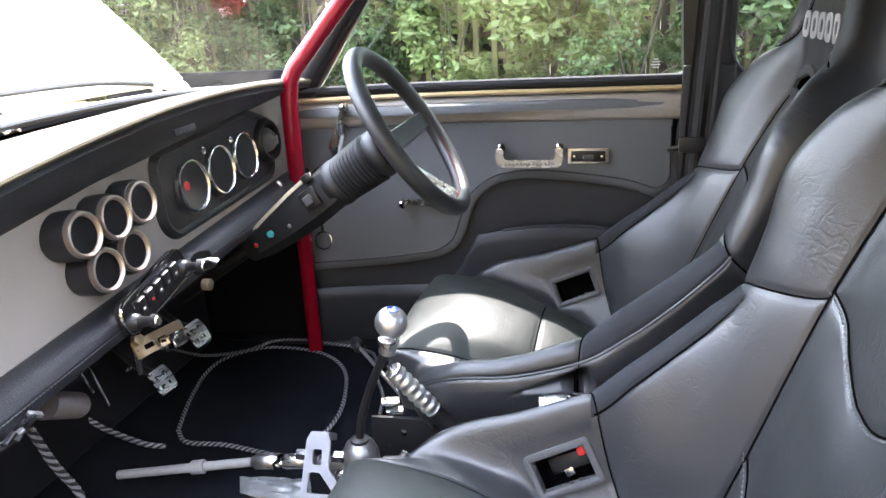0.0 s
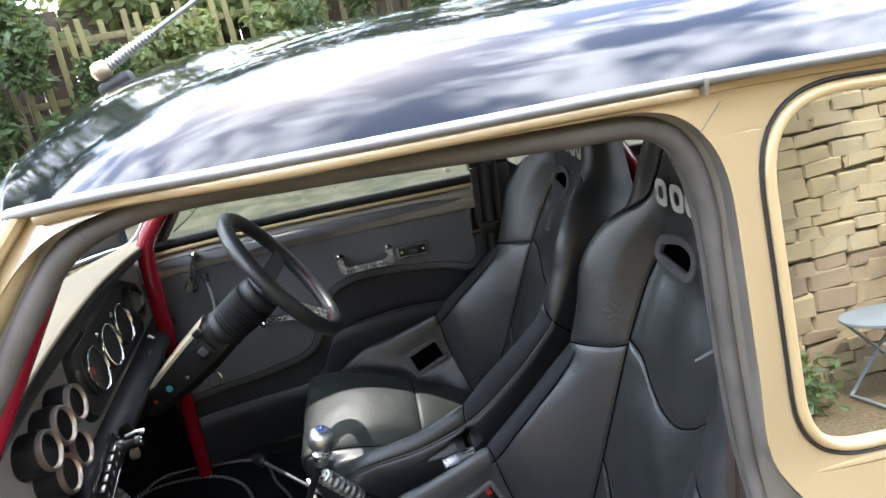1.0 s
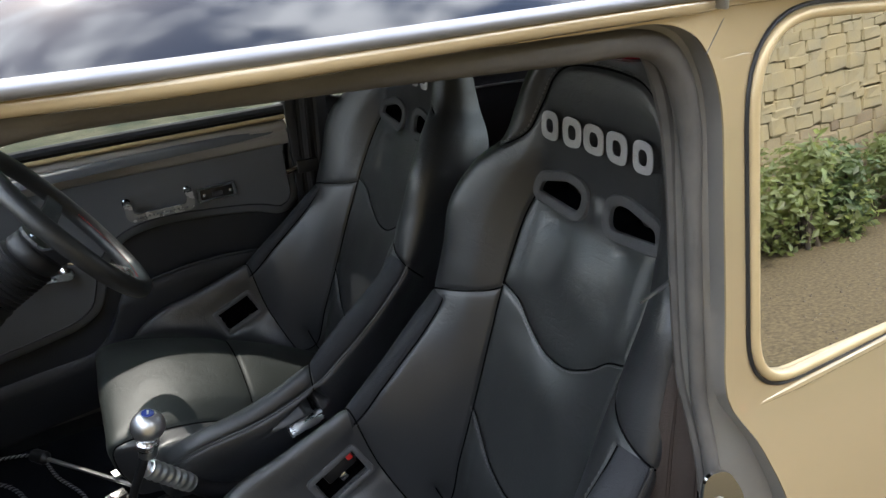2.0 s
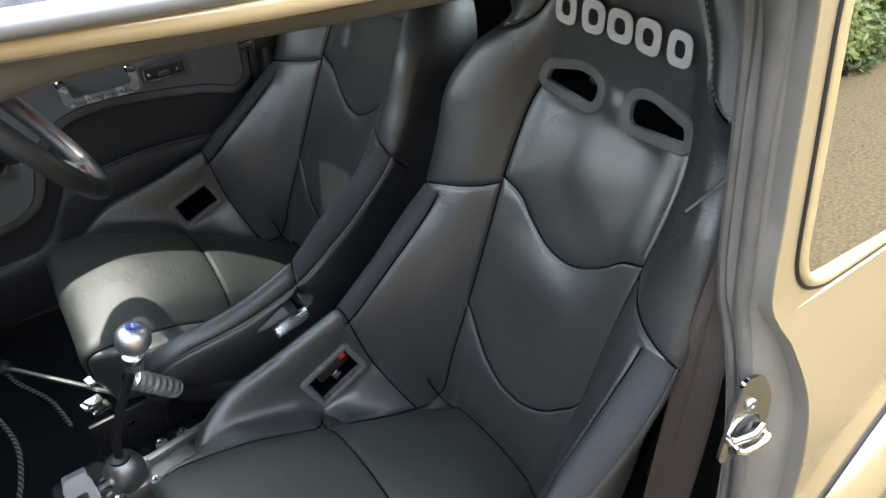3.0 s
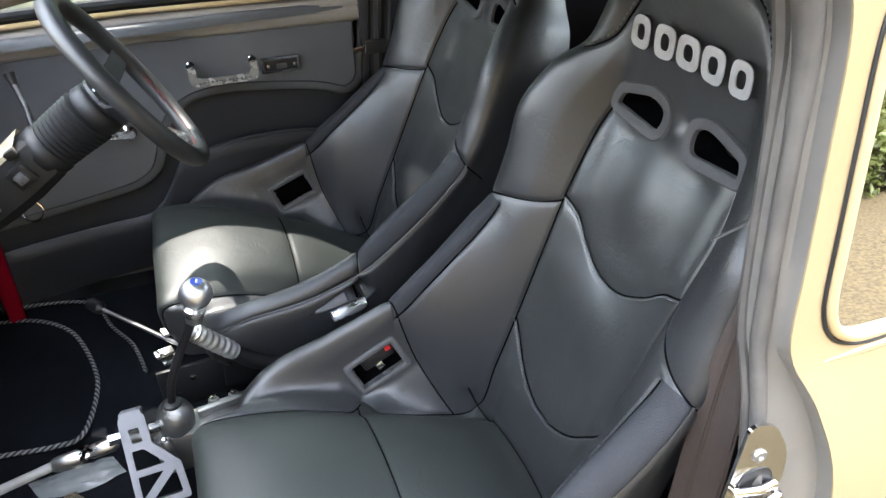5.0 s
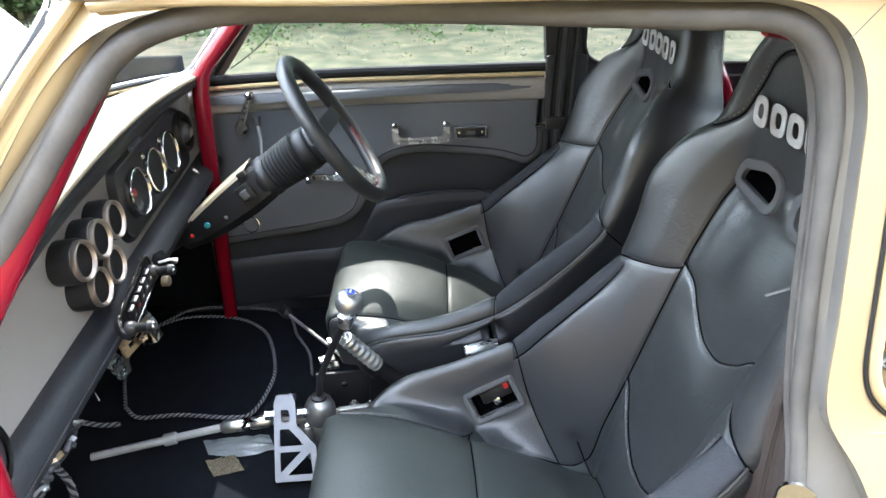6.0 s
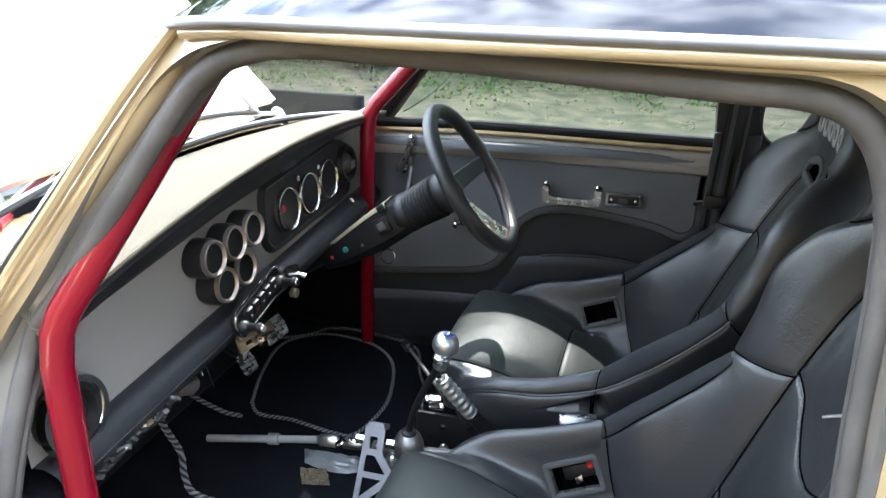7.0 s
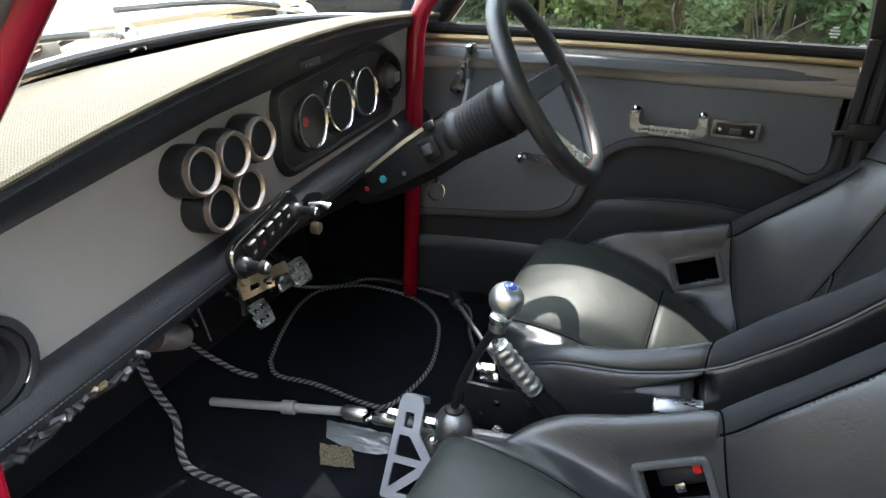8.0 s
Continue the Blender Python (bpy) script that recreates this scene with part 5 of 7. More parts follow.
def spline(nodes, n):
    """Catmull-Rom through an array of nodes along its first axis, n steps between two."""
    a = np.asarray(nodes, float)
    a = np.concatenate([2 * a[:1] - a[1:2], a, 2 * a[-1:] - a[-2:-1]])
    out = []
    for i in range(1, len(a) - 2):
        for j in range(n):
            t = j / n
            out.append(0.5 * (2 * a[i] + (a[i + 1] - a[i - 1]) * t + (2 * a[i - 1] - 5 * a[i] + 4 * a[i + 1] - a[i + 2]) * t * t + (3 * a[i] - a[i - 1] - 3 * a[i + 1] + a[i + 2]) * t ** 3))
    out.append(a[-2])
    return np.array(out)


STEP = 22
half = []
GIRTH = [0.0, 0.1, 0.3] + [0.55] * 7 + [0.5, 0.45, 0.35, 0.25, 0.2, 0.1, 0.0, 0.0]
BULGE = [0, 0, 0, 0, 0, 0.1, 0.4, 0.8, 1.0, 0.7, 0.3] + [0] * 7
WALL = [(x - 0.010 * g, w - 0.010 * g, z + 0.006 * g) for (x, w, z), g in zip(WALL, (0, 0.2, 0.4, 0.6, 0.8, 1, 1, 1, 1, 1, 1, 1, 0.8, 0.5, 0.3, 0, 0, 0))]
for (sx, sz), (ex, ew, ez), (wx, ww, wz), (rx, rz, rw), (bx, bz), o, w in zip(SPINE, EDGE, WALL, RIDGE, SHELL, GIRTH, BULGE):
    pts = [(sx, 0.0, sz), (sx + (ex - sx) * 0.10, ew * 0.36, sz + (ez - sz) * 0.10), (sx + (ex - sx) * 0.42, ew * 0.72, sz + (ez - sz) * 0.42), (ex, ew, ez), (wx, ww, wz), (rx, rw, rz),
           (rx + (bx - rx) * (0.14 - 0.05 * o), rw + 0.020 + 0.012 * o + 0.012 * w, rz + (bz - rz) * (0.14 - 0.05 * o)), (rx + (bx - rx) * 0.5, rw + 0.024 + 0.006 * o - 0.020 * w, rz + (bz - rz) * 0.5), (bx, rw + 0.020 - 0.030 * o - 0.025 * w, bz)]
    half.append(pts)
half = np.array(half)
full = np.concatenate([half[:, :0:-1] * np.array([1, -1, 1]), half], axis=1)
dense = spline(full, STEP)
dense = spline(dense.transpose(1, 0, 2), STEP).transpose(1, 0, 2)
NS, NV = dense.shape[:2]
MID = (NV - 1) // 2


def surf(s, v):
    """A point of the seat's front surface: s counts stations, v columns from the middle."""
    i = min(max(s * STEP, 0), NS - 1.001)
    j = min(max(MID + v * STEP, 0), NV - 1.001)
    a, b = int(i), int(j)
    f, g = i - a, j - b
    return Vector((dense[a, b] * (1 - f) * (1 - g) + dense[a + 1, b] * f * (1 - g) + dense[a, b + 1] * (1 - f) * g + dense[a + 1, b + 1] * f * g))


def seat_line(pairs, n=14):
    """A seam as a smooth run of (station, column) pairs."""
    return [(p.x, p.y) for p in smooth_path([(s, v, 0) for s, v in pairs], n)]


pad_edges, welts, panel_seams, piping = [], [], [], []
for k in (-1, 1):
    pad_edges.append(seat_line([(0.4, 3 * k), (3, 3 * k), (6, 3 * k), (9, 3 * k), (11.0, 3 * k), (11.7, 2.95 * k)], 110))
    panel_seams.append(seat_line([(9.9, 3 * k), (9.45, 4 * k), (9.05, 5.4 * k), (8.9, 7 * k)], 18))
    panel_seams.append(seat_line([(5.5, 3.0 * k), (5.3, 4 * k), (5.0, 5.3 * k), (4.9, 7 * k)], 18))
    welts.append(seat_line([(5.05, 4.75 * k), (6.3, 4.75 * k), (7.7, 4.75 * k), (8.95, 4.75 * k)], 30))
    piping.append(seat_line([(1.2, 6.0 * k), (3, 6.0 * k), (5, 6.0 * k), (7, 6.0 * k), (9, 6.0 * k)], 70))
headrest_seam = seat_line([(12.8, -5.4), (13.0, -4.8), (13.5, -4.1), (14.3, -3.6), (15.0, -3.3), (15.35, -2.6), (15.5, -1.4), (15.55, 0), (15.5, 1.4), (15.35, 2.6), (15.0, 3.3), (14.3, 3.6), (13.5, 4.1), (13.0, 4.8), (12.8, 5.4)], 18)
cushion_seam = seat_line([(4.0, v) for v in (-3, -1, 1, 3)], 45)
fold = seat_line([(6.05, v) for v in (-3.3, -1, 1, 3.3)], 45)
scallops = [seat_line([(10.0, -3), (9.76, -2.1), (9.44, -1.45), (9.2, -0.7), (9.13, 0), (9.2, 0.7), (9.44, 1.45), (9.76, 2.1), (10.0, 3)], 16),
            seat_line([(7.82, -3), (7.55, -2.4), (7.18, -1.45), (6.99, -0.6), (6.96, 0), (6.99, 0.6), (7.18, 1.45), (7.55, 2.4), (7.82, 3)], 16)]
seams = pad_edges + panel_seams + welts + piping + [headrest_seam, cushion_seam, fold] + scallops
du = np.gradient(dense, axis=0)
dv = np.gradient(dense, axis=1)
normal = np.cross(du, dv)
normal /= np.maximum(np.linalg.norm(normal, axis=2, keepdims=True), 1e-9)
if normal[STEP * 3, MID][2] < 0:
    normal = -normal
line_points = [surf(s, v) for line in seams for s, v in line]
tree = KDTree(len(line_points))
for i, p in enumerate(line_points):
    tree.insert(p, i)
tree.balance()
dist = np.array([[tree.find(p)[2] for p in r] for r in dense])
puff = 0.0040 * (1 - np.exp(-(dist / 0.016) ** 1.2))
for axis, reach in ((0, 2), (1, 4)):
    wide_pad = np.concatenate([np.take(puff, [0], axis)] * reach + [puff] + [np.take(puff, [-1], axis)] * reach, axis)
    puff = sum(np.take(wide_pad, range(k, k + puff.shape[axis]), axis) for k in range(2 * reach + 1)) / (2 * reach + 1)
puff -= 0.0036 * np.exp(-(dist / 0.0038) ** 2)
fold_tree = KDTree(len(fold))
for i, (s, v) in enumerate(fold):
    fold_tree.insert(surf(s, v), i)
fold_tree.balance()
fold_dist = np.array([[fold_tree.find(p)[2] for p in r] for r in dense])
puff -= 0.009 * np.exp(-(fold_dist / 0.010) ** 1.3)
ripple = np.array([[noise.noise(Vector(p) * 9) * 0.0022 + noise.noise(Vector(p) * 24) * 0.0006 for p in r] for r in dense])
ripple *= 1 - np.exp(-dist / 0.02)
# broad hollows and swellings of the worn back pad
swell = np.zeros_like(puff)
st, co = np.arange(NS)[:, None] / STEP, np.abs(np.arange(NV)[None, :] - MID) / STEP
for s0, v0, ds, dv0, lift in ((10.5, 0.0, 0.5, 1.1, 0.007), (11.25, 1.5, 0.25, 0.8, -0.004), (8.5, 0.0, 0.55, 1.3, 0.007), (9.4, 1.5, 0.3, 0.7, -0.003),
                              (6.9, 0.0, 0.4, 1.5, -0.004), (11.9, 0.0, 0.35, 0.35, 0.004)):
    swell += lift * np.exp(-((st - s0) / ds) ** 2 - ((co - v0) / dv0) ** 2)
front = dense + normal * (puff + ripple + swell * (1 - np.exp(-dist / 0.020)))[:, :, None]
# the wing is flat round the lap belt slot
SLOT_AT = Vector((0.699, 0.197, 0.4765))
SLOT_U = Vector((0.845, -0.181, 0.503)).normalized()
apart = np.linalg.norm(front[:, MID:] - np.array(SLOT_AT), axis=2)
close = apart < 0.035
cloud = front[:, MID:][close]
SLOT_N = Vector(np.linalg.svd(cloud - cloud.mean(axis=0))[2][2])
SLOT_N = SLOT_N if SLOT_N.y < 0 else -SLOT_N
SLOT_U = (SLOT_U - SLOT_N * SLOT_U.dot(SLOT_N)).normalized()
SLOT_V = SLOT_N.cross(SLOT_U)
SLOT_AT = SLOT_AT + SLOT_N * float(((front[:, MID:][close] - np.array(SLOT_AT)) @ np.array(SLOT_N)).mean())
flip = np.where(np.arange(NV) < MID, -1.0, 1.0)[None, :, None] * np.array([0, 1.0, 0]) + np.array([1.0, 0, 1.0])
local = front * flip - np.array(SLOT_AT)
slot_u, slot_v, slot_n = local @ np.array(SLOT_U), local @ np.array(SLOT_V), local @ np.array(SLOT_N)
out_by = np.maximum(np.maximum(np.abs(slot_u) - 0.050, np.abs(slot_v) - 0.032), 0)
press = np.clip(1 - out_by / 0.026, 0, 1) * (np.abs(slot_n) < 0.05)
press = press * press * (3 - 2 * press)
front = front - (press * slot_n)[:, :, None] * np.array(SLOT_N) * flip
slot_open = (np.abs(slot_u) < 0.041) & (np.abs(slot_v) < 0.0225) & (np.abs(slot_n) < 0.05)


def between(field, s, v):
    """The value of a seat field at a station and column."""
    i = min(max(s * STEP, 0), NS - 1.001)
    j = min(max(MID + v * STEP, 0), NV - 1.001)
    a, b = int(i), int(j)
    f, g = i - a, j - b
    return Vector(field[a, b] * (1 - f) * (1 - g) + field[a + 1, b] * f * (1 - g) + field[a, b + 1] * (1 - f) * g + field[a + 1, b + 1] * f * g)


def skin(s, v):
    """A point of the padded surface."""
    return between(front, s, v)


def stitches(line, shift, bm, long=0.0042, gap=0.0022, thick=0.0008):
    """Single thread stitches lying beside a seam, shifted to one side of it."""
    pts = []
    for i in range(len(line)):
        s, v = line[i]
        s0, v0 = line[max(i - 1, 0)]
        s1, v1 = line[min(i + 1, len(line) - 1)]
        p, n = skin(s, v), between(normal, s, v).normalized()
        t = (skin(s1, v1) - skin(s0, v0)).normalized()
        side = n.cross(t).normalized()
        pts.append((p + side * shift + n * (0.0014 if abs(shift) < 0.001 else 0.0032), n))
    run = 0.0
    for (a, n), (b, m) in zip(pts, pts[1:]):
        d = (b - a).length
        while run < d:
            c = a.lerp(b, run / d)
            e = c + (b - a).normalized() * long
            side = n.cross(b - a).normalized() * thick
            vs = [bm.verts.new(q) for q in (c - side, c + side, e + side, e - side, c.lerp(e, 0.5) + n * thick * 1.6)]
            for q in range(4):
                bm.faces.new((vs[q], vs[(q + 1) % 4], vs[4]))
            run += long + gap
        run -= d
    return bm


HOLE = [(11.58, 0.6), (12.36, 0.55), (12.64, 1.25), (12.2, 2.85), (11.78, 2.9)]


def inside(s, v, poly):
    hit, k = False, len(poly)
    for i in range(k):
        (a, b), (c, d) = poly[i - 1], poly[i]
        if (b > v) != (d > v) and s < (c - a) * (v - b) / (d - b) + a:
            hit = not hit
    return hit


def seat_faces(keep):
    """The part of the seat's surface whose cells keep(s, v) accepts, with the belt openings cut out."""
    bm = bmesh.new()
    made = {}

    def vert(i, j):
        if (i, j) not in made:
            made[i, j] = bm.verts.new(front[i, j])
        return made[i, j]

    for i in range(NS - 1):
        for j in range(NV - 1):
            s, v = (i + 0.5) / STEP, (j + 0.5 - MID) / STEP
            if keep(s, v) and not inside(s, abs(v), HOLE) and not slot_open[i, j]:
                bm.faces.new((vert(i, j), vert(i + 1, j), vert(i + 1, j + 1), vert(i, j + 1)))
    return bm


def hole_frame(poly, sign, deep, width, proud, corner):
    """A moulded surround for a belt opening, lining it to a depth."""
    pts = [(p.x, p.y) for p in round_poly(poly, corner, 7)]
    mid = Vector((0, 0, 0))
    edge = [skin(s, v * sign) for s, v in pts]
    mid = sum(edge, Vector()) / len(edge)
    n = (edge[0] - mid).cross(edge[len(edge) // 3] - mid).normalized()
    ref = Vector(normal[int(pts[0][0] * STEP), MID + int(pts[0][1] * sign * STEP)])
    if n.dot(ref) < 0:
        n = -n
    ax = (edge[0] - mid - n * (edge[0] - mid).dot(n)).normalized()
    ay = n.cross(ax)
    edge = resample(edge, 56)
    flat = [Vector(((p - mid).dot(ax), (p - mid).dot(ay))) for p in edge]
    rise = [(p - mid).dot(n) for p in edge]
    rows = []
    for g, h in ((width * 0.75, -0.004), (width * 0.73, proud * 0.6), (width * 0.60, proud), (-width * 0.02, proud * 1.05), (-width * 0.22, proud * 0.7), (-width * 0.26, -0.002)):
        rows.append([mid + ax * q.x + ay * q.y + n * (r + h) for q, r in zip(offset_loop(flat, g), rise)])
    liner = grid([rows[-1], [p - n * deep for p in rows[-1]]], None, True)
    return grid(rows, None, True), liner


def slot_frame(sign):
    """The flat moulded surround of a lap belt slot and the shade-coloured box behind it."""
    m = Matrix((SLOT_U, SLOT_V, SLOT_N)).transposed().to_4x4()
    m.translation = SLOT_AT
    m = Matrix.Diagonal((1, sign, 1, 1)) @ m
    loop = round_poly([(-0.051, -0.033), (0.051, -0.033), (0.051, 0.033), (-0.051, 0.033)], 0.010, 6)
    rows = []
    for g, h in ((0, -0.003), (-0.0005, 0.0035), (-0.0025, 0.0050), (-0.0085, 0.0050), (-0.0105, 0.0035), (-0.0108, -0.012)):
        rows.append([m @ Vector((p.x, p.y, h)) for p in offset_loop(loop, g)])
    box = [rows[-1], [m @ Vector((p.x, p.y, -0.045)) for p in offset_loop(loop, -0.0108)]]
    box_bm = grid(box, None, True)
    box_bm.faces.new(box_bm.verts[-len(loop):])
    return grid(rows, None, True), box_bm


seat = thing("bucket_seat", "black leather bucket racing seat with silver embroidery", "car seat", (0.75, 0, FLOOR), "front seats")
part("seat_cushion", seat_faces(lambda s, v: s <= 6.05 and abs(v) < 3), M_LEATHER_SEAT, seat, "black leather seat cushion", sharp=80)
part("backrest_pad", seat_faces(lambda s, v: 6.05 < s <= 11.5 and abs(v) < 3), M_LEATHER_PAD, seat, "creased black leather back pad with curved seams", sharp=80)
part("headrest", seat_faces(lambda s, v: s > 11.5), M_LEATHER, seat, "black leather integral headrest", sharp=80)
for k in (-1, 1):
    part("thigh_bolster", seat_faces(lambda s, v: s <= 5 and v * k >= 3), M_LEATHER, seat, sharp=80)
    part("side_bolster", seat_faces(lambda s, v: 5 < s <= 9 and 3 <= v * k < 4.75), M_LEATHER, seat, sharp=80)
    part("bolster_insert", seat_faces(lambda s, v: 5 < s <= 9 and 4.75 <= v * k < 6.0), M_LEATHER_MATT, seat, "matt black suede strip on the bolster", sharp=80)
    part("bolster_side", seat_faces(lambda s, v: 5 < s <= 9 and v * k >= 6.0), M_LEATHER, seat, sharp=80)
    part("shoulder_bolster", seat_faces(lambda s, v: 9 < s <= 11.5 and v * k >= 3), M_LEATHER, seat, sharp=80)
    # opening liners are coloured near black to stand for the shade inside
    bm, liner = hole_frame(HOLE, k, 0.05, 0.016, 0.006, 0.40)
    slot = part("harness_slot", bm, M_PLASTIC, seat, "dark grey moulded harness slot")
    part("slot_liner", liner, M_SHADE, slot)
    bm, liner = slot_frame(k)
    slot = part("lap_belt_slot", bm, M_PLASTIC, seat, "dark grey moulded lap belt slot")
    part("slot_liner", liner, M_SHADE, slot, smooth=False)
# back shell, wrapped behind the pads
rows = []
for i in range(0, NS, 6):
    a, b = Vector(dense[i, 0]), Vector(dense[i, -1])
    j = min(i + 6, NS - 1)
    back_dir = Vector((0.75, 0, -0.65)) if i < STEP * 6 else Vector((1, 0, -0.25))
    rows.append([a.lerp(b, t) + back_dir * 0.035 * math.sin(math.pi * t) ** 0.6 for t in np.linspace(0, 1, 15)])
shell_bm = grid(rows)
gone = [f for f in shell_bm.faces if 0.90 < f.calc_center_median().z < 0.965 and 0.02 < abs(f.calc_center_median().y) < 0.12]
bmesh.ops.delete(shell_bm, geom=gone, context="FACES")
part("back_shell", shell_bm, M_SHELL, seat, "black moulded seat shell", sharp=80)
part("side_mount", block(pose(0.70, -0.21, 0.335), (0.42, 0.006, 0.07), 0.002), M_BLACK, seat)
part("side_mount", block(pose(0.70, 0.21, 0.335), (0.42, 0.006, 0.07), 0.002), M_BLACK, seat)
for line in scallops:
    part("seam_stitching", stitches(line, 0.0035, bmesh.new()), M_THREAD, seat, "fine row of grey stitches")
part("seam_stitching", stitches(headrest_seam, -0.0045, bmesh.new(), 0.0055, 0.0025, 0.0013), M_THREAD, seat, "row of grey stitches round the headrest panel")
for line in piping:
    part("edge_piping", tube([skin(s, v) + between(normal, s, v).normalized() * 0.001 for s, v in line], 0.0024, 7), M_LEATHER, seat)
# thin black tubes paint the groove's shade along every seam
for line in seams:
    part("seam_crease", tube([skin(s, v) + between(normal, s, v).normalized() * 0.0008 for s, v in line], 0.0013, 6), M_SHADE, seat)
for line in welts:
    part("seam_stitching", stitches(line, 0.0035 if line[0][1] < 0 else -0.0035, bmesh.new(), 0.005, 0.0025, 0.0007), M_SEAM, seat)
# embroidered maker's mark as five plain shapes
for k in range(5):
    c = -0.088 + 0.044 * k
    at = surf(14.0, 0)
    rows = []
    for z0 in (1.014, 1.055):
        row = []
        for y0 in (c - 0.0205, c + 0.0205):
            lo = min(((skin(sv, vv), sv, vv) for sv in np.linspace(13, 15, 41) for vv in np.linspace(-4.4, 4.4, 61)), key=lambda q: (q[0].y - y0) ** 2 + (q[0].z - z0) ** 2)[0]
            row.append(lo)
        rows.append(row)
    a, b, d, e = rows[0][0], rows[0][1], rows[1][0], rows[1][1]
    bm = bmesh.new()
    up = Vector((-0.010, 0, 0))
    turn = [2 * math.pi * q / 28 for q in range(28)]
    loops = []
    for half_w, half_h, power in ((0.44, 0.50, 3.2), (0.20, 0.25, 2.6)):
        loop = []
        for u in turn:
            c0, s0 = math.cos(u), math.sin(u)
            x0, y0 = 0.5 + half_w * math.copysign(abs(c0) ** (2 / power), c0), 0.5 + half_h * math.copysign(abs(s0) ** (2 / power), s0)
            loop.append(bm.verts.new(a.lerp(b, x0).lerp(d.lerp(e, x0), y0) + up))
        loops.append(loop)
    for q in range(28):
        bm.faces.new((loops[0][q], loops[0][(q + 1) % 28], loops[1][(q + 1) % 28], loops[1][q]))
    got = bmesh.ops.extrude_face_region(bm, geom=bm.faces[:])
    bmesh.ops.translate(bm, vec=(0.0015, 0, 0), verts=[g for g in got["geom"] if isinstance(g, bmesh.types.BMVert)])
    part("embroidered_mark", bm, M_LOGO, seat, "silver embroidered patch")
seat.location = (0.75, -0.284, FLOOR)
driver_seat = copy_thing(seat, pose(0.719, 0.316, FLOOR + 0.018, 0, 4.26, -1.7))
tagged(driver_seat, "black leather bucket racing seat, partly sunlit, behind the wheel")

# ---- gear lever, linkage, handbrake ----
lever = thing("gear_lever", "bent black gear lever with a ball-shaped alloy knob", "gear lever", (0.36, 0.0, 0.40))
path = smooth_path([(0.366, 0.006, 0.425), (0.375, 0.006, 0.475), (0.400, -0.002, 0.54), (0.428, -0.010, 0.600), (0.434, -0.012, 0.625)], 6)
part("lever_rod", tube(path, 0.0068, 12), M_BLACK, lever, "bent black steel rod")
kt = Vector((0.445, -0.013, 0.655))
km = frame_of(kt, (0.22, -0.03, 1))
part("knob_collar", lathe([(0.013, -0.052), (0.0135, -0.036), (0.016, -0.034), (0.016, -0.028), (0.011, -0.024), (0.010, -0.016)], km, 24), M_BRUSHED, lever, "turned alloy collar")
prof = [(0.010, -0.021)] + [(0.0245 * math.cos(a), 0.0245 * math.sin(a)) for a in np.linspace(-1.05, 1.15, 18)] + [(0.0095, 0.0222), (0.001, 0.0222)]
part("lever_knob", lathe(prof, km, 36), M_SATIN, lever, "round brushed alloy knob", sharp=50)
part("knob_badge", lathe([(0.0092, 0.0222), (0.009, 0.0235), (0.001, 0.024)], km, 24), M_BLUE, lever, "blue enamel knob badge")
part("knob_badge_mark", block(km @ Matrix.Translation((0, 0, 0.0242)), (0.009, 0.003, 0.0006), 0), M_MARK, lever)
linkage = thing("gear_linkage", "exposed cast alloy gear linkage housing with steel rod", "gear linkage", (0.36, 0.0, FLOOR))
bmn = frame_of((0.366, 0.006, 0.40), (0.03, 0, 1))
part("linkage_ball", lathe([(0.020, -0.035), (0.029, -0.025), (0.031, -0.006), (0.030, 0.008), (0.024, 0.022), (0.016, 0.028), (0.014, 0.030)], bmn, 32), M_CAST, linkage, "domed alloy lever housing")
part("ball_gaiter", lathe([(0.0155, 0.028), (0.015, 0.033), (0.009, 0.036), (0.007, 0.036)], bmn, 24), M_RUBBER_DARK, linkage)
part("linkage_housing", block(pose(0.40, 0.005, 0.352), (0.15, 0.060, 0.058), 0.008), M_CAST, linkage, "ribbed cast alloy housing")
for dx, dy in ((-0.055, -0.034), (0.0, -0.034), (0.05, -0.034), (-0.05, 0.032), (0.03, 0.032), (0.065, 0.032)):
    part("housing_lug", lathe([(0.010, -0.03), (0.010, 0.012), (0.007, 0.016), (0.002, 0.016)], pose(0.40 + dx, 0.005 + dy, 0.372), 12), M_CAST, linkage)
    part("housing_bolt", lathe([(0.0055, 0.016), (0.0055, 0.021), (0.001, 0.022)], pose(0.40 + dx, 0.005 + dy, 0.372), 6), M_CHROME, linkage)
part("housing_base", block(pose(0.42, 0.005, 0.308), (0.17, 0.052, 0.036), 0.006), M_CAST, linkage)
part("housing_rail", block(pose(0.455, 0.02, 0.388, 0, 0, 8), (0.11, 0.014, 0.014), 0.003), M_CAST, linkage)
part("housing_tail", block(pose(0.52, 0.005, 0.35), (0.10, 0.045, 0.05), 0.006), M_CAST, linkage)
a, b, c = Vector((-0.077, -0.035, 0.342)), Vector((0.073, -0.017, 0.362)), Vector((0.17, -0.002, 0.372))
part("shift_rod", tube([a, b, c], 0.0078, 12), M_ROD, linkage, "grey steel shift rod")
part("rod_collar", lathe([(0.0085, -0.012), (0.012, -0.011), (0.012, 0.011), (0.0085, 0.012)], frame_of(b, c - b), 14), M_ROD, linkage)
d = Vector((0.29, 0.004, 0.382))
for q, w in ((0.0, 0.0125), (0.45, 0.0125)):
    s0, s1 = c.lerp(d, q), c.lerp(d, q + 0.38)
    part("universal_joint", tube([s0, s0.lerp(s1, 0.15), s0.lerp(s1, 0.85), s1], [0.009, w, w, 0.009], 14), M_BRUSHED, linkage, "bright steel universal joint")
part("joint_yoke", block(frame_of(c.lerp(d, 0.42), d - c), (0.028, 0.013, 0.018), 0.003), M_CHROME, linkage)
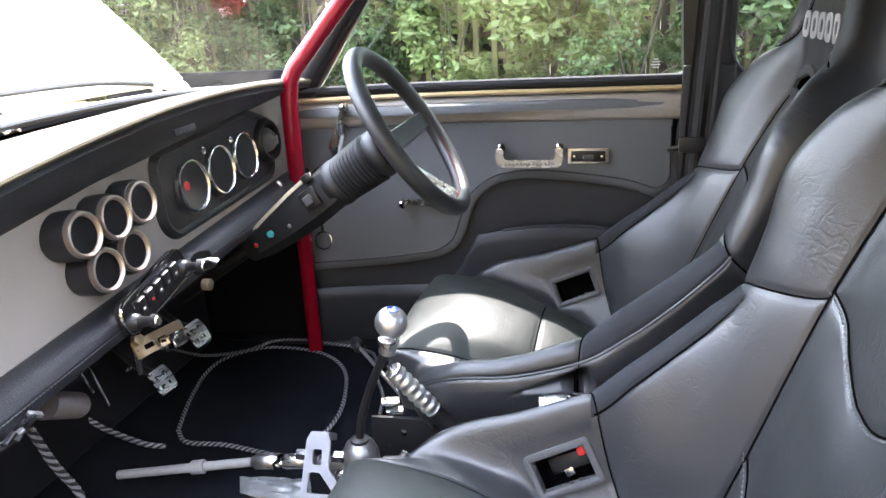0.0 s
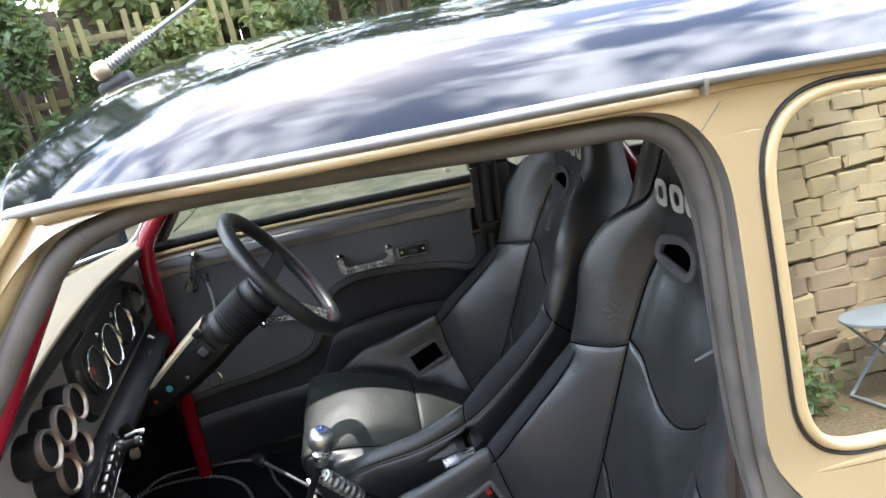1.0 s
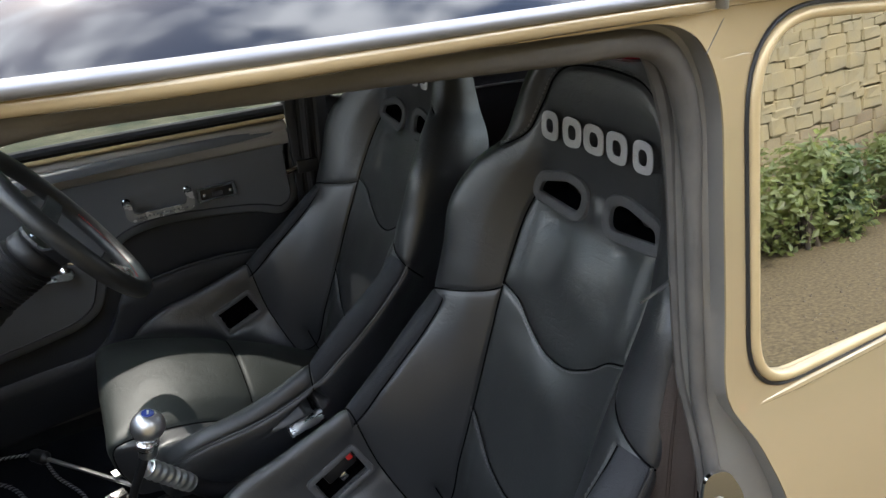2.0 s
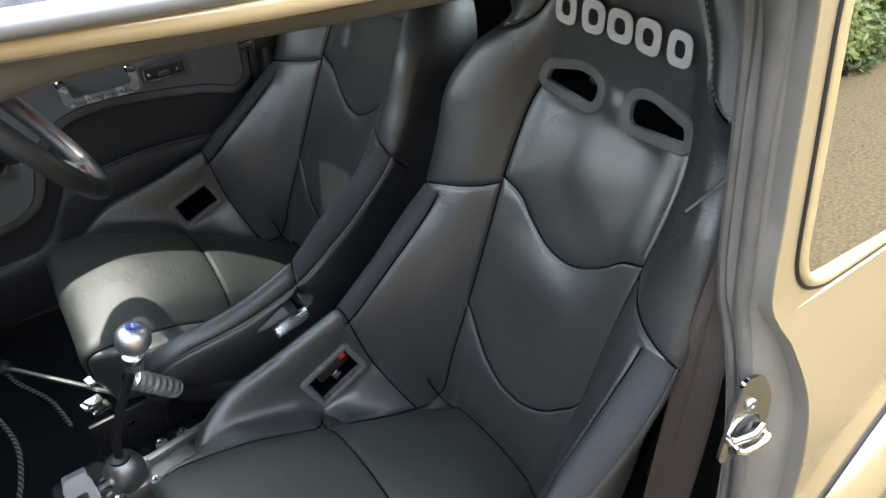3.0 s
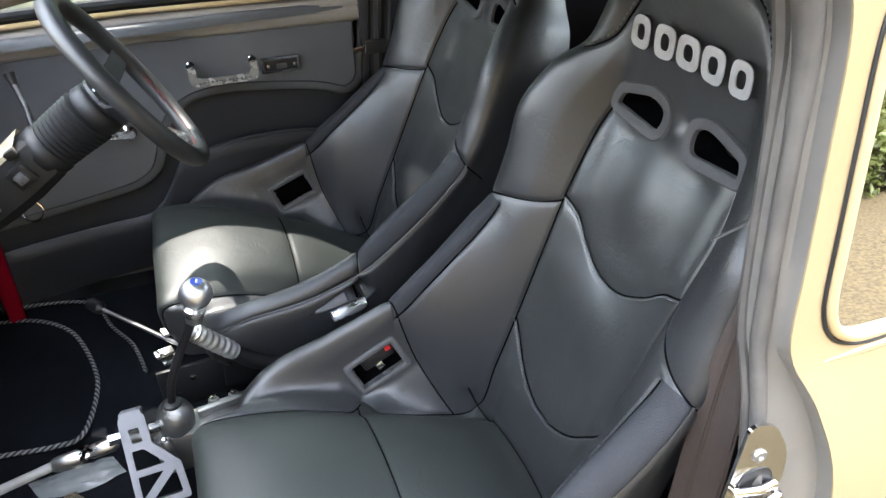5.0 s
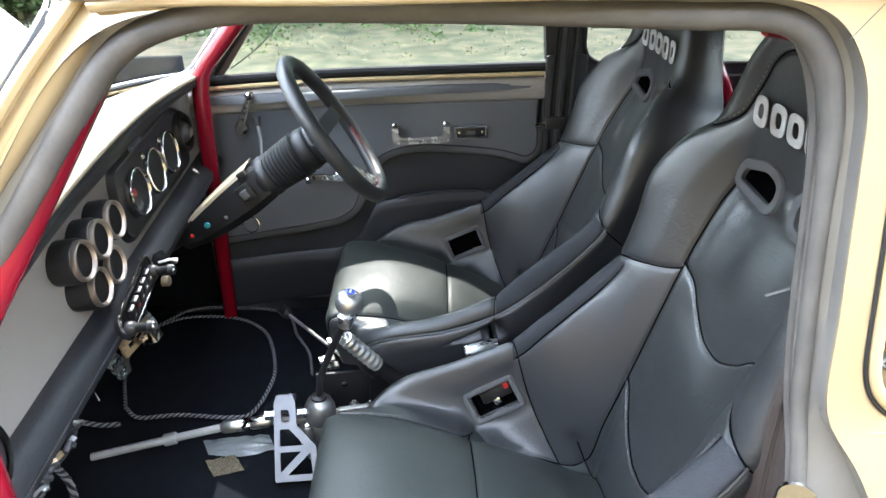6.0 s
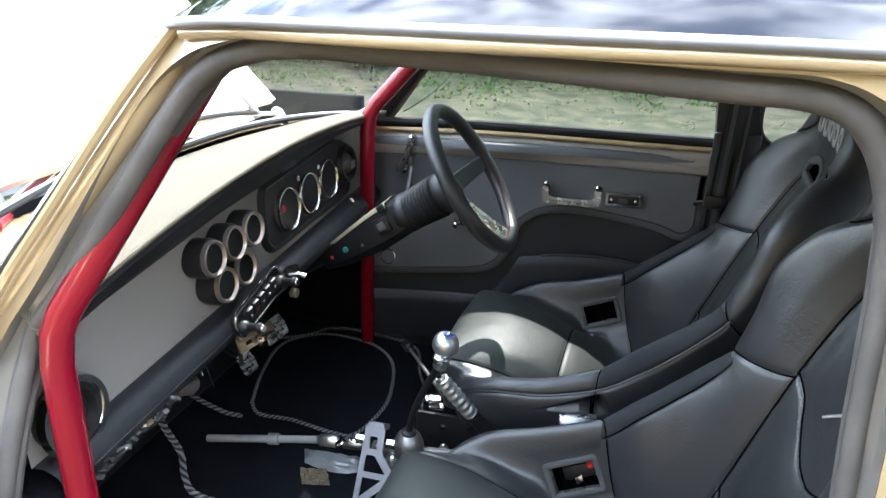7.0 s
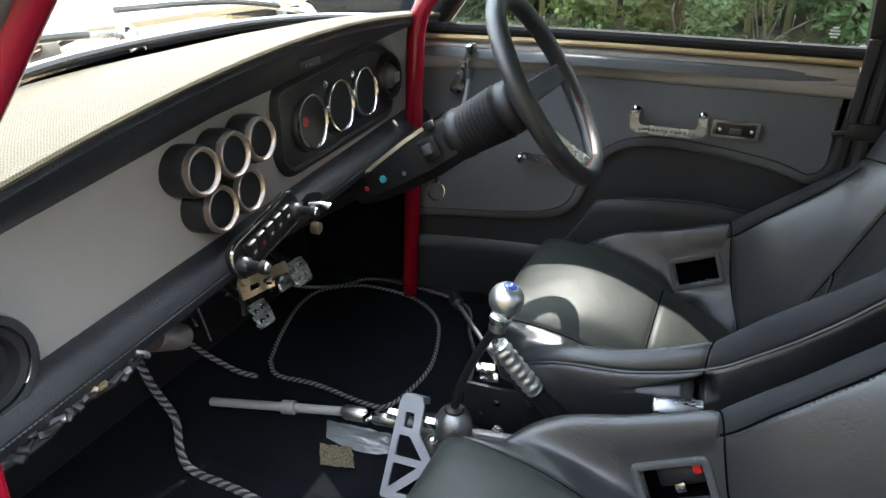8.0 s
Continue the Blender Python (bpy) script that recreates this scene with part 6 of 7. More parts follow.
part("joint_pin", tube([c.lerp(d, 0.42) + Vector((0, -0.016, 0)), c.lerp(d, 0.42) + Vector((0, 0.016, 0))], 0.004, 8), M_CHROME, linkage)
part("joint_end", tube([d, Vector((0.335, 0.006, 0.378))], 0.011, 12), M_CAST, linkage)
# cut-out truss bracket
tm = frame_of((0.304, -0.052, 0.373), (0.04, -0.80, 0.595), (-0.02, 0.595, 0.803))
tz = 0.088
outer_loop = round_poly([(-0.020, tz - 0.012), (-0.013, tz), (0.013, tz), (0.020, tz - 0.012), (0.022, 0.030), (0.058, -0.012), (0.062, -0.073), (-0.020, -0.073)], 0.005, 4)
cuts = [round_poly([(-0.008, 0.060), (0.008, 0.060), (0.010, 0.036), (-0.006, 0.036)], 0.003, 3), round_poly([(-0.010, 0.024), (0.008, 0.024), (0.036, -0.008), (-0.010, -0.008)], 0.003, 3),
        round_poly([(-0.010, -0.019), (0.030, -0.019), (-0.010, -0.057)], 0.003, 3), round_poly([(0.047, -0.022), (0.051, -0.062), (0.004, -0.062)], 0.003, 3)]
part("truss_bracket", plate([outer_loop] + cuts, tm, 0.006), M_ANOD, linkage, "cut-out silver bracket plate", sharp=30)
part("bracket_top", block(tm @ pose(0, tz - 0.006, -0.018), (0.034, 0.012, 0.044), 0.003), M_ANOD, linkage)
for q in (-0.03, 0.032):
    part("bracket_nut", lathe([(0.010, -0.010), (0.010, 0.008), (0.006, 0.012), (0.002, 0.012)], tm @ Matrix.Translation((q, tz - 0.038, -0.012)) @ Matrix.Rotation(radians(90), 4, "Y"), 6), M_CHROME, linkage)
part("bracket_foot", block(tm @ pose(0.02, -0.070, -0.012), (0.08, 0.008, 0.03), 0.002), M_ANOD, linkage)

handbrake = thing("handbrake", "handbrake lever with ribbed alloy grip and black sleeve", "handbrake", (0.52, 0.06, FLOOR))
a, b = Vector((0.424, 0.028, 0.553)), Vector((0.482, 0.058, 0.463))
pts, rad = [], []
for k in range(61):
    t = k / 60
    pts.append(a.lerp(b, t))
    rad.append(0.0150 + 0.0014 * math.cos(t * 7 * 2 * math.pi) if 0.02 < t < 0.98 else 0.010)
part("ribbed_grip", tube(pts, rad, 20), M_SATIN, handbrake, "ribbed alloy grip", sharp=80)
part("release_button", tube([a, a + (a - b).normalized() * 0.012], 0.005, 10), M_CHROME, handbrake)
pts = smooth_path([b, b + (b - a) * 0.25, Vector((0.53, 0.075, 0.41)), Vector((0.60, 0.085, 0.385))], 6)
part("lever_sleeve", tube(pts, [0.0135 + 0.006 * k / len(pts) for k in range(len(pts))], 14), M_RUBBER_DARK, handbrake, "black rubber lever sleeve")
part("brake_base", block(pose(0.60, 0.075, 0.35), (0.12, 0.05, 0.11), 0.006), M_BLACK, handbrake)

# seat runner plates, tunnel clutter
runner = thing("seat_runner", "black steel seat runner with bolts under the driver's seat", "seat rail", (0.42, 0.12, FLOOR))
part("runner_plate", block(pose(0.52, 0.145, 0.345, 0, 0, 3), (0.36, 0.008, 0.09), 0.002), M_BLACK, runner)
part("runner_rail", block(pose(0.46, 0.165, 0.325), (0.20, 0.035, 0.02), 0.003), M_BLACK, runner)
for x, z in ((0.36, 0.375), (0.40, 0.36), (0.37, 0.33)):
    part("runner_bolt", lathe([(0.007, 0), (0.007, 0.006), (0.002, 0.007)], frame_of((x, 0.14, z), (0, -1, 0)), 6), M_CHROME, runner)
for x, y, z in ((0.358, 0.196, 0.384), (0.366, 0.192, 0.368), (0.391, 0.175, 0.342), (0.38, 0.20, 0.43)):
    part("runner_tab", block(pose(x, y, z, 10, 5, 20), (0.034, 0.018, 0.006), 0.001), M_BRUSHED, runner, "bare metal tab")
tilt = thing("seat_lever", "thin steel lever with black grip beside the tunnel", "lever", (0.33, 0.2, 0.4))
pts = [Vector((0.258, 0.318, 0.430)), Vector((0.305, 0.262, 0.428)), Vector((0.40, 0.158, 0.415))]
part("lever_bar", tube(pts, 0.004, 8), M_STEEL, tilt)
part("lever_grip", tube([pts[0] + (pts[0] - pts[1]) * 0.45, pts[0] + (pts[0] - pts[1]) * 0.40, pts[0], pts[0].lerp(pts[1], 0.1)], [0.006, 0.012, 0.0125, 0.006], 10), M_BLACK, tilt)
buckle = thing("belt_buckle", "seat belt buckle in a pale casing with red button", "seat belt", (0.66, 0.05, 0.45))
part("buckle_case", block(frame_of((0.689, 0.046, 0.504), (0.2, -0.75, 0.62), (0.977, 0.0, 0.21)), (0.022, 0.070, 0.012), 0.003), M_BRUSHED, buckle, "bright metal buckle edge")
part("buckle_button", tube([(0.715, 0.024, 0.470), (0.745, 0.022, 0.500)], 0.005, 8), M_REDPLASTIC, buckle, "red strap end")
part("buckle_strap", tube([(0.66, 0.06, 0.49), (0.68, 0.075, 0.42), (0.70, 0.08, 0.34)], 0.014, 8, squash=0.3), M_WEB, buckle)
SLOT = SLOT_AT + Vector((0, -0.284, 0))
slot_m = Matrix((SLOT_U, SLOT_V, SLOT_N)).transposed().to_4x4()
slot_m.translation = SLOT
rb = thing("belt_stalk", "red-tipped belt buckle stalk inside the seat slot", "seat belt", SLOT)
part("stalk_case", block(slot_m @ pose(0.004, 0.002, -0.030), (0.060, 0.024, 0.016), 0.004), M_BLACK, rb)
part("stalk_button", block(slot_m @ pose(0.030, 0.014, -0.014), (0.011, 0.014, 0.010), 0.002), M_REDPLASTIC, rb, "red release button")
part("stalk_tongue", block(slot_m @ pose(0.002, -0.010, -0.016, 0, 0, 8), (0.014, 0.012, 0.006), 0.0015), M_CHROME, rb, "bright tongue slot")

# ---- floor: tunnel, carpets, mats, pedals ----
rows = []
for x in np.linspace(-0.4, 1.1, 16):
    h = 0.004
    rows.append([(x, y, FLOOR + h * max(0.0, 1 - (abs(y) / 0.11) ** 4) + 0.002) for y in np.linspace(-0.115, 0.115, 13)])
lone("floor_tunnel", grid(rows), M_CARPET, "black carpeted tunnel", "floor", "structure")
rows = [[(x, y, FLOOR + 0.001 + 0.002 * noise.noise(Vector((x * 9, y * 9, 0)))) for y in np.linspace(-0.57, 0.57, 40)] for x in np.linspace(-0.42, 1.12, 50)]
lone("floor_carpet", grid(rows), M_CARPET, "black floor carpet", "floor", "structure")


def cord(pts, r, label, parent=None):
    """A twisted cord: four strands wound round a line."""
    line = resample_open(pts, 0.002)
    ob = None
    for k in range(4):
        strand = []
        for i, p in enumerate(line):
            t = (line[min(i + 1, len(line) - 1)] - line[max(i - 1, 0)]).normalized()
            u = (Vector((0, 0, 1)) - t * t.z).normalized()
            a = i * 0.002 / r * 1.3 + 2 * math.pi * k / 4
            strand.append(p + (u * math.sin(a) + t.cross(u) * math.cos(a)) * r * 0.5)
        bm = tube(strand, r * 0.44, 5)
        if parent is not None:
            part("cord_strand", bm, M_CORD if k % 2 == 0 else M_CORD_DARK, parent, label if k == 0 else "")


def resample_open(pts, step):
    p = smooth_path(pts, 12)
    out, carry = [p[0]], 0.0
    for a, b in zip(p, p[1:]):
        d = (b - a).length
        s = step - carry
        while s <= d:
            out.append(a.lerp(b, s / d))
            s += step
        carry = (carry + d) % step
    return out


mat_ob = thing("driver_mat", "black carpet floor mat edged with braided cord", "floor mat", (0.06, 0.3, FLOOR))
mat_loop = [(-0.092, 0.16), (-0.05, 0.125), (0.035, 0.128), (0.15, 0.112), (0.195, 0.125), (0.218, 0.22), (0.214, 0.30), (0.178, 0.417), (0.13, 0.48), (0.07, 0.515), (-0.009, 0.528), (-0.08, 0.52), (-0.15, 0.46), (-0.16, 0.38), (-0.13, 0.26)]
mat_s = [Vector((p.x, p.y)) for p in smooth_path([(x, y, 0) for x, y in mat_loop], 6, True)]
part("mat_carpet", plate([mat_s], Matrix.Translation((0, 0, FLOOR + 0.004)), 0.006), M_CARPET, mat_ob)
cord([(x, y, FLOOR + 0.011) for x, y in mat_loop + mat_loop[:1]], 0.005, "braided edge cord", mat_ob)
carpet_edge = thing("tunnel_carpet", "black carpet piece with thick braided edge cord", "carpet", (0, -0.1, FLOOR))
cord([(-0.085, -0.170, 0.527), (-0.082, -0.150, 0.45), (-0.078, -0.122, 0.37), (-0.066, -0.135, 0.325), (-0.03, -0.153, FLOOR + 0.012), (0.09, -0.165, FLOOR + 0.012), (0.24, -0.20, FLOOR + 0.012)], 0.0075, "thick braided cord", carpet_edge)
cord([(-0.213, 0.05, 0.40), (-0.18, 0.075, 0.35), (-0.12, 0.09, 0.315), (-0.08, 0.10, 0.306)], 0.006, "braided cord", carpet_edge)
cord([(-0.20, 0.18, 0.42), (-0.19, 0.28, 0.42), (-0.17, 0.40, 0.34), (-0.12, 0.50, FLOOR + 0.012), (-0.06, 0.565, FLOOR + 0.012), (0.05, 0.57, FLOOR + 0.012), (0.2, 0.53, FLOOR + 0.012), (0.25, 0.42, FLOOR + 0.012), (0.29, 0.34, FLOOR + 0.012), (0.31, 0.25, FLOOR + 0.012)], 0.0045, "braided cord", carpet_edge)
for at, tilt_x, name in (((-0.042, 0.082, 0.468), 58, "brake_pedal"), ((0.004, 0.146, 0.534), 58, "clutch_pedal")):
    pm = pose(*at, 0, 0, 0) @ frame_of((0, 0, 0), (0.8, -0.05, 0.55)) @ Matrix.Scale(0.82, 4)
    pedal = thing(name, "slotted aluminium pedal on a black arm", "pedal", at, "pedals")
    cut = [round_poly([(x - 0.006, y - 0.0045), (x + 0.006, y - 0.0045), (x + 0.006, y + 0.0045), (x - 0.006, y + 0.0045)], 0.002, 3) for x in (-0.012, 0.012) for y in (-0.014, 0.010)]
    part("pedal_plate", plate([round_poly([(-0.028, -0.030), (0.022, -0.032), (0.030, 0.0), (0.026, 0.028), (-0.024, 0.028)], 0.008, 5)] + cut, pm, 0.006), M_BRUSHED, pedal, "slotted bare aluminium pad", sharp=30)
    part("pedal_arm", tube(smooth_path([pm @ Vector((0, 0.02, -0.004)), pm @ Vector((0, 0.05, -0.03)), pm @ Vector((0, 0.12, -0.05)), pm @ Vector((0, 0.18, -0.05))], 5), 0.007, 8), M_BLACK, pedal)
bag = thing("plastic_bag", "crumpled clear plastic lying by the linkage", "plastic bag", (0.2, 0.02, FLOOR))
rows = []
for x in np.linspace(0, 1, 18):
    rows.append([(0.108 + 0.135 * x + 0.022 * y, 0.046 + 0.008 * x - 0.056 * y * (0.75 + 0.25 * math.sin(3 * x)), FLOOR + 0.008 + 0.010 * abs(noise.noise(Vector((x * 4, y * 4, 2)))) + 0.012 * math.sin(math.pi * x) * math.sin(math.pi * y)) for y in np.linspace(0, 1, 14)])
part("film", grid(rows), M_FOIL, bag)
pad = thing("felt_pad", "frayed tan felt pad on the floor", "pad", (0.18, -0.035, FLOOR))
rows = [[(0.130 + 0.056 * x + 0.028 * y + 0.004 * noise.noise(Vector((x * 7, y * 7, 9))), -0.018 + 0.014 * x - 0.044 * y + 0.004 * noise.noise(Vector((x * 7, y * 7, 3))), FLOOR + 0.012 + 0.004 * noise.noise(Vector((x * 9, y * 9, 5)))) for y in np.linspace(0, 1, 12)] for x in np.linspace(0, 1, 12)]
part("felt", grid(rows), M_SPONGE, pad)

# ---- roll cage ----
cage = thing("roll_cage", "gloss red tubular roll cage", "roll cage", (0.1, 0, FLOOR))
for s, elbow, foot, top in ((-1, (0.128, -0.532, 0.897), (0.122, -0.550, FLOOR), (0.325, -0.440, 1.212)), (1, (0.108, 0.452, 0.965), (0.055, 0.535, FLOOR), (0.33, 0.47, 1.205))):
    e, f, t = Vector(elbow), Vector(foot), Vector(top)
    pts = [f, f.lerp(e, 0.5), f.lerp(e, 0.93), e + (t - e) * 0.03 + (f - e) * 0.015, e.lerp(t, 0.09), e.lerp(t, 0.5), t, t + Vector((0.08, s * 0.012, 0.034)), t + Vector((0.5, s * 0.015, 0.045))]
    part("cage_leg", tube(pts, 0.0185, 16), M_RED, cage, "red painted steel tube")
for s in (-1, 1):
    pts = [Vector((0.90, s * 0.45, 1.20)), Vector((1.08, s * 0.46, 1.15)), Vector((1.25, s * 0.47, 0.95)), Vector((1.40, s * 0.47, 0.60))]
    part("cage_stay", tube(smooth_path(pts, 6), 0.020, 14), M_RED, cage)

# ---- seat belts ----
for s in (-1, 1):
    belt = thing("seat_belt", "dark brown-black webbing belt with steel guide", "seat belt", (1.0, s * 0.55, 0.6), "seat belts")
    y0 = 0.51
    if s < 0:
        line = [(0.985, -y0, 1.12), (0.970, -0.535, 0.98), (0.945, -0.545, 0.88), (0.942, -0.550, 0.78), (0.944, -0.553, 0.66), (0.946, -0.555, 0.50), (0.950, -0.556, 0.34)]
        ws = [0.010, 0.010, 0.012, 0.022, 0.026, 0.027, 0.027]
    else:
        line = [(0.935, 0.535, 1.16), (0.935, 0.55, 1.05), (0.93, 0.56, 0.90), (0.925, 0.562, 0.75), (0.92, 0.56, 0.55), (0.92, 0.56, 0.35)]
        ws = [0.026] * 6
    sm = smooth_path(line, 8)
    rows = []
    for i, p in enumerate(sm):
        w = ws[min(i // 8, len(ws) - 1)] * (1 - (i % 8) / 8) + ws[min(i // 8 + 1, len(ws) - 1)] * ((i % 8) / 8)
        rows.append([p + Vector((k * w * (0.45 if s < 0 else 1), k * w * (-0.9 if s < 0 else 0) - s * (0.003 * math.cos(k * 5) + 0.002 * h), 0)) for k, h in [(q / 8, 0.5 * (q % 2)) for q in range(-8, 9)]])
    bm = grid(rows)
    got = bmesh.ops.extrude_face_region(bm, geom=bm.faces[:])
    bmesh.ops.translate(bm, vec=(0, -s * 0.0015, 0), verts=[g for g in got["geom"] if isinstance(g, bmesh.types.BMVert)])
    part("webbing", bm, M_WEB if s < 0 else M_RAIL, belt)
    if s < 0:
        part("belt_guide", tube(smooth_path([(0.955, -0.52, 0.86), (0.975, -0.50, 0.872), (1.01, -0.50, 0.885), (1.025, -0.53, 0.88), (0.99, -0.55, 0.865)], 6, True), 0.006, 8, closed=True), M_BLACK, belt, "black plastic belt guide")
        part("belt_tongue", tube([(0.985, -0.502, 0.962), (0.955, -0.500, 0.948), (0.922, -0.498, 0.936)], [0.004, 0.0025, 0.0015], 6), M_STEEL, belt)
    else:
        part("belt_anchor", lathe([(0.030, 0), (0.030, 0.018), (0.022, 0.026), (0.002, 0.028)], frame_of((0.935, 0.53, 1.15), (0, -1, 0)), 20), M_BLACK, belt, "black round belt anchor")
        part("belt_tongue", tube([(0.900, 0.578, 0.790), (0.872, 0.582, 0.784)], 0.006, 8), M_CHROME, belt, "bright belt tongue")
        part("belt_clip", block(pose(0.915, 0.55, 0.80), (0.05, 0.01, 0.03), 0.003), M_BLACK, belt)

# ---- rear seat ----
rear = thing("rear_bench", "black vinyl rear bench seat", "car seat", (1.35, 0, 0.45))
for s in (-1, 1):
    part("bench_cushion", block(pose(1.36, s * 0.24, 0.50, 0, 4, 0), (0.40, 0.46, 0.12), 0.04, seg=3), M_VINYL, rear)
    part("bench_back", block(pose(1.57, s * 0.24, 0.73, 0, -16, 0), (0.11, 0.46, 0.42), 0.04, seg=3), M_VINYL, rear)
lone("parcel_shelf", block(pose(1.66, 0, 0.935), (0.22, 1.02, 0.02), 0.004), M_VINYL, "black rear parcel shelf", "shelf", "structure")

# ---- surroundings ----
rng = random.Random(11)
rows = []
xs_g = [-400, -60, -20] + list(np.linspace(-9, 12, 60)) + [25, 60, 400]
ys_g = [-400, -60, -12] + list(np.linspace(-6, 9, 50)) + [14, 60, 400]
for x in xs_g:
    rows.append([(x, y, 0.018 * noise.noise(Vector((x * 0.7, y * 0.7, 0))) + 0.006 * noise.noise(Vector((x * 3, y * 3, 1))) if abs(x) < 15 and -8 < y < 10 else 0.0) for y in ys_g])
lone("ground", grid(rows), M_GRAVEL, "sandy brown gravel drive", "ground", "structure", sharp=180)
vsum, fsum = [], []
for k in range(11000):
    x, y = rng.uniform(-3.5, 5.5), rng.choice((rng.uniform(-3.4, -1.2), rng.uniform(2.0, 7.5)))
    r = rng.uniform(0.003, 0.009)
    c, s = math.cos(k), math.sin(k)
    z = 0.018 * noise.noise(Vector((x * 0.7, y * 0.7, 0))) + 0.006 * noise.noise(Vector((x * 3, y * 3, 1)))
    n = len(vsum)
    vsum += [(x + r * c, y + r * s, z), (x - r * s, y + r * c, z), (x - r * c, y - r * s, z), (x + r * s, y - r * c, z), (x, y, z + r * 0.8)]
    fsum += [(n, n + 1, n + 4), (n + 1, n + 2, n + 4), (n + 2, n + 3, n + 4), (n + 3, n, n + 4)]
me = bpy.data.meshes.new("gravel_stones")
me.from_pydata(vsum, [], fsum)
me.materials.append(material("loose_gravel", (0.085, 0.066, 0.040), 0.9, grain=0.6, grain_size=80, vary=0.5, vary_size=20, island=0.3))
tagged(new("gravel_stones", me), "loose sandy gravel stones", "gravel", kind="stuff")


def leaves(count, spots, size, name, mat, parent, thing_rng, droop=0.4):
    """A crown of folded leaves strewn over clumps."""
    vs, fs = [], []
    for _ in range(count):
        c, r = thing_rng.choice(spots)
        d = Vector((thing_rng.gauss(0, 1), thing_rng.gauss(0, 1), thing_rng.gauss(0, 1))).normalized()
        p = Vector(c) + d * r * thing_rng.uniform(0.55, 1.05)
        a = Vector((thing_rng.gauss(0, 1), thing_rng.gauss(0, 1), thing_rng.gauss(0, 0.5) - droop)).normalized()
        side = a.cross(d + Vector((0.01, 0.02, 0.3))).normalized()
        up = side.cross(a)
        s = size * thing_rng.uniform(0.6, 1.5)
        n = len(vs)
        vs += [p, p + a * s * 0.5 + side * s * 0.24 + up * s * 0.06, p + a * s, p + a * s * 0.5 - side * s * 0.24 + up * s * 0.06]
        fs += [(n, n + 1, n + 2), (n, n + 2, n + 3)]
    mesh = bpy.data.meshes.new(name)
    mesh.from_pydata([tuple(v) for v in vs], [], fs)
    mesh.materials.append(mat)
    ob = new(name, mesh)
    ob.parent = parent
    m = parent.matrix_basis.inverted()
    mesh.transform(m)
    return ob


def bush(name, at, spread, height, count, size, mat, label, seed, blooms=0):
    r = random.Random(seed)
    ob = thing(name, label, "bush", at)
    base = Vector(at)
    spots = []
    for k in range(int(10 + height * 9)):
        z = height * r.uniform(0.06, 1.0)
        w = spread * (0.55 + 0.45 * math.sin(math.pi * min(1, z / height * 0.8 + 0.15)))
        spots.append((base + Vector((r.uniform(-w, w), r.uniform(-w, w) * 0.6, z)), r.uniform(0.10, 0.26) * (0.6 + height * 0.25)))
    for k in range(5):
        c = r.choice(spots)[0]
        pts = smooth_path([base + Vector((r.uniform(-0.1, 0.1), r.uniform(-0.05, 0.05), -0.03)), base.lerp(c, 0.5) + Vector((r.uniform(-0.1, 0.1), 0, 0.1)), c], 4)
        part("stem", tube(pts, [0.012 * (1 - 0.8 * i / len(pts)) + 0.003 for i in range(len(pts))], 6), M_STEM, ob)
    leaves(count, spots, size, "crown", mat, ob, r)
    for k in range(blooms):
        c, rr = r.choice(spots)
        leaves(60, [(c + Vector((0, -rr, rr * 0.4)), 0.07)], 0.035, "flower_head", M_BLOOM, ob, r)
    return ob


# fence and hedge beyond the car
fence = thing("cane_fence", "yellow-green upright pale fence in front of dark boards", "fence", (0.5, 7.9, 0))
pale = bmesh.new()
pale_me = bpy.data.meshes.new("fence_pale")
block(Matrix.Translation((0, 0, 1.0)), (0.075, 0.02, 2.0), 0.008, pale, 1)
pale.to_mesh(pale_me)
pale.free()
pale_me.materials.append(M_CANE)
for k in range(84):
    ob = new("fence_pale", pale_me)
    ob.parent = fence
    ob.matrix_basis = pose(-9.3 + 0.21 * k + rng.uniform(-0.02, 0.02), rng.uniform(-0.02, 0.02), -0.02 + rng.uniform(-0.06, 0.04), rng.uniform(-1, 1), rng.uniform(-1.5, 1.5), rng.uniform(-6, 6))
for z in (0.45, 1.1, 1.75):
    part("fence_rail", block(pose(0.0, 7.93, z), (18.5, 0.05, 0.08), 0.006), M_CANE, fence)
board_me = bpy.data.meshes.new("fence_board")
bm = block(Matrix.Translation((0, 0, 1.1)), (0.145, 0.02, 2.2), 0.004, None, 1)
bm.to_mesh(board_me)
bm.free()
board_me.materials.append(M_WOOD)
dark = thing("board_fence", "weathered dark brown board fence", "fence", (0.5, 8.6, 0))
for k in range(150):
    ob = new("fence_board", board_me)
    ob.parent = dark
    ob.matrix_basis = pose(-11.2 + 0.152 * k, 0.012 * (k % 2), -0.03 + rng.uniform(-0.01, 0.02), 0, rng.uniform(-0.4, 0.4), 0)
for k in range(19):
    x = -8.2 + 0.92 * k + rng.uniform(-0.25, 0.25)
    h = rng.uniform(1.5, 3.2)
    bush("hedge_bush", (x, 7.35 + rng.uniform(-0.35, 0.3), 0), rng.uniform(0.45, 0.75), h, int(1900 * h), rng.uniform(0.06, 0.125), rng.choice((M_LEAF, M_LEAF, M_LEAF_PALE)),
         "leafy green shrub along the fence", 100 + k, blooms=3 if x < -2.2 else 0)
for k in range(10):
    x = -8.5 + 1.9 * k
    bush("tall_shrub", (x, 9.0 + rng.uniform(-0.3, 0.4), 0), 1.3, rng.uniform(5.8, 7.8), 8000, 0.19, rng.choice((M_LEAF, M_LEAF_PALE)), "tall green shrub behind the fence", 300 + k)
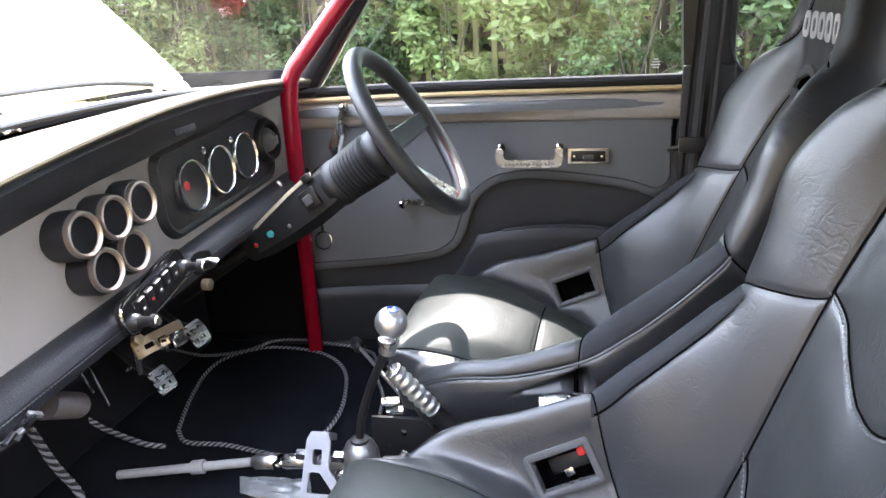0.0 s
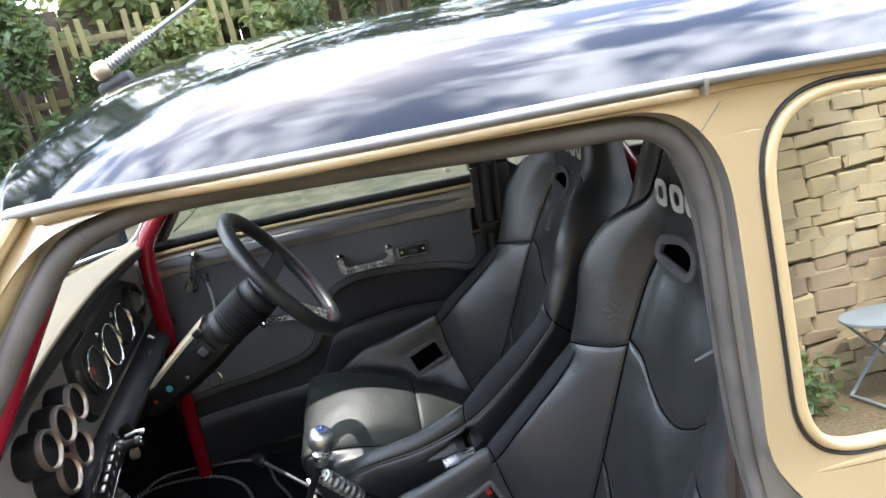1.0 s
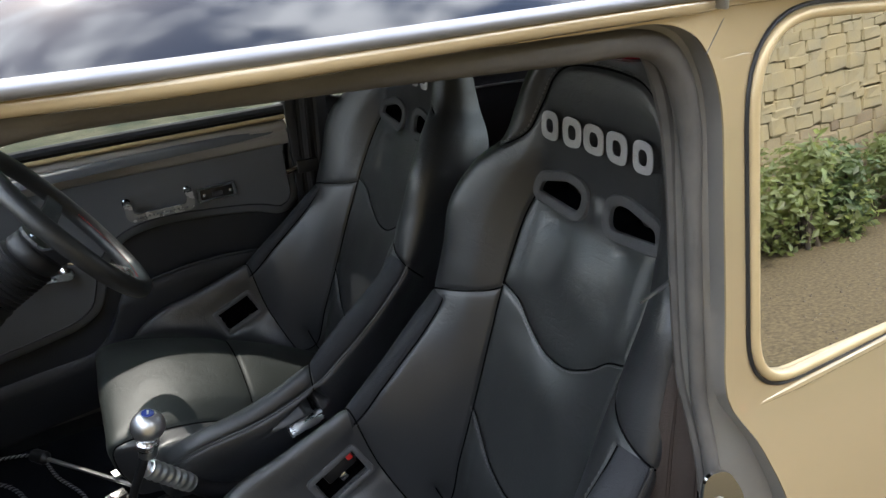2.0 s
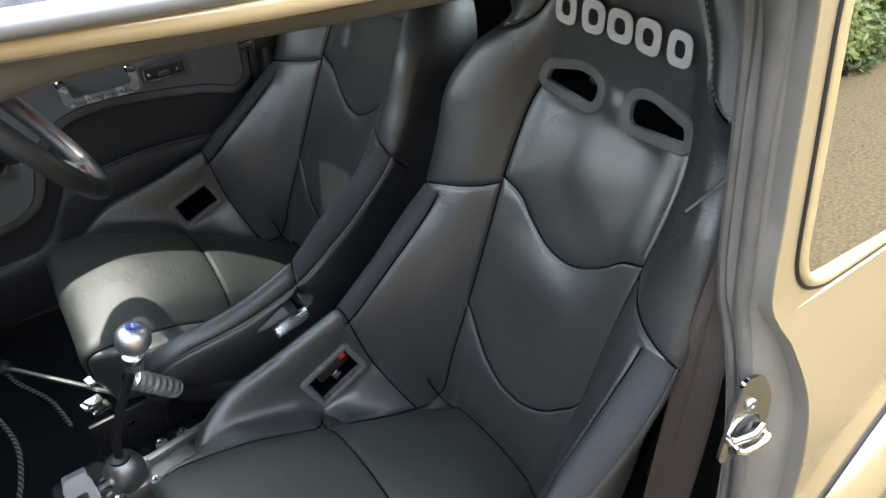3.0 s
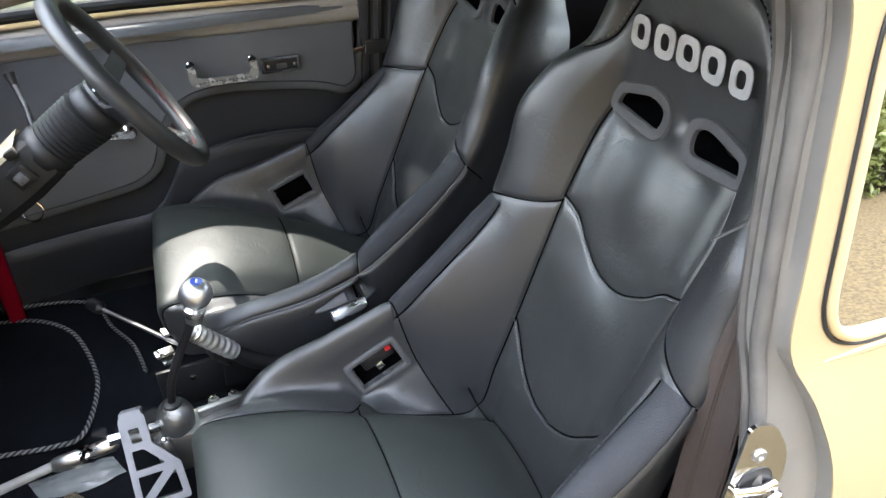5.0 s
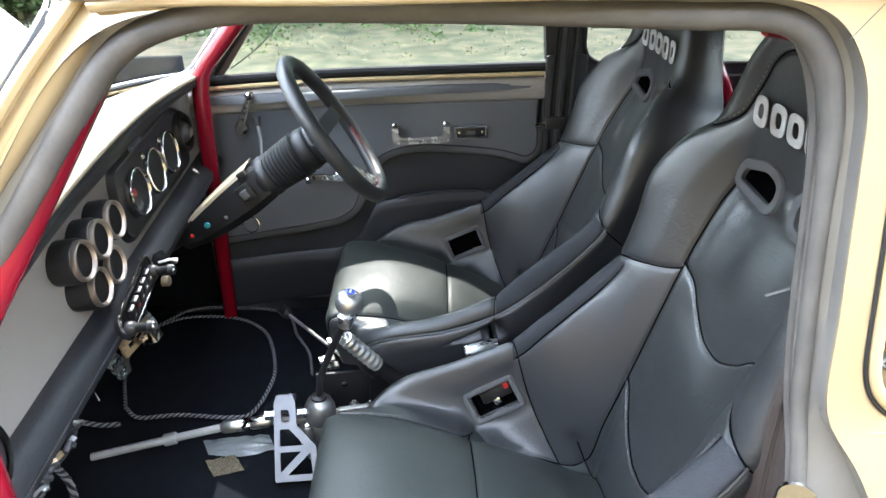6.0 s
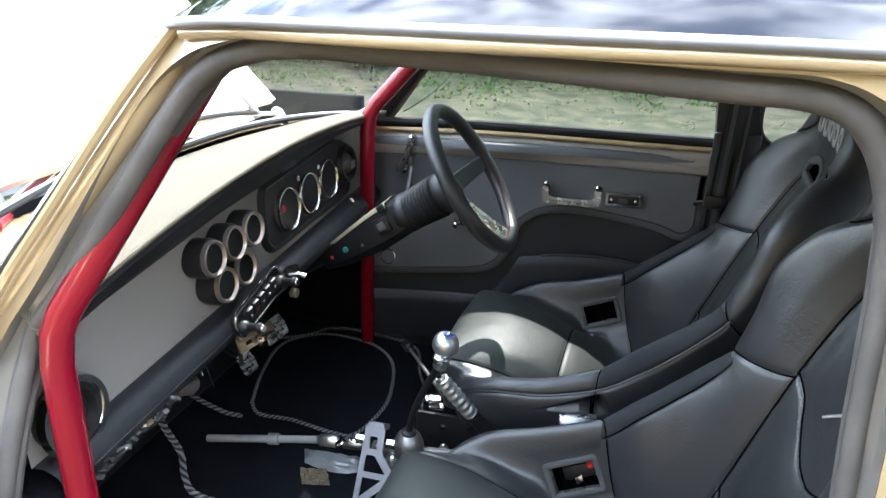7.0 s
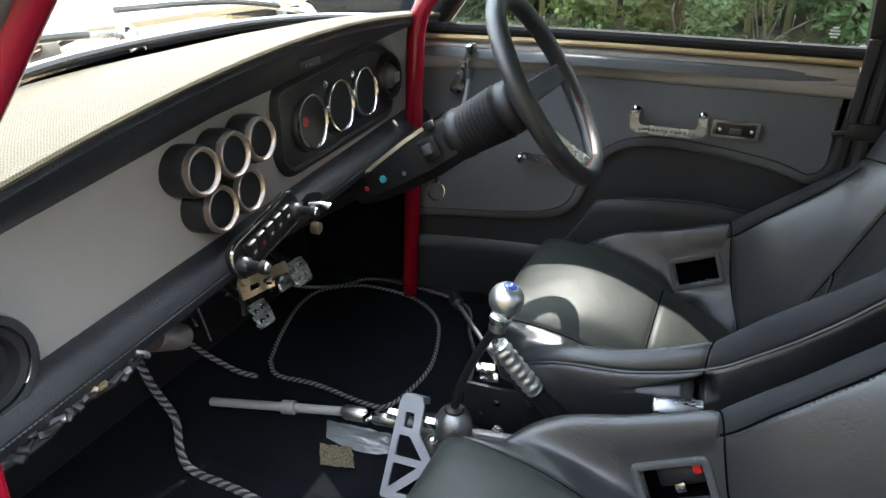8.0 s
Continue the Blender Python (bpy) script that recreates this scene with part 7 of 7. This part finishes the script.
for k in range(6):
    bush("front_shrub", (-5.2 - rng.uniform(0, 1.6), -1.5 + 1.7 * k, 0), 0.9, rng.uniform(1.8, 3.2), 2600, 0.13, M_LEAF, "green shrub beyond the bonnet", 500 + k)

# verge of soil and leaf litter below the hedge, tree shade mixed into its colour
rows = []
for x in np.linspace(-14, 14, 90):
    edge = 2.5 + 0.45 * noise.noise(Vector((x * 0.6, 0, 4))) + 0.15 * noise.noise(Vector((x * 2.3, 0, 7)))
    rows.append([(x, edge + (10.2 - edge) * k, 0.02 + 0.035 * min(1, k * 8) + 0.02 * noise.noise(Vector((x * 1.1, k * 9, 2))) * min(1, k * 8) - (0.03 if k == 0 else 0)) for k in np.linspace(0, 1, 26)])
lone("verge", grid(rows), M_VERGE, "verge of soil and leaf litter, its colour darkened for shade", "ground", "structure", sharp=180)
litter_rng = random.Random(77)
spots = [((litter_rng.uniform(-6, 7), litter_rng.uniform(4.9, 7.4), 0.06), litter_rng.uniform(0.08, 0.22)) for k in range(260)]
cover = tagged(new("ground_cover"), "low green ground cover and fallen leaves", "ground cover", kind="stuff")
leaves(2600, [((c[0], c[1], 0.04), r * 0.6) for c, r in spots if c[1] > 6.0], 0.05, "low_leaves", M_LEAF, cover, litter_rng, 0.1)
weeds = [((litter_rng.uniform(-5.5, 0.9), litter_rng.uniform(5.5, 7.0), 0.05), litter_rng.uniform(0.06, 0.26)) for k in range(110)]
leaves(4200, weeds, 0.045, "weed_leaves", M_LEAF, cover, litter_rng, -0.3)
weeds = [((litter_rng.uniform(1.0, 6.5), litter_rng.uniform(6.0, 7.1), 0.05), litter_rng.uniform(0.06, 0.22)) for k in range(90)]
leaves(2400, weeds, 0.045, "weed_leaves", M_LEAF, cover, litter_rng, -0.3)
leaves(1500, [((c[0] * 0.35 + 1.2, c[1], 0.045), r) for c, r in spots if c[1] < 5.9], 0.026, "dry_leaves", M_DRY, cover, litter_rng, 0.0)

# stone wall and planting on the passenger's side
WALL_Y = -3.12
wall = tagged(new("stone_wall"), "coursed sandstone garden wall in sunlight", "wall", kind="structure")
wall.location = (0, WALL_Y, 0)
part("wall_core", block(pose(2.0, WALL_Y - 0.115, 1.3), (16, 0.30, 2.7), 0), M_MORTAR, wall, smooth=False)
stone_shapes = []
for k in range(10):
    bm = bmesh.new()
    bmesh.ops.create_cube(bm, size=1)
    bmesh.ops.bevel(bm, geom=bm.edges[:], offset=0.11, segments=1, affect="EDGES")
    r = random.Random(k)
    for v in bm.verts:
        v.co += Vector((r.uniform(-0.06, 0.06), r.uniform(-0.025, 0.025), r.uniform(-0.08, 0.08)))
    me = bpy.data.meshes.new("stone")
    bm.to_mesh(me)
    bm.free()
    me.materials.append(M_STONE)
    stone_shapes.append(me)
z, made_stones, rest_v, rest_f = 0.0, 0, [], []
while z < 2.6:
    h = rng.uniform(0.045, 0.105)
    x = -5.0 + rng.uniform(0, 0.2)
    while x < 9.0:
        w = rng.uniform(0.07, 0.25)
        m = pose(x + w / 2, 0, z + h / 2 + rng.uniform(-0.012, 0.012), rng.uniform(-2, 2), rng.uniform(-4, 4), rng.uniform(-2, 2)) @ Matrix.Diagonal((w + 0.004, 0.13 + rng.uniform(0, 0.018), h * rng.uniform(0.98, 1.3), 1))
        if 0.9 < x < 6.6 and z < 1.75 and made_stones < 300:
            ob = new("stone", rng.choice(stone_shapes))
            ob.parent = wall
            ob.matrix_basis = m
            made_stones += 1
        else:
            base_n = len(rest_v)
            src = rng.choice(stone_shapes)
            mm = Matrix.Translation((0, WALL_Y, 0)) @ m
            rest_v += [tuple(mm @ v.co) for v in src.vertices]
            rest_f += [tuple(base_n + i for i in p.vertices) for p in src.polygons]
        x += w
    z += h
me = bpy.data.meshes.new("far_stones")
me.from_pydata(rest_v, [], rest_f)
me.materials.append(M_STONE)
far_stones = new("far_stones", me)
far_stones.parent = wall
far_stones.matrix_parent_inverse = Matrix.Translation((0, -WALL_Y, 0))
tagged(far_stones, "remaining wall stones", kind="stuff")
plant_rng = random.Random(41)
for k in range(12):
    x = 1.4 + 0.50 * k + plant_rng.uniform(-0.15, 0.15)
    back, tall, low = plant_rng.uniform(0, 0.15), plant_rng.uniform(0.5, 0.72), plant_rng.uniform(0.16, 0.26)
    if 2.72 < x < 3.42:
        continue
    bush("wall_plant", (x, WALL_Y + 0.28 + back, 0), 0.25 if x > 3.4 else 0.16, tall if x > 3.4 else low, 1700 if x > 3.4 else 500, 0.052, plant_rng.choice((M_LEAF, M_LEAF_PALE, M_LEAF_PALE)), "green plant at the foot of the wall", 700 + k)

# low folding garden table, a coiled hose behind it and an orange pot
tx, ty, th = 2.74, -2.72, 0.37
table = thing("garden_table", "small round pale metal folding garden table", "table", (tx, ty, 0))
part("tabletop", lathe([(0.001, th - 0.02), (0.20, th - 0.02), (0.21, th - 0.015), (0.21, th - 0.004), (0.20, th), (0.001, th)], Matrix.Translation((tx, ty, 0)), 40), M_TABLE, table)
for s in (-1, 1):
    for q in (-0.13, 0.13):
        part("leg", tube([(tx - 0.17 * s, ty + q, 0.008), (tx + 0.15 * s, ty + q, th - 0.02)], 0.008, 8), M_TABLE, table)
    part("foot_bar", tube([(tx - 0.17 * s, ty - 0.13, 0.010), (tx - 0.17 * s, ty + 0.13, 0.010)], 0.008, 8), M_TABLE, table)
lone("orange_pot", lathe([(0.03, 0), (0.042, 0.05), (0.038, 0.05), (0.026, 0.008)], pose(2.74, -2.55, 0.004), 20), M_ORANGE, "small orange plastic pot on the gravel", "pot")
hose_rng = random.Random(3)
hose = thing("garden_hose", "dark coiled garden hose hung on the stone wall", "hose", (3.1, WALL_Y + 0.13, 0.47))
for k in range(6):
    a, h, dy = 0.075 + hose_rng.uniform(-0.012, 0.018), 0.20 + hose_rng.uniform(-0.02, 0.03), hose_rng.uniform(-0.02, 0.02)
    part("hose_loop", tube([(3.1 + a * math.cos(u), WALL_Y + 0.14 + dy, 0.47 + h * math.sin(u)) for u in np.linspace(0, 2 * math.pi, 30, endpoint=False)], 0.011, 7, closed=True), M_RUBBER_DARK, hose)
part("hose_hook", tube([(3.1, WALL_Y + 0.04, 0.64), (3.1, WALL_Y + 0.18, 0.64), (3.1, WALL_Y + 0.19, 0.67)], 0.007, 6), M_STEEL, hose)
